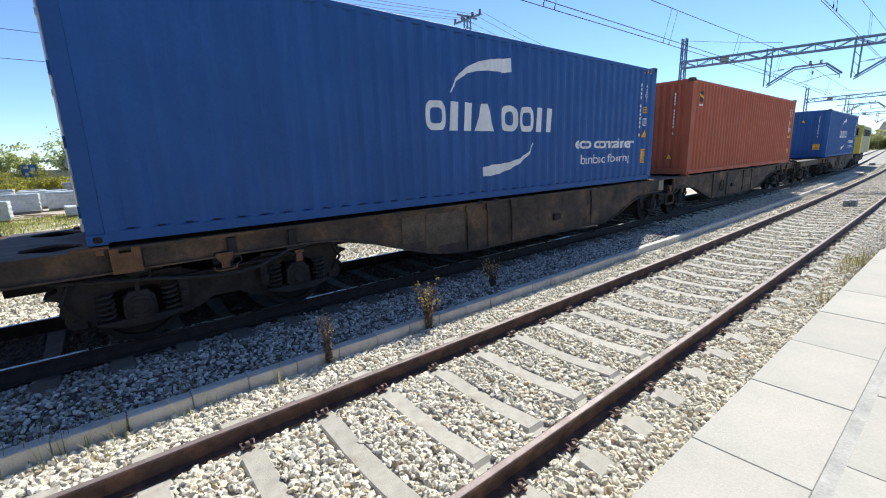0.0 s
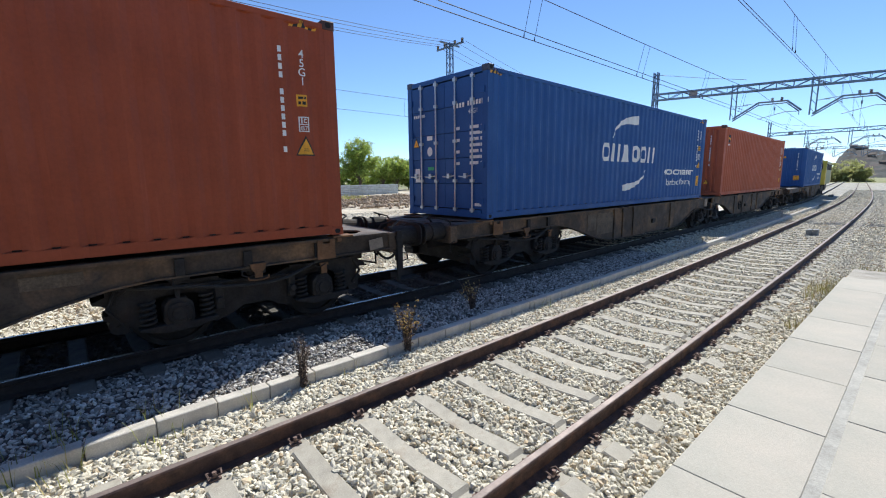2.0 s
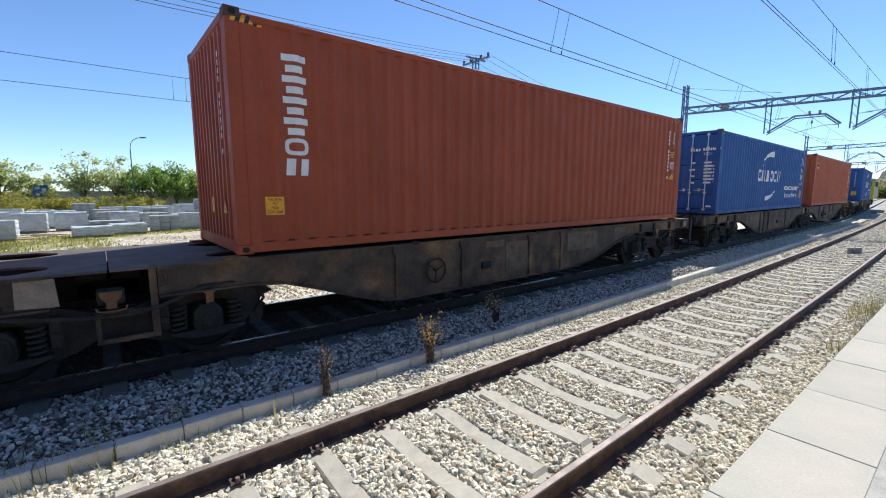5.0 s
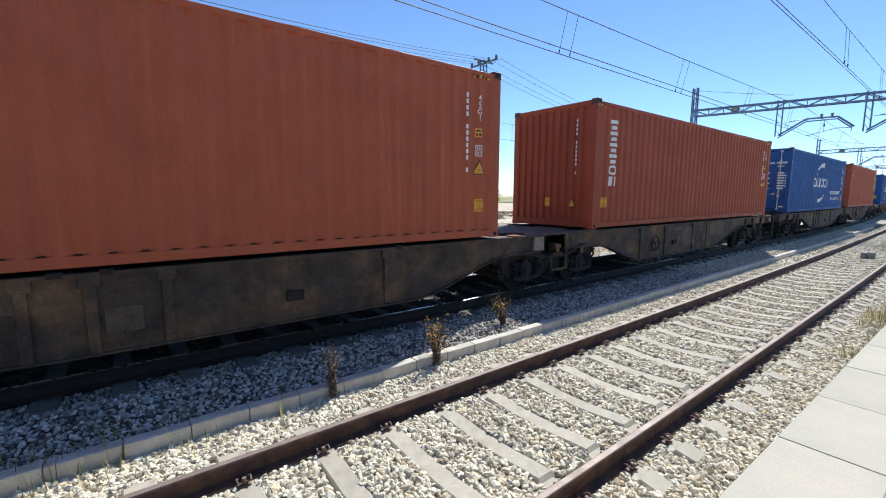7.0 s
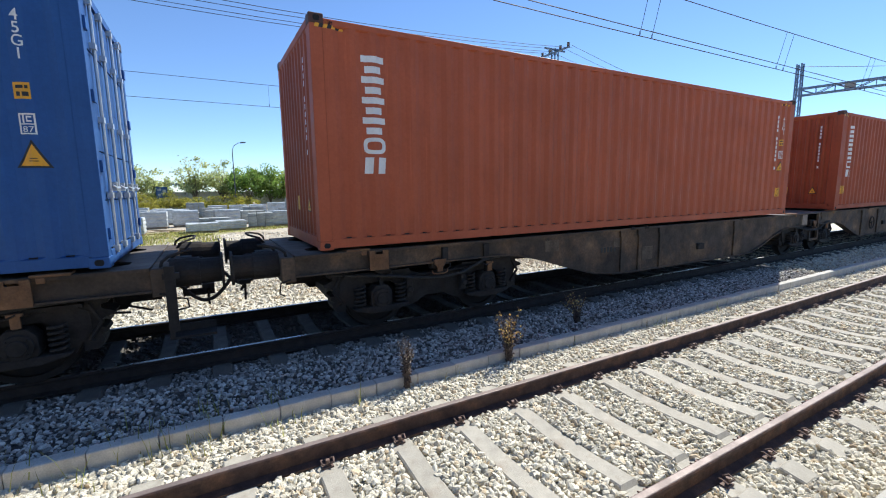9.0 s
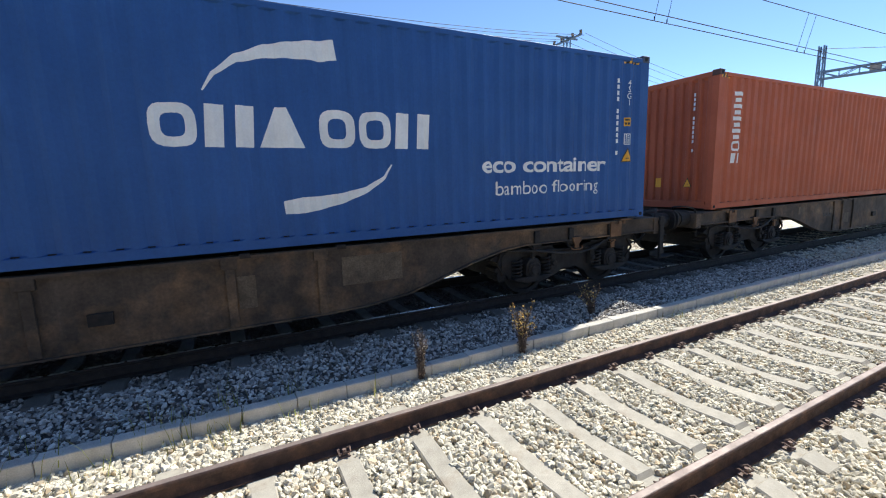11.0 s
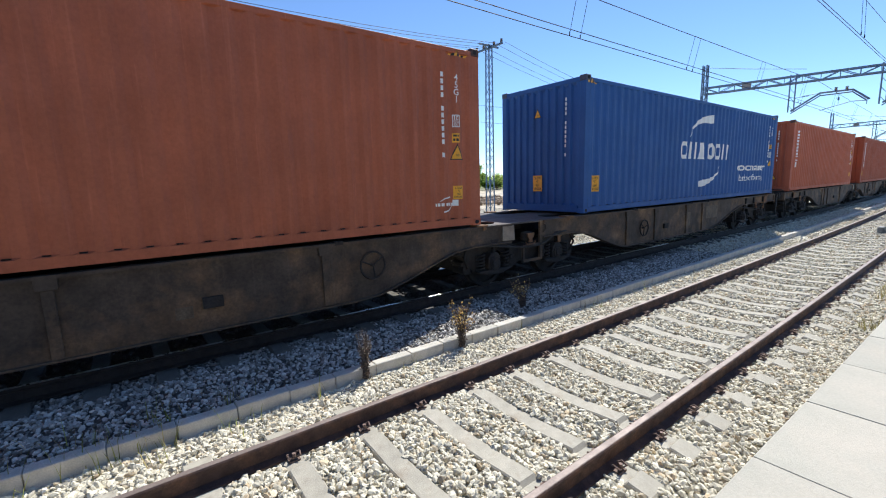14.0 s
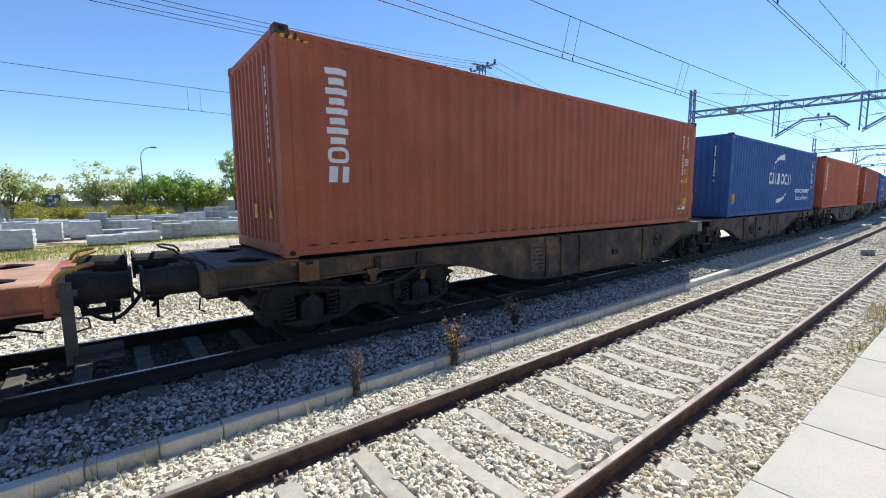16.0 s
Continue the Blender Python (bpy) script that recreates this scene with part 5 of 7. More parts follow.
    for ax in (-0.9, 0.9):
        bm = bmesh.new()
        tube(bm, (0, -1.16, 0), (0, 1.16, 0), 0.075, 10)
        ws = part("wheelset", bm, M["wheel"], root)
        ws.matrix_local = pose(ax, 0, WHEEL_R)
        for sy in (-1, 1):
            bm = bmesh.new()
            yc = sy * 0.87
            for r, a, b in ((WHEEL_R - 0.055, -0.02, 0.02), (0.14, -0.09, 0.09)):
                tube(bm, (0, yc + a, 0), (0, yc + b, 0), r, 28)
            for i in range(8):
                a = i * math.pi / 4
                tube(bm, (0.27 * math.cos(a), yc - 0.024, 0.27 * math.sin(a)), (0.27 * math.cos(a), yc + 0.024, 0.27 * math.sin(a)), 0.03, 6)
            w = part("wheel", bm, M["wheel"], ws)
            bm = bmesh.new()
            n = 32
            prof = [(WHEEL_R - 0.065, -0.068), (WHEEL_R, -0.068), (WHEEL_R + 0.002, 0.035), (WHEEL_R + 0.026, 0.05), (WHEEL_R + 0.024, 0.068), (WHEEL_R - 0.065, 0.068)]
            rows = [[bm.verts.new((r * math.cos(2 * math.pi * i / n), yc - sy * b, r * math.sin(2 * math.pi * i / n))) for r, b in prof] for i in range(n)]
            for i in range(n):
                for j in range(len(prof)):
                    bm.faces.new((rows[i][j], rows[i][(j + 1) % 6], rows[(i + 1) % n][(j + 1) % 6], rows[(i + 1) % n][j]))
            part("tyre", bm, M["wheel"], w)
    return root


def locomotive():
    """Electric locomotive; x = 0 at its rear end, z from the rail."""
    root = empty("locomotive")
    tagged(root, "yellow-green electric locomotive at the head of the train", "locomotive")
    LN = 11.8
    bm = bmesh.new()
    box(bm, 1.9, LN - 1.9, -1.42, 1.42, 1.15, 3.45)
    part("body", bm, M["loco_grey"], root, bevel=0.08)
    for s, x0 in ((1, 0.35), (-1, LN - 0.35)):
        bm = bmesh.new()
        prism(bm, [(x0, 1.15), (x0 + s * 1.6, 1.15), (x0 + s * 1.6, 3.45), (x0 + s * 0.75, 3.45), (x0 + s * 0.10, 2.5)], -1.42, 1.42)
        cab = part("cab", bm, M["loco_yellow"], root)
        bm = bmesh.new()
        box(bm, *sorted((x0 + s * 0.08, x0 - s * 0.03)), -1.40, 1.40, 1.2, 2.48)
        part("front_panel", bm, M["loco_yellow"], cab, "yellow front panel")
        bm = bmesh.new()
        v = [bm.verts.new((x0 + s * (0.10 + 0.65 * f) - s * 0.012, y, 2.5 + 0.95 * f)) for f, y in ((0.15, -1.2), (0.15, 1.2), (0.75, 1.15), (0.75, -1.15))]
        bm.faces.new(v)
        bmesh.ops.solidify(bm, geom=bm.faces[:], thickness=0.02)
        part("windscreen", bm, M["pane"], cab)
        for sy in (-1, 1):
            bm = bmesh.new()
            box(bm, *sorted((x0 + s * 0.95, x0 + s * 1.45)), *sorted((sy * 1.42, sy * 1.43)), 2.6, 3.25)
            part("side_window", bm, M["pane"], cab)
            bm = bmesh.new()
            tube(bm, (x0, sy * 0.95, 1.05), (x0 - s * 0.35, sy * 0.95, 1.05), 0.13, 10)
            part("buffer", bm, M["wagon_dark"], root)
            bm = bmesh.new()
            tube(bm, (x0 + s * 0.08, sy * 0.95, 1.75), (x0 - s * 0.01, sy * 0.95, 1.75), 0.11, 10)
            part("headlight", bm, M["galv"], root)
    for sy in (-1, 1):
        bm = bmesh.new()
        for i in range(6):
            box(bm, 2.4 + i * 1.2, 3.3 + i * 1.2, *sorted((sy * 1.42, sy * 1.435)), 2.6, 3.15)
        part("grille", bm, M["wagon_dark"], root)
    bm = bmesh.new()
    box(bm, 3.6, 9.6, -0.9, 0.9, 3.45, 3.65)
    part("roof_box", bm, M["loco_grey"], root, bevel=0.04)
    bm = bmesh.new()
    path_tube(bm, [(5.2, -0.4, 3.65), (3.8, -0.3, 4.75), (5.3, -0.3, 5.45)], 0.035, 6)
    path_tube(bm, [(5.2, 0.4, 3.65), (3.8, 0.3, 4.75), (5.3, 0.3, 5.45)], 0.035, 6)
    tube(bm, (5.3, -0.85, 5.46), (5.3, 0.85, 5.46), 0.03, 6)
    part("pantograph", bm, M["wagon_dark"], root)
    for xb in (3.6, LN - 3.6):
        bm = bmesh.new()
        box(bm, xb - 1.9, xb + 1.9, -1.15, 1.15, 0.45, 1.0)
        part("bogie_frame", bm, M["wagon_dark"], root, bevel=0.04)
        for ax in (-1.2, 1.2):
            for sy in (-1, 1):
                bm = bmesh.new()
                tube(bm, (xb + ax, sy * 0.80, 0.6), (xb + ax, sy * 0.93, 0.6), 0.6, 24)
                part("wheel", bm, M["wheel"], root)
    bm = bmesh.new()
    box(bm, 5.6, 6.2, -1.2, 1.2, 0.45, 1.15)
    part("underframe_box", bm, M["wagon_dark"], root, bevel=0.03)
    return root


# ---- the train, set out by its distance along the line at the start ----
TRAVEL = [0.18, 1.71, 3.27, 4.85, 6.47, 8.14, 9.84, 11.57, 13.33, 15.09, 16.87, 18.68, 20.51, 22.37, 24.22, 26.10, 28.03, 29.99, 31.97, 33.98, 35.98, 38.00, 40.04, 42.10, 44.18, 46.31, 48.48, 50.67, 52.87, 55.07, 57.30, 59.54, 61.79]
JOINTS = [48.3, 13.45, -16.55, -46.55, -76.55]
GRIMY = "grimy brown articulated container wagon with fish-belly sides"
WAGONS = []                         # (object, joint, direction)
proto = platform_wagon(M["wagon"], GRIMY, True)
proto_plain = platform_wagon(M["wagon"], GRIMY, False)
first = {True: True, False: True}
for J in JOINTS[:-1]:
    for d in (1, -1):
        if J == 48.3 and d == 1:
            continue
        src = proto if d == 1 else proto_plain
        WAGONS.append((src if first[d == 1] else copy_thing(src, pose(0, 0, 0)), J, d))
        first[d == 1] = False
WAGONS.append((platform_wagon(M["wagon_red"], "empty faded orange container wagon coupled to the train's rear", False), JOINTS[-1], 1))
# the foremost wagon is longer: an empty deck reaches back to its buffers
lead = WAGONS[0][0]
for ob in [k for k in lead.children if k.name.split(".")[0] in ("buffer", "screw_coupling", "brake_hose", "foot_step", "shunter_handle")]:
    ob.location.x += 4.91
for sy in (-1, 1):
    bm = bmesh.new()
    box(bm, 14.42, 19.32, *sorted((sy * 1.19, sy * 1.13)), 0.86, 1.12)
    part("side_sill", bm, M["wagon"], lead)
    bm = bmesh.new()
    box(bm, 14.42, 19.32, *sorted((sy * 1.205, sy * 0.62)), 1.125, 1.152)
    part("deck", bm, M["deck"], lead, "pale empty deck plate")
bm = bmesh.new()
box(bm, 19.16, 19.33, -1.22, 1.22, 0.82, 1.14)
box(bm, 14.42, 19.16, -0.36, 0.36, 0.66, 1.10)
part("headstock", bm, M["wagon"], lead, bevel=0.01)
for ob, J, d in WAGONS:
    if d == -1:
        for c in [k for k in ob.children if k.name.startswith("brake_wheel")]:
            if J != -46.55:
                bpy.data.objects.remove(c)
            else:
                c.location.x -= 0.9
                c.location.z += 0.11
# faded data panels on the sills, wagon by wagon
PANELS = {(13.45, -1): [(8.22, 9.10, 0.48, 1.04), (9.14, 9.58, 0.62, 1.04)], (-16.55, -1): [(8.17, 8.36, 0.80, 0.97), (7.17, 7.50, 0.48, 0.75), (9.78, 10.10, 0.86, 1.05)],
          (-46.55, -1): [(8.18, 8.62, 0.45, 1.04), (7.75, 8.05, 0.34, 0.72), (5.72, 5.90, 0.46, 0.60)], (-16.55, 1): [(5.50, 6.00, 0.93, 1.05), (6.05, 6.69, 0.42, 1.00), (8.05, 9.25, 0.66, 1.06), (10.02, 10.50, 0.94, 1.07)],
          (-46.55, 1): [(6.84, 7.04, 0.50, 0.90), (8.10, 8.95, 0.62, 1.00)], (13.45, 1): [(7.0, 7.55, 0.5, 0.78)]}
for ob, J, d in WAGONS:
    for sill in [k for k in ob.children if k.name.startswith("side_sill")]:
        sy = 1 if sill.data.vertices[0].co.y > 0 else -1
        if (J, d) == (-16.55, 1):
            bm = bmesh.new()
            prism(bm, [(13.86, 1.06), (14.10, 1.09), (14.12, 0.93), (13.88, 0.90)], sy * 1.245, sy * 1.255)
            for xx, zz in ((13.92, 1.03), (14.06, 1.05), (13.93, 0.94), (14.07, 0.96)):
                tube(bm, (xx, sy * 1.25, zz), (xx, sy * 1.263, zz), 0.012, 6)
            part("hinged_plate", bm, M["ring_tan"], sill, "pale riveted plate")
        for xa, xb, za, zb in PANELS.get((J, d), ()):
            bm = bmesh.new()
            box(bm, xa, xb, *sorted((sy * 1.19, sy * 1.198)), za, zb)
            panel = part("data_panel", bm, M["plate"], None, "faded tan data panel")
            panel.parent = sill
            if (J, d) == (-46.55, -1) and zb - za > 0.45:
                for k in range(6):
                    bm = bmesh.new()
                    box(bm, xa + 0.05, xb - 0.05 - 0.09 * (k % 3), *sorted((sy * 1.19, sy * 1.2005)), zb - 0.11 - 0.085 * k, zb - 0.088 - 0.085 * k)
                    part("data_line", bm, M["wagon_dark"], panel)
BOGIES = []                         # (object, offset)
base_bogie = bogie()
for i, off in enumerate([48.3, 36.1, 30.6] + [J + d for J in JOINTS[1:-1] for d in (BOGIE_AT, 0.0, -BOGIE_AT)] + [JOINTS[-1] + BOGIE_AT, JOINTS[-1]]):
    BOGIES.append((base_bogie if i == 0 else copy_thing(base_bogie, pose(0, 0, 0)), off))
BLUE = "blue corrugated steel container with white crescents and lettering, on a wagon"
RED = "rust-red corrugated steel container with a white brand column, on a wagon"
CONTAINERS = []                     # (object, rear end, joint, direction)
for colour, doors, rear, J, d, spec, label in (
        ("blue", 1, 35.6, 48.3, -1, dict(brand="waves", rear_marks=True, caution_wide=True), BLUE),
        ("orange", 1, 14.59, 13.45, 1, dict(brand="badge", rear_marks=True, caution_front=True), "plain rust-red corrugated steel container with a small badge, on a wagon"),
        ("blue", -1, 0.0, 13.45, -1, dict(brand="waves", door_marks=True, caution_front=True), "blue corrugated steel container, doors at its rear, on a grimy wagon"),
        ("orange", 1, -15.29, -16.55, 1, dict(paint="dark_red", brand="column", rear_marks=True, label_rear=True), RED),
        ("orange", 1, -30.48, -16.55, -1, dict(brand="column", rear_marks=True, caution_front=True), RED),
        ("blue", 1, -44.82, -46.55, 1, dict(brand="waves", rear_marks=True, caution_rear=True, low=-0.09), BLUE),
        ("orange", 1, -59.99, -46.55, -1, dict(paint="brown_red", brand="column", rear_marks=True, caution_front=True, small_wave=True), RED)):
    CONTAINERS.append((container(colour, doors, spec, label), rear, J, d))
LOCO = locomotive()
LOCO_AT = 49.1


def chord(xa, xb):
    """Pose on the train's track: origin at xa, x towards xb, z up from the rail."""
    ya, yb = train_y(xa), train_y(xb)
    return pose(xa, ya, TRAIN_Z, 0, 0, math.degrees(math.atan2(yb - ya, xb - xa)))


def travel(t):
    i = min(int(t * 2), len(TRAVEL) - 2)
    f = t * 2 - i
    return TRAVEL[i] * (1 - f) + TRAVEL[i + 1] * f


def motions():
    """Keys every moving thing of the train from the clip's start to its end."""
    times = [i * 0.5 for i in range(33)]
    for ob, J, d in WAGONS:
        walk(ob, [(t, chord(travel(t) + J, travel(t) + J + d * BOGIE_AT)) for t in times])
    for ob, rear, J, d in CONTAINERS:
        lo, hi = sorted((J, J + d * BOGIE_AT))
        walk(ob, [(t, chord(travel(t) + lo, travel(t) + hi) @ pose(rear + CL / 2 - lo, 0, BASE_Z)) for t in times])
    walk(LOCO, [(t, chord(travel(t) + LOCO_AT, travel(t) + LOCO_AT + 14)) for t in times])
    fine = [i * 0.1 for i in range(161)]
    for ob, off in BOGIES:
        walk(ob, [(t, chord(travel(t) + off - 0.9, travel(t) + off + 0.9) @ pose(0.9, 0, 0)) for t in times])
        for ws in [c for c in ob.children if c.name.startswith("wheelset")]:
            ax = ws.location.x
            walk(ws, [(t, pose(ax, 0, WHEEL_R, 0, math.degrees(travel(t) / WHEEL_R) % 360, 0)) for t in fine])


# ---- overhead line ----
def wire_thing(name, label, lines, r=0.009):
    bm = bmesh.new()
    for pts in lines:
        path_tube(bm, pts, r, 5)
    return tagged(part(name, bm, M["wire"]), label, "overhead wire", "overhead wires")


def sag_line(x0, x1, y_fn, z, sag, n=10):
    return [(x0 + (x1 - x0) * i / n, y_fn(x0 + (x1 - x0) * i / n), z - sag * 4 * (i / n) * (1 - i / n)) for i in range(n + 1)]


GANTRY_X = [-26.0, 31.0, 70.0, 112.0]


def catenary(y_fn, z_c, z_m, sag, twin, r=0.009):
    for a, b in zip(GANTRY_X[:-1], GANTRY_X[1:]):
        root = empty("catenary")
        tagged(root, "thin dark contact and carrier wires over the track", "overhead wire", "overhead wires")
        for name, pts in [("carrier_wire", sag_line(a, b, lambda x: y_fn(x) + twin * 0.7, z_m, sag)), ("contact_wire", sag_line(a, b, y_fn, z_c, 0.04))] + (
                [("contact_wire", sag_line(a, b, lambda x: y_fn(x) + twin, z_c, 0.04))] if twin else []):
            bm = bmesh.new()
            path_tube(bm, pts, r, 5)
            part(name, bm, M["wire"], root)
        x = a + 4.1
        while x < b - 2:
            f = (x - a) / (b - a)
            for dx in (-0.22, 0.22):
                bm = bmesh.new()
                tube(bm, (x + dx, y_fn(x), z_c), (x + dx, y_fn(x) + twin * 0.7, z_m - sag * 4 * f * (1 - f)), 0.006, 4)
                tube(bm, (x + dx, y_fn(x), z_c - 0.02), (x + dx, y_fn(x), z_c + 0.06), 0.014, 5)
                part("dropper", bm, M["wire"], root)
            x += 6.3


catenary(lambda x: train_y(x) + 0.22 - 0.004 * abs(x - 8), 5.56, 6.85, 0.42, -0.30, 0.0105)
catenary(lambda x: near_y(x) + 0.09, 5.50, 6.72, 0.40, 0.06, 0.0065)
catenary(lambda x: 20.05 + bend(x), 5.66, 6.86, 0.36, 0.0)


def lattice_mast(x, y, h, w=0.34, name="catenary_mast", label="grey lattice steel mast carrying the overhead line"):
    root = empty(name, pose(x, y, 0))
    tagged(root, label, "mast", "masts")
    for sx in (-1, 1):
        for sy in (-1, 1):
            bm = bmesh.new()
            tube(bm, (sx * w / 2, sy * w / 2, -0.4), (sx * w / 2 * 0.7, sy * w / 2 * 0.7, h), 0.045, 4)
            part("leg", bm, M["steel_grey"], root)
    bm = bmesh.new()
    n = int(h / 0.55)
    for i in range(n):
        z0, z1 = h * i / n, h * (i + 1) / n
        for sy in (-1, 1):
            k0, k1 = w / 2 * (1 - 0.3 * z0 / h), w / 2 * (1 - 0.3 * z1 / h)
            s = 1 if i % 2 else -1
            tube(bm, (-s * k0, sy * k0, z0), (s * k1, sy * k1, z1), 0.016, 4)
            tube(bm, (sy * k0, -s * k0, z0), (sy * k1, s * k1, z1), 0.016, 4)
    part("lacing", bm, M["steel_grey"], root)
    return root


def gantry(x, y0, y1, z, posts, skew=0.0):
    """Lattice beam across the tracks with drop posts and registration arms."""
    lattice_mast(x, y1, z + 1.6)
    lattice_mast(x + skew * (y1 - y0), y0, z + 1.35)
    root = empty("gantry_beam", Matrix.Translation((x, y1, 0)) @ pose(0, 0, 0, 0, 0, math.degrees(math.atan(skew))) @ Matrix.Translation((0, -y1, 0)))
    tagged(root, "grey lattice gantry beam spanning the tracks", "gantry", "gantries")
    for dx in (-0.18, 0.18):
        for dz in (-0.19, 0.19):
            bm = bmesh.new()
            tube(bm, (dx, y0, z + dz), (dx, y1, z + dz), 0.052, 4)
            part("chord", bm, M["steel_grey"], root)
    bm = bmesh.new()
    n = int((y1 - y0) / 0.8)
    for i in range(n):
        a, b = y0 + (y1 - y0) * i / n, y0 + (y1 - y0) * (i + 1) / n
        s = 1 if i % 2 else -1
        for dx in (-0.18, 0.18):
            tube(bm, (dx, a, z - s * 0.19), (dx, b, z + s * 0.19), 0.028, 4)
            tube(bm, (dx, b, z - 0.19), (dx, b, z + 0.19), 0.018, 4)
    part("lacing", bm, M["steel_grey"], root)
    for y, d, zc in posts:
        bm = bmesh.new()
        for dy in (-0.13, 0.13):
            tube(bm, (0, y + dy, z + 0.3), (0, y + dy, zc + 0.15), 0.048, 4)
        for i in range(4):
            zz = zc + 0.2 + (z - zc) * i / 4
            tube(bm, (0, y - 0.13, zz), (0, y + 0.13, zz + 0.35), 0.016, 4)
        part("drop_post", bm, M["steel_grey"], root)
        bm = bmesh.new()
        path_tube(bm, [(0, y, zc + 0.2), (0, y + d * 1.25, zc + 1.05), (0, y + d * 2.6, zc + 1.05), (0, y + d * 3.3, zc + 0.45)], 0.052, 6)
        tube(bm, (0, y + d * 3.2, zc + 0.55), (0, y + d * 3.2, zc + 0.20), 0.02, 5)
        path_tube(bm, [(0.14, y, zc + 0.08), (0.14, y + d * 1.25, zc + 0.92), (0.14, y + d * 2.6, zc + 0.95), (0.14, y + d * 3.2, zc + 0.42)], 0.034, 6)
        for q in (1.25, 1.95, 2.6):
            tube(bm, (0, y + d * q, zc + 1.05), (0.14, y + d * q, zc + 0.93), 0.02, 5)
        part("cantilever", bm, M["steel_grey"], root)
        bm = bmesh.new()
        tube(bm, (0.05, y + d * 2.05, zc + 0.98), (0.05, y + d * 2.05, zc + 0.32), 0.012, 5)
        tube(bm, (0.05, y + d * 2.05, zc + 0.72), (0.05, y + d * 2.05, zc + 0.56), 0.045, 7)
        part("hanger_rod", bm, M["steel_grey"], root)
        bm = bmesh.new()
        tube(bm, (0.25, y + d * 0.15, zc + 0.95), (0.25, y + d * 1.5, zc + 1.12), 0.018, 5)
        for i in range(4):
            tube(bm, (0.25, y + d * (0.5 + 0.07 * i), zc + 1.0), (0.25, y + d * (0.53 + 0.07 * i), zc + 1.0), 0.055, 7)
        part("stay_rod", bm, M["steel_grey"], root)
        bm = bmesh.new()
        path_tube(bm, [(0.3, y + d * 1.3, zc + 0.12), (0.15, y + d * 2.6, zc + 0.45), (0, y + d * 3.2, zc + 0.40)], 0.022, 5)
        part("steady_arm", bm, M["steel_grey"], root)
        bm = bmesh.new()
        for yy in (1.9, 2.35):
            for i in range(4):
                tube(bm, (0, y + d * yy, zc + 1.08 + i * 0.05), (0, y + d * yy, zc + 1.11 + i * 0.05), 0.07, 8)
        part("insulator", bm, M["insulator"], root)
    bm = bmesh.new()
    box(bm, -0.2, 0.2, y1 - 2.45, y1 - 2.0, z - 0.15, z + 0.15)
    part("tension_box", bm, M["box_grey"], root, bevel=0.03)
    bm = bmesh.new()
    path_tube(bm, [(0, y1, z + 1.45), (0.1, y1 - 2.6, z + 0.95), (0.2, y1 - 5.0, z + 0.55)], 0.014, 5)
    part("stay_wire", bm, M["wire"], root)


gantry(31.0, -7.0, 12.4, 7.35, [(7.95, -1, 5.4), (4.15, -1, 5.4), (0.4, -1, 5.4)], 0.25)
gantry(70.0, -9.0, 13.4, 7.4, [(9.6, -1, 5.5), (5.6, -1, 5.5), (1.5, -1, 5.5)])
gantry(112.0, -9.0, 15.0, 7.4, [(11.0, -1, 5.5), (7.0, -1, 5.5)])


def power_pole(x, y, h):
    root = lattice_mast(x, y, h, 0.42, "power_pole", "grey lattice pole with insulators on its cross-arm")
    bm = bmesh.new()
    box(bm, -0.05, 0.05, -1.3, 1.3, h - 0.25, h - 0.15)
    box(bm, -0.9, 0.9, -0.05, 0.05, h - 0.10, h)
    part("cross_arm", bm, M["steel_grey"], root)
    for yy in (-1.2, -0.5, 0.5, 1.2):
        bm = bmesh.new()
        for i in range(3):
            tube(bm, (0, yy, h - 0.15 + i * 0.09), (0, yy, h - 0.10 + i * 0.09), 0.09, 8)
        part("insulator", bm, M["insulator"], root)


power_pole(21.67, 22.56, 11.25)
power_pole(78.0, 30.0, 11.0)
power_pole(-38.0, 17.0, 11.2)
for yy in (-1.2, -0.5, 0.5, 1.2):
    wire_thing("power_line", "dark power line slung between lattice poles", [sag_line(-38, 22, lambda x, k=yy: 17 + 5.56 * (x + 38) / 60 + k, 11.2 + 0.12 * yy, 1.9, 16)], 0.013)
    wire_thing("power_line", "dark power line slung between lattice poles", [sag_line(22, 78, lambda x, k=yy: 22.56 + 7.44 * (x - 22) / 56 + k, 11.2, 1.7, 14)], 0.013)


# ---- weeds, grass ----
def blades(name, spots, material, label, h, n, lean=0.35, w=0.006, seed=3):
    rng = random.Random(seed)
    bm = bmesh.new()
    for cx, cy, cz, r, k in spots:
        for _ in range(int(n * k)):
            a, d = rng.uniform(0, 6.28), r * rng.random() ** 0.6
            x, y = cx + d * math.cos(a), cy + d * math.sin(a)
            hh = h * rng.uniform(0.4, 1.15)
            b = rng.uniform(0, 6.28)
            lx, ly = lean * hh * math.cos(b) * rng.random(), lean * hh * math.sin(b) * rng.random()
            wx, wy = w * math.cos(b + 1.57), w * math.sin(b + 1.57)
            v = [bm.verts.new(p) for p in ((x - wx, y - wy, cz), (x + wx, y + wy, cz), (x + lx * 0.4 + wx * 0.7, y + ly * 0.4 + wy * 0.7, cz + hh * 0.6),
                                           (x + lx * 0.4 - wx * 0.7, y + ly * 0.4 - wy * 0.7, cz + hh * 0.6), (x + lx, y + ly, cz + hh))]
            bm.faces.new((v[0], v[1], v[2], v[3])), bm.faces.new((v[3], v[2], v[4]))
    return tagged(part(name, bm, material), label, "grass", kind="stuff")


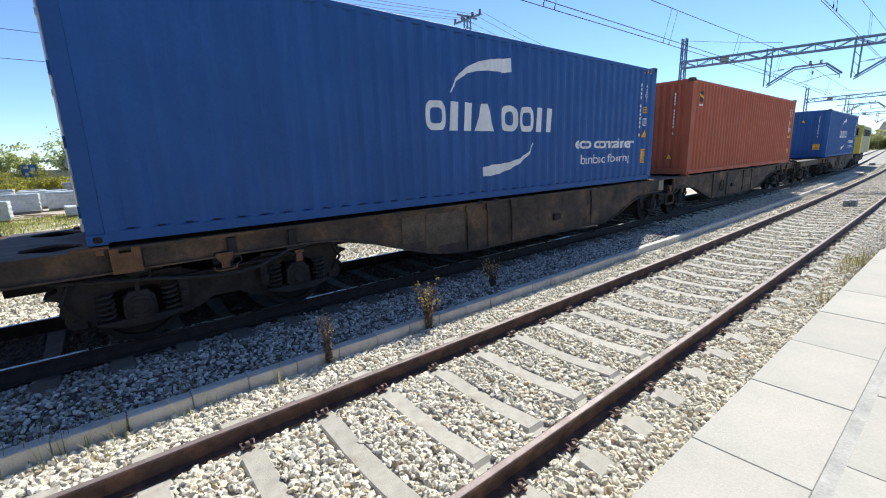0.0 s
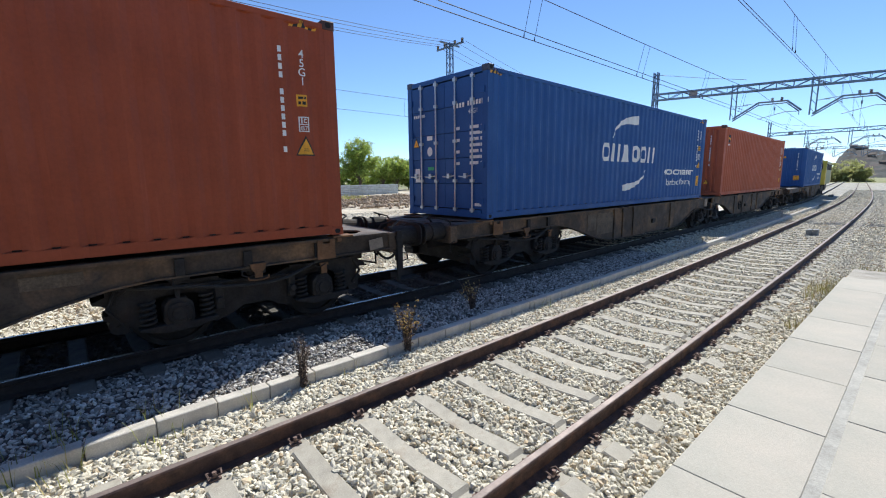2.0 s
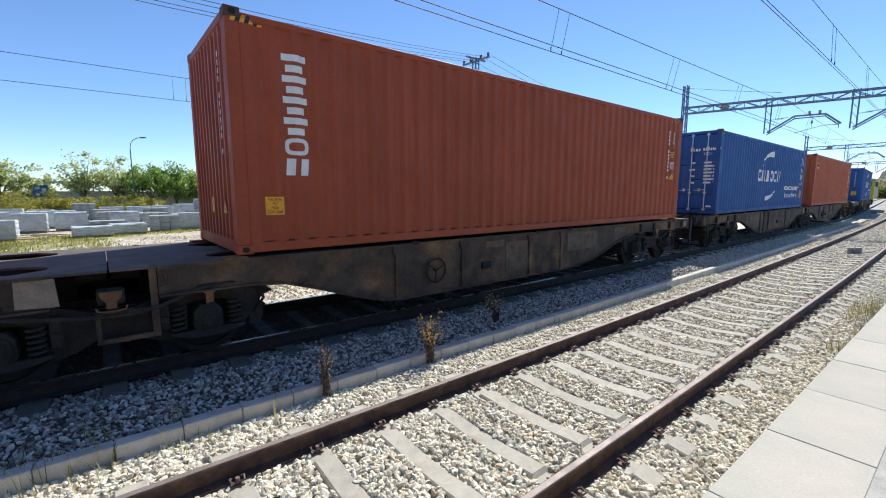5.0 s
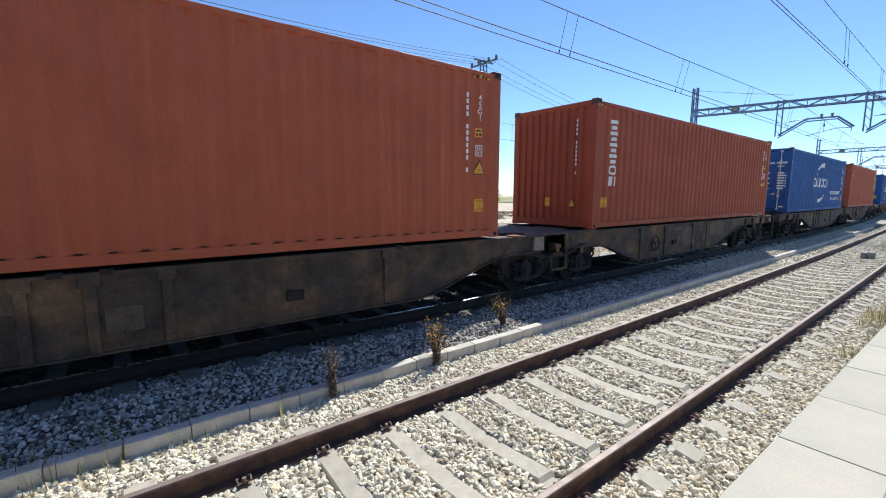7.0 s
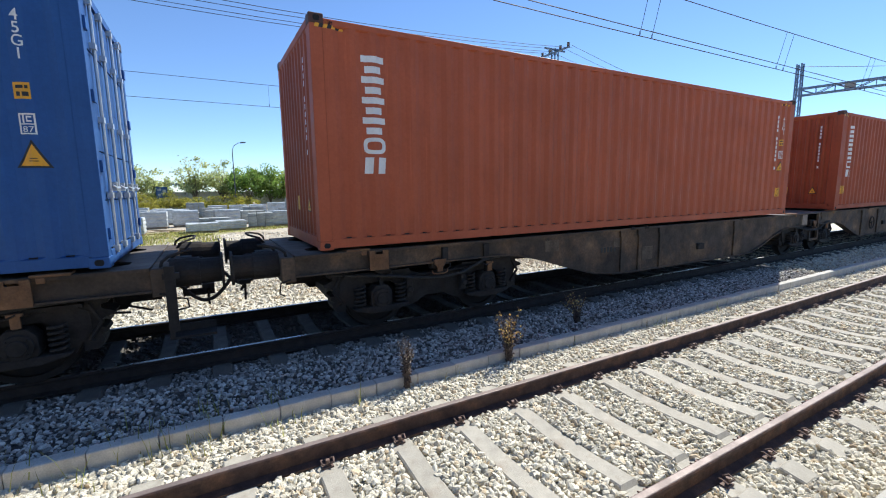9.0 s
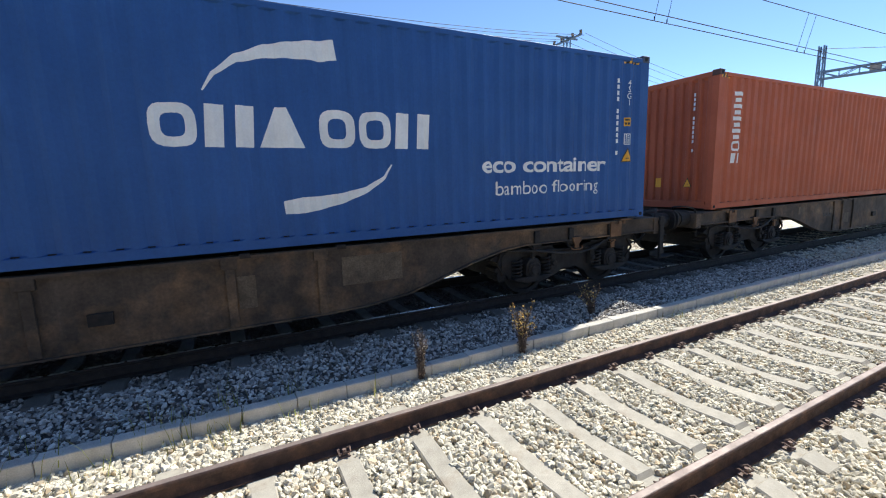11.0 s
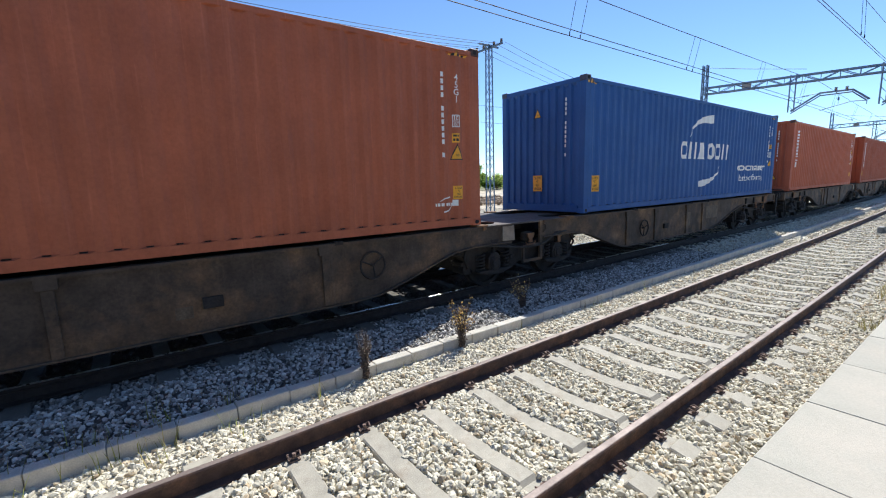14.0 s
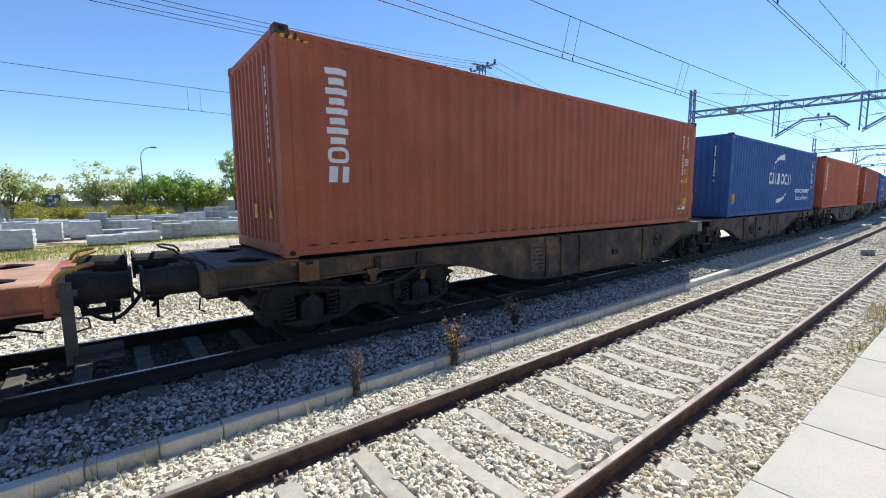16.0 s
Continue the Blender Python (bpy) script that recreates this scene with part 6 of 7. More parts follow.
def weed(x, y, z, h, spread, seed, flowers):
    rng = random.Random(seed)
    root = empty("weed", pose(x, y, z))
    tagged(root, "tall dry weed with withered yellow flowers beside the kerb" if flowers else "tall dry brown weed beside the kerb", "weed", "weeds by the kerb")
    bs, bf = bmesh.new(), bmesh.new()

    def tuft(to, p, size):
        n = Vector((rng.uniform(-1, 1), rng.uniform(-1, 1), rng.uniform(-0.2, 1))).normalized()
        u = n.orthogonal().normalized() * size
        w = n.cross(u).normalized() * size
        vs = [to.verts.new(p + k) for k in (u, w, -u, -w)]
        top_v, bot_v = to.verts.new(p + n * size * 0.7), to.verts.new(p - n * size * 0.7)
        for k in range(4):
            to.faces.new((vs[k], vs[(k + 1) % 4], top_v)), to.faces.new((vs[(k + 1) % 4], vs[k], bot_v))

    for i in range(18):
        a, out = rng.uniform(0, 6.28), spread * rng.random() ** 0.7
        top = Vector((out * math.cos(a), out * math.sin(a), h * rng.uniform(0.55, 1.0)))
        mid = Vector((top.x * 0.3, top.y * 0.3, top.z * 0.5)) + Vector((rng.uniform(-0.02, 0.02), rng.uniform(-0.02, 0.02), 0))
        path_tube(bs, [(0.03 * math.cos(a), 0.03 * math.sin(a), 0), mid, top], 0.0032, 4)
        for j in range(26):
            f = rng.uniform(0.08, 1.0)
            p = mid.lerp(top, f * 2 - 1) if f > 0.5 else mid * (f * 2)
            q = p + Vector((rng.uniform(-0.035, 0.035), rng.uniform(-0.035, 0.035), rng.uniform(0.0, 0.05)))
            tube(bs, p, q, 0.0016, 3)
            if f < 0.45:
                tuft(bs, q, rng.uniform(0.008, 0.017))
            elif j % 2 == 0:
                tuft(bf, q, rng.uniform(0.008, 0.018) if flowers else rng.uniform(0.005, 0.012))
            else:
                tuft(bs, q, rng.uniform(0.005, 0.011))
    tagged(part("stalk", bs, M["dry_stem"], root), kind="stuff")
    tagged(part("blossom" if flowers else "seed_head", bf, M["flower" if flowers else "seed_head"], root), kind="stuff")


weed(2.05, 4.29, -0.19, 0.63, 0.10, 1, False)
weed(3.48, 4.28, -0.19, 0.72, 0.24, 2, True)
weed(5.30, 4.82, -0.13, 0.56, 0.34, 3, True)
blades("grass", [(-0.9, 4.25, -0.18, 0.35, 1), (-0.25, 4.28, -0.18, 0.22, 1.6), (0.05, 4.22, -0.18, 0.2, 1), (0.75, 4.22, -0.18, 0.22, 0.8), (1.5, 4.26, -0.18, 0.1, 0.4),
                 (6.4, 4.28, -0.18, 0.25, 0.7), (8.0, 4.3, -0.18, 0.2, 0.3), (0.15, 4.62, -0.12, 0.3, 1.2), (-0.6, 4.6, -0.12, 0.4, 1.3), (0.75, 4.6, -0.12, 0.2, 0.8), (-1.6, 4.5, -0.12, 0.5, 1.2), (2.6, 4.25, -0.18, 0.1, 0.3), (4.6, 4.26, -0.18, 0.12, 0.4)], M["grass"], "thin green grass tufts along the kerb", 0.26, 17, 0.8, 0.004)
blades("grass", [(11.2, 0.85, -0.2, 0.40, 2.0), (12.0, 0.7, -0.2, 0.4, 1.2), (10.4, 0.95, -0.2, 0.25, 0.7), (8.2, 1.0, -0.2, 0.12, 0.3), (9.3, 0.9, -0.2, 0.12, 0.3), (14.0, 0.3, -0.2, 0.5, 1.0)],
       M["grass_dry"], "dry yellow-green grass tuft beside the platform's end", 0.24, 110, 1.0, 0.005)
rng = random.Random(8)


def yard_z(x, y):
    """Height of the yard's ground, between the corners of its five-metre squares."""
    xa, ya = 5 * math.floor(x / 5), 5 * math.floor(y / 5)
    c = [-0.27 + 0.05 * noise.noise(((xa + i) * 0.11, (ya + j) * 0.11, 0)) for i in (0, 5) for j in (0, 5)]
    f, g = (x - xa) / 5, (y - ya) / 5
    return (c[0] * (1 - g) + c[1] * g) * (1 - f) + (c[2] * (1 - g) + c[3] * g) * f


# ragged strip of turf before the stacks
bm = bmesh.new()
cols = []
for i, x in enumerate(steps(-24, 12, 0.75)):
    y0 = (22.0 if x < -2 else 22.0 + 6.6 * min(1, (x + 2) / 5)) + 1.2 * noise.noise((x * 0.45, 1, 0)) + 0.5 * noise.noise((x * 1.7, 4, 0))
    y1 = 31.5 + 0.8 * noise.noise((x * 0.5, 9, 0))
    cols.append([bm.verts.new((x, y0 + (y1 - y0) * j / 12, yard_z(x, y0 + (y1 - y0) * j / 12) + (0.02 if 0 < j < 12 else -0.06))) for j in range(13)])
for a, b in zip(cols[:-1], cols[1:]):
    for j in range(12):
        bm.faces.new((a[j], b[j], b[j + 1], a[j + 1]))
tagged(part("turf", bm, M["turf"], smooth=True), "patchy yellow-green turf in front of the stacked blocks", "turf", kind="structure")
blades("grass", [(x, y, yard_z(x, y), rng.uniform(0.4, 1.2), rng.uniform(0.4, 1)) for x, y in [(rng.uniform(-20, 0.5), rng.uniform(22.6, 29.5)) for _ in range(170)] + [(rng.uniform(0, 11), rng.uniform(28.2, 30.5)) for _ in range(40)]], M["grass"],
       "patchy grass in front of the stacked blocks", 0.15, 90, 0.8, 0.018)
blades("grass", [(rng.uniform(-30, 30), rng.uniform(44, 66), -0.28, rng.uniform(1.0, 2.5), 1) for _ in range(150)], M["grass"],
       "rough grass along the yard's boundary", 0.55, 60, 0.7, 0.05)

# ---- the yard: stacked blocks ----
BLOCKS = {}


def block_stack(x, y, w, d, h, wrapped, turn, seed):
    rng = random.Random(seed)
    root = empty("block_stack", pose(x, y, -0.26, 0, 0, turn))
    tagged(root, "stack of concrete blocks in white shrink wrap on a pallet" if wrapped else "bare stack of grey concrete blocks on a pallet", "block stack", "block stacks in the yard")
    bm = bmesh.new()
    for k in (-1, 0, 1):
        box(bm, -w / 2, w / 2, k * d * 0.42 - 0.05, k * d * 0.42 + 0.05, 0.0, 0.09)
    for i in range(5):
        xa = -w / 2 + (w - 0.1) * i / 4
        box(bm, xa, xa + 0.1, -d / 2, d / 2, 0.09, 0.115)
    part("pallet", bm, M["wood"], root)
    layers = max(1, round(h / 0.19))
    if wrapped:
        bm = bmesh.new()
        box(bm, -w / 2, w / 2, -d / 2, d / 2, 0.118, 0.118 + h)
        part("block_core", bm, M["block"], root)
    else:
        n, hh = 3, h / layers - 0.014
        key = (round(w, 3), round(d, 3), round(hh, 3))
        if key not in BLOCKS:
            bm = bmesh.new()
            box(bm, -w / n / 2 + 0.009, w / n / 2 - 0.009, -d / 2, d / 2, 0, hh)
            BLOCKS[key] = mesh_of("block", bm, M["block"], bevel=0.006)
        for k in range(layers):
            for i in range(n):
                ob = new("block", BLOCKS[key])
                ob.parent = root
                ob.matrix_local = pose(-w / 2 + w * (i + 0.5) / n, rng.uniform(-0.03, 0.03), 0.118 + h * k / layers, 0, 0, rng.uniform(-1, 1))
    if wrapped:
        bm = bmesh.new()
        n = 7
        ring = []
        for k in range(9):
            z = 0.13 + (h + 0.02) * k / 8
            r = []
            for i in range(4 * n):
                s, f = divmod(i, n)
                f = f / n
                px, py = [(-1 + 2 * f, -1), (1, -1 + 2 * f), (1 - 2 * f, 1), (-1, 1 - 2 * f)][s]
                j = (0.034 if k % 2 else 0.010) + rng.uniform(-0.010, 0.016)
                r.append(bm.verts.new((px * (w / 2 + j), py * (d / 2 + j), z + rng.uniform(-0.02, 0.02))))
            ring.append(r)
        for a, b in zip(ring[:-1], ring[1:]):
            for i in range(4 * n):
                bm.faces.new((a[i], a[(i + 1) % (4 * n)], b[(i + 1) % (4 * n)], b[i]))
        c = bm.verts.new((0, 0, 0.17 + h))
        for i in range(4 * n):
            bm.faces.new((ring[-1][i], ring[-1][(i + 1) % (4 * n)], c))
        part("wrap", bm, M["wrap"], root, "creased white plastic wrap")


STACKS = [(-6.9, 28.0, 1.5, 1.0, 0.85), (-5.0, 28.6, 1.5, 1.0, 0.95), (-3.3, 28.9, 1.4, 1.0, 0.85), (0.2, 28.8, 1.6, 1.1, 0.42), (1.75, 29.6, 1.6, 1.1, 0.45), (0.9, 31.5, 1.7, 1.0, 0.6),
          (3.6, 30.6, 1.5, 1.0, 0.85), (5.2, 31.2, 1.5, 1.0, 0.88), (6.8, 31.6, 1.5, 1.0, 0.8), (8.3, 33.6, 1.5, 1.0, 0.9), (9.8, 33.4, 1.4, 1.0, 0.95), (11.3, 33.0, 1.1, 1.0, 0.95)]
for row, (y, x0, x1) in enumerate(((34.5, -12, 9), (37.5, -14, 9.5), (41.5, -12, 12), (46.0, -8, 15))):
    x = x0
    while x < x1:
        STACKS.append((x, y + random.uniform(-0.5, 0.5), 1.5, 1.0, random.choice((0.6, 0.85, 0.9, 0.95, 1.0 + 0.1 * row))))
        x += random.choice((1.6, 1.65, 1.8, 2.6))
STACKS.append((6.7, 35.0, 1.5, 1.0, 1.75))
for i, (x, y, w, d, h) in enumerate(STACKS):
    block_stack(x, y, w, d, h, (i * 7) % 5 not in (0, 2), random.uniform(-6, 6), i)
for i in range(9):
    bm = bmesh.new()
    L = random.uniform(0.9, 1.8)
    box(bm, -L / 2, L / 2, -0.06, 0.06, 0, 0.03)
    ob = part("wooden_board", bm, M["wood"])
    ob.matrix_world = pose(-1.9 + random.uniform(-1.1, 0.9), 30.0 + random.uniform(-0.9, 0.9), -0.25 + 0.05 * (i % 4), random.uniform(-6, 6), random.uniform(-5, 5), random.uniform(0, 180))
    tagged(ob, "loose weathered board lying among the block stacks", "board", "loose boards")

# blue notice board before the boundary wall
notice = tagged(empty("notice_board", pose(-3.85, 64.6, -0.3, 0, 0, 4)), "faded blue notice board on two posts by the wall", "sign")
for x in (-0.5, 0.5):
    bm = bmesh.new()
    box(bm, x - 0.05, x + 0.05, 0.0, 0.08, 0.0, 3.1)
    part("post", bm, M["steel_grey"], notice)
bm = bmesh.new()
box(bm, -0.62, 0.62, -0.04, 0.0, 1.75, 3.15)
part("panel", bm, M["sign_blue"], notice, bevel=0.01)
for x, z, w, h in ((-0.45, 2.7, 0.4, 0.25), (0.1, 2.4, 0.35, 0.4), (-0.4, 2.0, 0.3, 0.3)):
    bm = bmesh.new()
    box(bm, x, x + w, -0.047, -0.04, z, z + h)
    part("notice_bar", bm, M["wrap"], notice)

# light panels stacked far off beside the mixer
for i in range(6):
    bm = bmesh.new()
    for k in range(6):
        box(bm, -1.4, 1.4, -0.6, 0.6, 0.05 + k * 0.27, 0.28 + k * 0.27)
    ob = part("panel_stack", bm, M["wrap"])
    ob.matrix_world = pose(29.5 + i * 3.0, 57 + i, -0.3, 0, 0, 6)
    tagged(ob, "pale green-white wrapped panel stack in the yard", "panel stack", "panel stacks")


def mixer():
    root = empty("concrete_mixer", pose(22.6, 50.5, -0.28, 0, 0, 8))
    tagged(root, "faded red self-loading concrete mixer parked in the yard", "mixer")
    bm = bmesh.new()
    box(bm, -2.2, 0.4, -0.8, 0.8, 0.55, 1.0)
    box(bm, -2.0, -0.5, -0.75, 0.75, 1.0, 1.75)
    part("chassis", bm, M["mixer"], root, bevel=0.08)
    bm = bmesh.new()
    prof = [(-0.2, 0.35), (0.2, 0.85), (1.1, 1.0), (1.9, 0.8), (2.6, 0.42)]
    n = 20
    rows = [[bm.verts.new((x * 0.93, r * math.cos(2 * math.pi * i / n), 1.55 + x * 0.36 + r * math.sin(2 * math.pi * i / n))) for i in range(n)] for x, r in prof]
    for a, b in zip(rows[:-1], rows[1:]):
        for i in range(n):
            bm.faces.new((a[i], a[(i + 1) % n], b[(i + 1) % n], b[i]))
    bm.faces.new(rows[0]), bm.faces.new(rows[-1][::-1])
    part("drum", bm, M["drum"], root, "dusty cream mixing drum", smooth=True)
    bm = bmesh.new()
    box(bm, 0.4, 3.6, -0.6, 0.6, 0.45, 0.75)
    box(bm, 2.9, 4.6, -0.7, 0.7, 0.2, 0.5)
    part("chute", bm, M["mixer"], root, bevel=0.05)
    for x in (-0.9, 2.0):
        for y in (-0.95, 0.95):
            bm = bmesh.new()
            tube(bm, (x, y - 0.15, 0.55), (x, y + 0.15, 0.55), 0.55, 18)
            w = part("wheel", bm, M["rubber"], root)
            bm = bmesh.new()
            tube(bm, (x, y - 0.16, 0.55), (x, y + 0.16, 0.55), 0.27, 14)
            part("rim", bm, M["wrap"], w)
    bm = bmesh.new()
    path_tube(bm, [(-2.1, -0.5, 0.9), (-2.6, -0.5, 2.6), (-2.2, -0.5, 3.4), (-1.8, -0.5, 3.2)], 0.06, 6)
    path_tube(bm, [(-2.1, 0.5, 0.9), (-2.6, 0.5, 2.6), (-2.2, 0.5, 3.4)], 0.06, 6)
    part("loader_arm", bm, M["wrap"], root)


mixer()


def mound(name, x, y, rx, ry, h, material, label, n=420, seed=5):
    rng = np.random.default_rng(seed)
    ob = stone_field(name, n * 5, (x - rx, x + rx), lambda a: y - ry, lambda a: y + ry,
                     lambda i, j: -0.3 + h * max(0.0, 1 - ((i - x) / rx) ** 2 - ((j - y) / ry) ** 2), 0.55, material, None, seed, "ico")
    tagged(ob, label, "rubble", kind="stuff")


mound("rubble_heap", 17.5, 57, 6.0, 2.5, 1.7, M["rubble"], "heap of pale sandy rubble in the yard", 160, 5)
mound("rubble_heap", 5, 49, 3.0, 1.6, 0.9, M["rubble"], "low heap of rubble behind the block stacks", 60, 6)

ob = stone_field("earth_heap", 5200, (12.0, 42.0), lambda a: 30.0 + 2.0 * math.sin(a * 0.8), lambda a: 52.0, lambda i, j: -0.3 + 0.28 * max(0.0, math.sin(j * 1.1 + 0.6 * math.sin(i * 0.7))), 0.30, M["earth"], None, 15, "ico")
tagged(ob, "ridges of dug brown earth across the yard", "earth", kind="stuff")

# boundary wall and far fence
bm = bmesh.new()
for i in range(24):
    box(bm, -62 + i * 3.6, -62 + i * 3.6 + 3.55, 66.0, 66.25, -0.4, 2.15 + 0.04 * (i % 3))
    box(bm, -62 + i * 3.6 - 0.12, -62 + i * 3.6 + 0.12, 65.9, 66.35, -0.4, 2.35)
tagged(part("boundary_wall", bm, M["wall"]), "stained grey concrete panel wall behind the yard", "wall", kind="structure")
bm = bmesh.new()
box(bm, -70, 10, 74, 74.4, 3.2, 3.5)
for i in range(10):
    box(bm, -68 + i * 8, -67.6 + i * 8, 74, 74.4, -0.4, 3.3)
tagged(part("guard_rail", bm, M["steel_grey"]), "grey road barrier on posts behind the wall", "barrier", kind="structure")


# ---- trees ----
def tree(x, y, h, r, leafm, seed, trunk_h=0.35, leaves=2600, leaf=0.22, label="leafy green tree at the yard's edge", squash=1.0, z=-0.35, fill=14):
    rng = random.Random(seed)
    root = empty("tree", pose(x, y, z))
    tagged(root, label, "tree", "trees behind the yard")
    bt, bl = bmesh.new(), bmesh.new()
    th = h * trunk_h
    tube(bt, (0, 0, 0), (rng.uniform(-0.2, 0.2), rng.uniform(-0.2, 0.2), th), 0.022 * h + 0.04, 8, 0.014 * h + 0.02)
    tips = []
    for i in range(rng.randint(9, 12)):
        a = i * 2.4 + rng.uniform(-0.5, 0.5)
        f = rng.uniform(0.15, 1.0)
        end = Vector((r * f * math.cos(a), r * f * math.sin(a), th + (h - th) * rng.uniform(0.12, 0.98) * (1 - 0.35 * f)))
        st = Vector((0, 0, th * rng.uniform(0.5, 1.0)))
        mid = st.lerp(end, 0.5) + Vector((0, 0, 0.06 * h))
        tube(bt, st, mid, 0.010 * h, 6, 0.006 * h), tube(bt, mid, end, 0.006 * h, 5, 0.002 * h)
        tips += [end, mid.lerp(end, 0.55), mid.lerp(end, 0.2)]
        for _ in range(2):
            q = mid.lerp(end, rng.random()) + Vector((rng.uniform(-1, 1), rng.uniform(-1, 1), rng.uniform(-0.5, 0.8))) * r * 0.35
            tube(bt, mid.lerp(end, 0.4), q, 0.004 * h, 4, 0.0015 * h)
            tips.append(q)
    # outer shoots fill the crown unevenly
    for _ in range(fill):
        a, e = rng.uniform(0, 6.28), rng.uniform(-0.55, 1.0)
        k = math.sqrt(1 - e * e) * rng.uniform(0.55, 1.0)
        q = Vector((r * k * math.cos(a), r * k * math.sin(a), th + (h - th) * (0.45 + 0.47 * e * rng.uniform(0.8, 1.05))))
        tube(bt, Vector((0, 0, th * 0.9)).lerp(q, 0.45), q, 0.003 * h, 4, 0.0012 * h)
        tips.append(q)
    per = leaves // len(tips)
    for c in tips:
        cr = r * rng.uniform(0.12, 0.26)
        for _ in range(per):
            d = Vector((rng.gauss(0, 1), rng.gauss(0, 1), rng.gauss(0, 0.8) * squash)) * cr * 0.6
            p = c + d
            if p.z < h * 0.08:
                continue
            n = Vector((rng.gauss(0, 1), rng.gauss(0, 1), rng.gauss(0.5, 1))).normalized()
            s = leaf * rng.uniform(0.5, 1.2)
            u = n.orthogonal().normalized() * s
            w = n.cross(u).normalized() * s * 0.7
            bl.faces.new([bl.verts.new(p + k) for k in (u, u * 0.3 + w, -u, u * 0.3 - w)])
    part("trunk", bt, M["bark"], root)
    part("crown", bl, leafm, root)


TREES = [(-13.5, 64, 6.3, 3.4, "leaf_dark"), (-7.2, 65, 6.9, 2.4, "leaf_pale"), (-4.4, 66, 5.6, 2.0, "leaf_pale"), (-10.2, 66, 6.2, 2.2, "leaf_pale"), (-0.2, 64, 7.3, 2.6, "leaf_pale"), (2.9, 65, 7.4, 2.3, "leaf_pale"),
         (6.0, 63, 6.0, 2.8, "leaf_dark"), (8.8, 64, 6.0, 2.6, "leaf_dark"), (12.0, 65, 5.4, 2.6, "leaf"), (15.3, 66, 9.9, 2.1, "leaf"), (18.6, 67, 5.4, 2.6, "leaf"), (25.2, 72, 9.6, 4.4, "leaf_dark"),
         (28.5, 74, 4.6, 3.0, "leaf_dark"), (32.5, 75, 4.8, 3.2, "leaf_dark"), (38, 78, 5.5, 3.4, "leaf"), (46.6, 75, 11.0, 3.7, "leaf"), (53.5, 77, 7.4, 3.2, "leaf"), (-18, 66, 6.5, 3.0, "leaf"), (-23, 70, 6.0, 3.0, "leaf_pale"), (-29, 66, 7.0, 3.5, "leaf"),
         (20.0, 72, 4.2, 2.6, "bush_yellow"), (58, 78, 7.8, 3.6, "leaf"), (65, 80, 7, 3.8, "leaf"), (72, 82, 7, 4.0, "leaf_dark")]
for i, (x, y, h, r, k) in enumerate(TREES):
    tree(x, y, h, r, M[k], 20 + i, 0.26, 3000 if k == "leaf_pale" else (11500 if r > 3.5 else 4600), 0.14 if k == "leaf_pale" else (0.20 if r > 3.5 else 0.15), {"leaf_pale": "thin-crowned tree with pale young leaves", "leaf_dark": "dense dark green tree behind the yard",
                                                      "leaf": "fresh green leafy tree behind the yard", "bush_yellow": "yellow-green bushy tree behind the yard"}[k], fill=40 if r > 3.5 else 14)
for i in range(9):
    x = -6 + i * 1.5
    tree(x, 60.5 + random.uniform(-1, 1), random.uniform(1.7, 2.6), 1.5, M["bush_yellow"], 80 + i, 0.12, 2200, 0.075, "low yellow-green bush in front of the wall")
for i in range(5):
    tree(17 + i * 2.0, 62 + random.uniform(-1, 1), random.uniform(1.8, 2.8), 1.6, M["leaf"], 95 + i, 0.12, 2200, 0.075, "low green bush behind the rubble")
for i in range(18):
    tree(27 + i * 3.4, 84 + random.uniform(-2, 2), random.uniform(4.0, 5.8), 2.8, M["leaf" if i % 3 else "leaf_dark"], 200 + i, 0.12, 1500, 0.27, "green tree in the belt behind the yard")
for i, (x, y, h, r) in enumerate(((224, 26.5, 6.6, 4.2), (228, 21.6, 8.6, 4.6), (232, 17.4, 9.2, 4.8), (226, 13.6, 7.2, 3.6), (245, 33.0, 7.5, 5.0))):
    tree(x, y, h + 1.2, r, M["leaf_olive"], 60 + i, 0.05, 7000, 0.26, "olive-green tree far along the line, its colour dulled for haze", z=-1.5)

# lamp posts
def lamp_post(x, y, h, turn=0):
    root = empty("street_lamp", pose(x, y, -0.3, 0, 0, turn))
    tagged(root, "slim dark street lamp with a curved arm", "street lamp", "street lamps")
    bm = bmesh.new()
    tube(bm, (0, 0, 0), (0, 0, h - 1.3), 0.075, 8, 0.05)
    path_tube(bm, [(0, 0, h - 1.3), (0.08, 0, h - 0.75), (0.35, 0, h - 0.32), (0.75, 0, h - 0.08), (1.1, 0, h)], 0.036, 6)
    part("pole", bm, M["post_dark"], root)
    bm = bmesh.new()
    prism(bm, [(1.0, h - 0.09), (1.5, h - 0.05), (1.62, h + 0.02), (1.45, h + 0.09), (1.0, h + 0.05)], -0.13, 0.13)
    part("lamp_head", bm, M["post_dark"], root)


lamp_post(4.2, 60, 8.5)
lamp_post(24.4, 61.5, 8.3, 180)

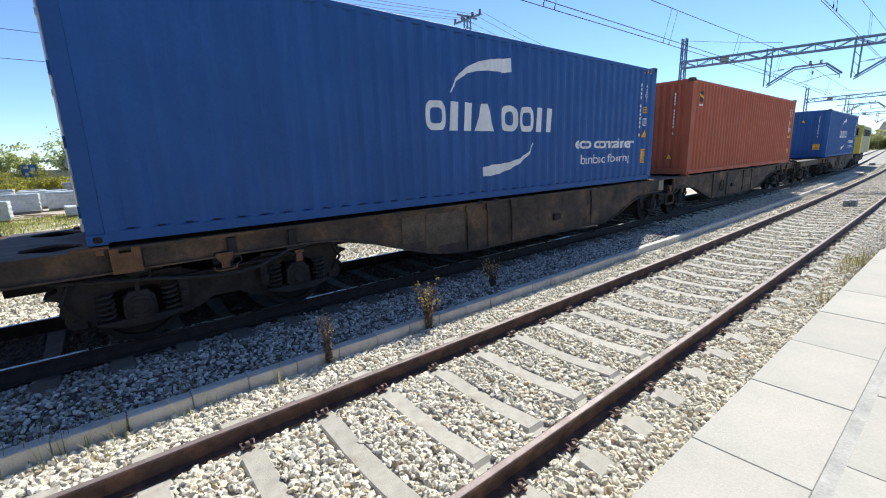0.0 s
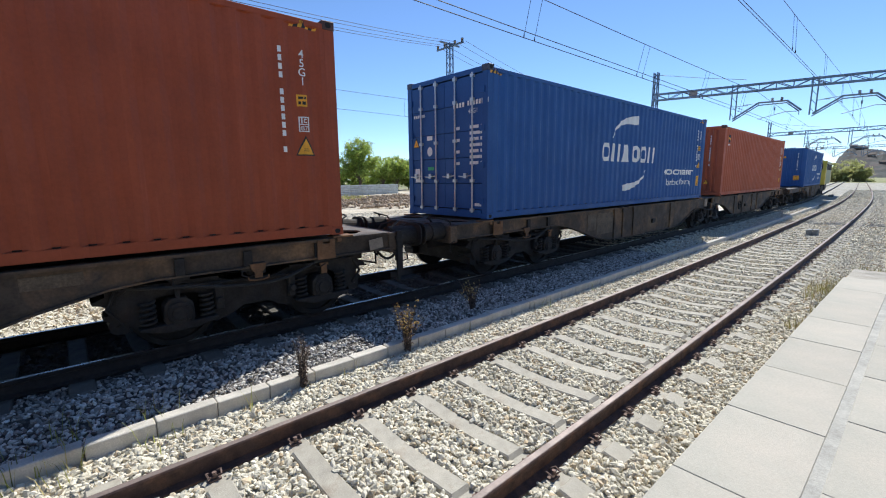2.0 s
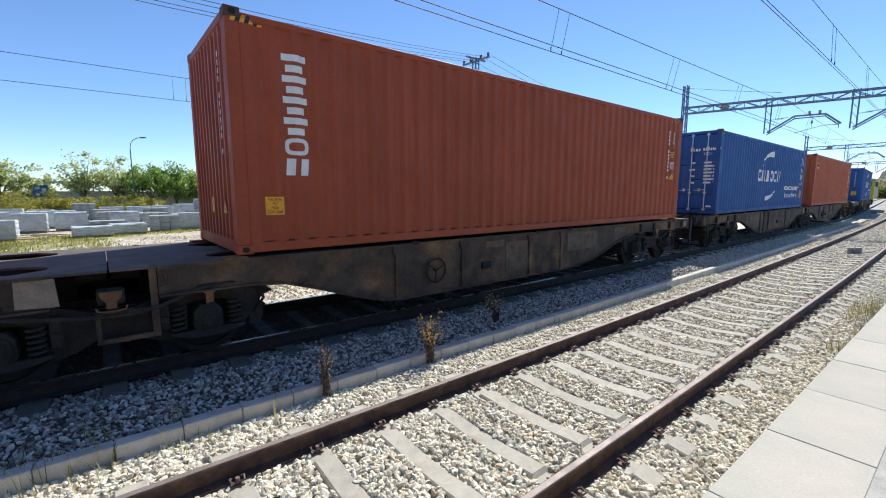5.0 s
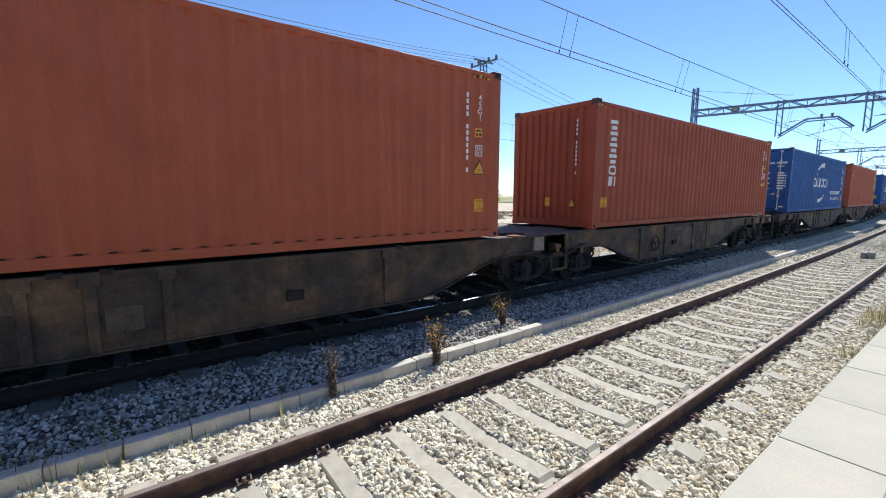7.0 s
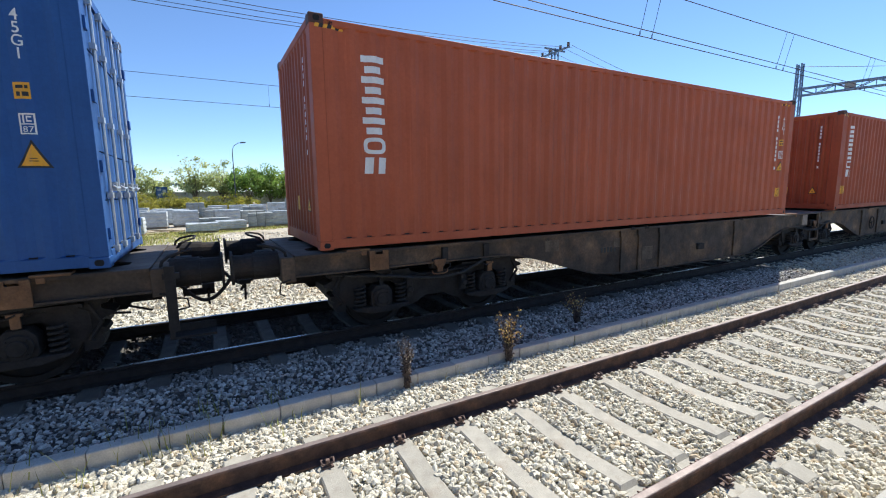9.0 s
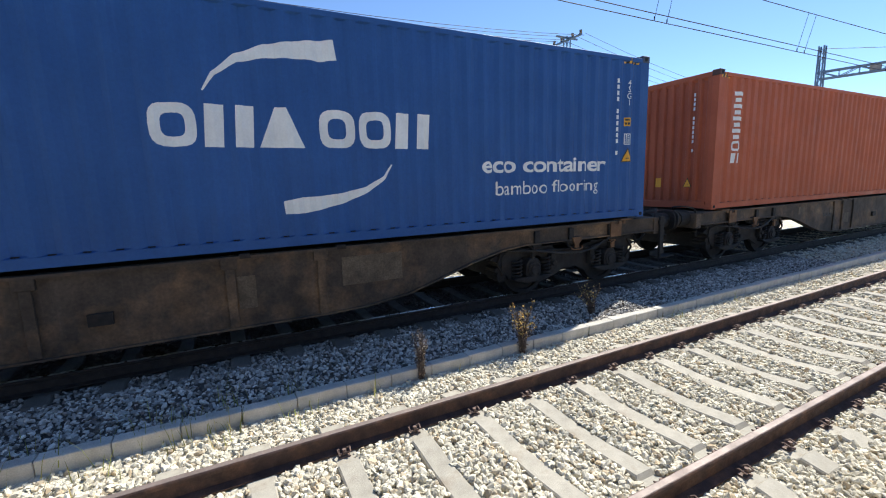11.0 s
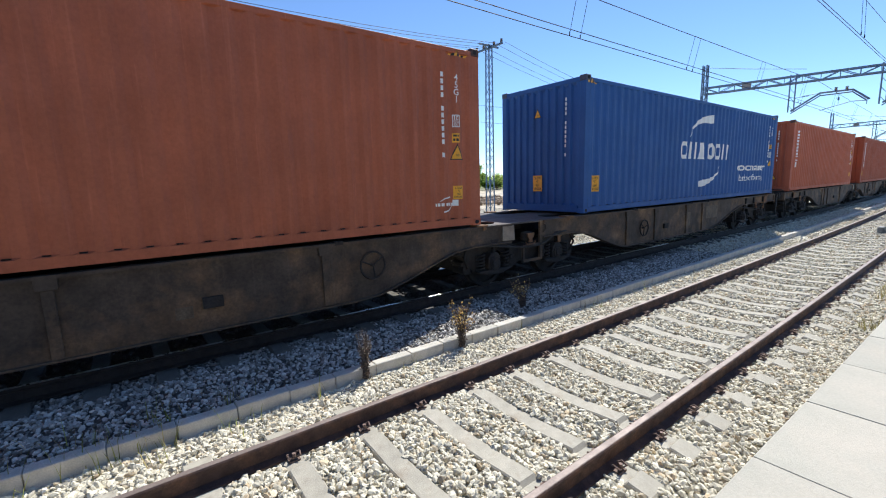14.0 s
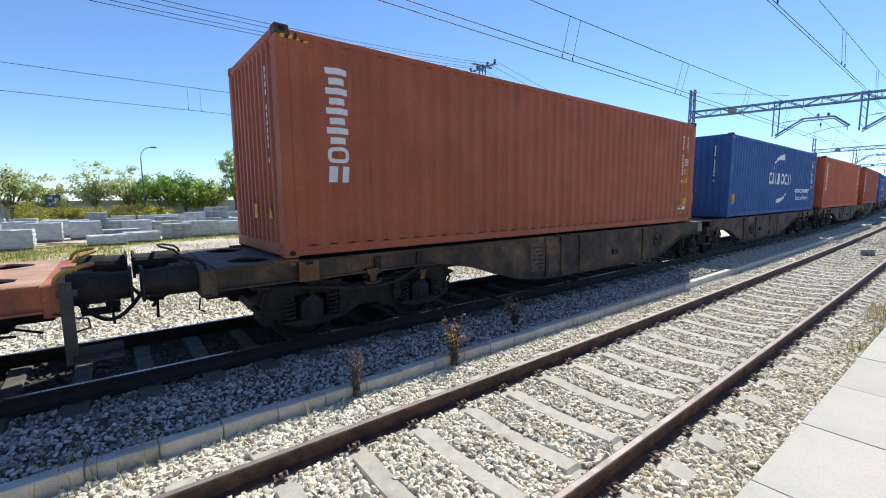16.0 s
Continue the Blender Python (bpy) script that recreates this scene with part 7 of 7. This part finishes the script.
# ---- far buildings and hill ----
def office(x, y, w, d, h, turn):
    root = empty("office_building", pose(x, y, -0.3, 0, 0, turn))
    tagged(root, "long grey office building beyond the trees", "building", "far buildings")
    bm = bmesh.new()
    box(bm, -w / 2, w / 2, -d / 2, d / 2, 0, h)
    part("wall", bm, M["building"], root)
    bm = bmesh.new()
    box(bm, -w / 2 - 0.3, w / 2 + 0.3, -d / 2 - 0.3, d / 2 + 0.3, h, h + 0.5)
    for i in range(4):
        box(bm, -w * 0.3 + i * 4.0, -w * 0.3 + i * 4.0 + 2.4, -2, 2, h + 0.5, h + 1.8)
    part("roof", bm, M["building"], root)
    bm = bmesh.new()
    for i in range(6):
        box(bm, -w * 0.45 + i * 1.3, -w * 0.45 + i * 1.3 + 0.8, -d / 2, -d / 2 + 0.2, h + 0.6, h + 1.9)
    part("sign_bars", bm, M["pane"], root)
    for s in range(3):
        for i in range(7):
            bm = bmesh.new()
            xa = -w / 2 + 1.0 + i * (w - 1.5) / 7
            box(bm, xa, xa + (w - 1.5) / 7 - 0.7, -d / 2 - 0.05, -d / 2 + 0.2, h - 2.4 - s * 3.6, h - 1.0 - s * 3.6)
            part("window", bm, M["office_glass"], root)


office(83, 182, 22, 12, 13.6, 6)
office(300, 62, 30, 20, 16, 60)
office(330, -30, 26, 18, 18, 70)

bm = bmesh.new()
NX, NY = 16, 170


def hill_z(f, g2):
    """Height of the flat-topped hill; f runs away from the line's end, g2 along the crest."""
    rise = min(1.0, max(0.0, g2 - 0.068) * 48) * min(1.0, f * 3)
    crags = 0.16 * noise.noise((g2 * 9, f * 2, 0)) + 0.10 * noise.noise((g2 * 45, f * 8, 3)) + 0.06 * noise.noise((g2 * 120, f * 20, 7))
    return max(46 * rise * (0.92 + crags) - 2, -1)


hv = {}
for i in range(NX):
    for j in range(NY):
        f, g2 = i / (NX - 1), j / (NY - 1)
        hv[i, j] = bm.verts.new((690 + 500 * f, 110 + 60 * f - 700 * g2, hill_z(f, g2)))
for i in range(NX - 1):
    for j in range(NY - 1):
        bm.faces.new((hv[i, j], hv[i + 1, j], hv[i + 1, j + 1], hv[i, j + 1]))
tagged(part("backdrop_hill", bm, M["hill"]), "hazy brown scrub-covered hill in the distance", "hill", kind="structure")


def hill_house(f, g2, w, h):
    """Small weathered house on the hill's slope or crest."""
    root = empty("hill_house", pose(690 + 500 * f, 110 + 60 * f - 700 * g2, hill_z(f, g2) - 1.5, 0, 0, 90 * g2))
    tagged(root, "small weathered brown-grey house high on the hill", "house", "houses on the hill")
    bm = bmesh.new()
    box(bm, -w / 2, w / 2, -w / 2, w / 2, 0, h)
    part("wall", bm, M["hill_stone"], root)
    bm = bmesh.new()
    prism(bm, [(-w / 2 - 0.4, h), (w / 2 + 0.4, h), (0, h + 1.8)], -w / 2 - 0.4, w / 2 + 0.4)
    part("roof", bm, M["hill_stone"], root)
    for k in range(3):
        bm = bmesh.new()
        box(bm, -w / 2 - 0.1, -w / 2 + 0.2, w * (-0.38 + 0.3 * k), w * (-0.22 + 0.3 * k), h * 0.5, h * 0.75)
        part("window", bm, M["pane"], root)


for f, g2, w, h in ((0.36, 0.096, 8, 5.0), (0.37, 0.104, 6, 6.0), (0.38, 0.112, 9, 4.5), (0.24, 0.118, 7, 4.0), (0.16, 0.130, 6, 4.0)):
    hill_house(f, g2, w, h)

# rough meadow on both sides of the line further on
for y0, y1, x0, x1 in ((24.0, 260.0, 95.0, 190.0), (-300.0, 260.0, 190.0, 660.0), (-300.0, -9.0, 60.0, 190.0), (86.0, 1500.0, -700.0, 95.0)):
    bm = bmesh.new()
    xs, ys = steps(x0, x1, 40), steps(y0, y1, 40)
    g = {(x, y): bm.verts.new((x, y + (CURVE * 60 * (x - 72) if abs(y) < 20 else 0), -0.22 + 0.15 * noise.noise((x * 0.03, y * 0.03, 1)))) for x in xs for y in ys}
    for xa, xb in zip(xs[:-1], xs[1:]):
        for ya, yb in zip(ys[:-1], ys[1:]):
            bm.faces.new((g[xa, ya], g[xb, ya], g[xb, yb], g[xa, yb]))
    tagged(part("meadow", bm, M["meadow"]), "rough yellow-green meadow beside the line", "meadow", kind="structure")
for i in range(16):
    tree(180 + 25 * (i % 8) + random.uniform(-8, 8), (40 + 14 * (i // 8) if i % 2 else -18 - 12 * (i // 8)) + random.uniform(-8, 8), random.uniform(3.5, 6.5), random.uniform(3, 5), M["leaf_dark" if i % 3 else "leaf"], 120 + i, 0.1, 1500, 0.30,
         "rounded scrub tree far along the line")

# small lineside box between the rails further on, low boxes beyond
for x, y, s in ((21.6, near_y(21.6) - 0.19, 1.0), (62, near_y(62) + 2.3, 1.2), (75, near_y(75) - 3.0, 1.2)):
    bm = bmesh.new()
    box(bm, -0.19 * s, 0.19 * s, -0.17 * s, -0.02 * s, 0, 0.27 * s)
    box(bm, -0.17 * s, 0.17 * s, -0.02 * s, 0.02 * s, 0, 0.19 * s)
    box(bm, -0.21 * s, 0.21 * s, 0.02 * s, 0.18 * s, 0, 0.25 * s)
    ob = part("track_box", bm, M["box_grey"], bevel=0.015)
    ob.matrix_world = pose(x, y, -0.2)
    tagged(ob, "small grey signalling box between the rails", "track box", "track boxes")

motions()
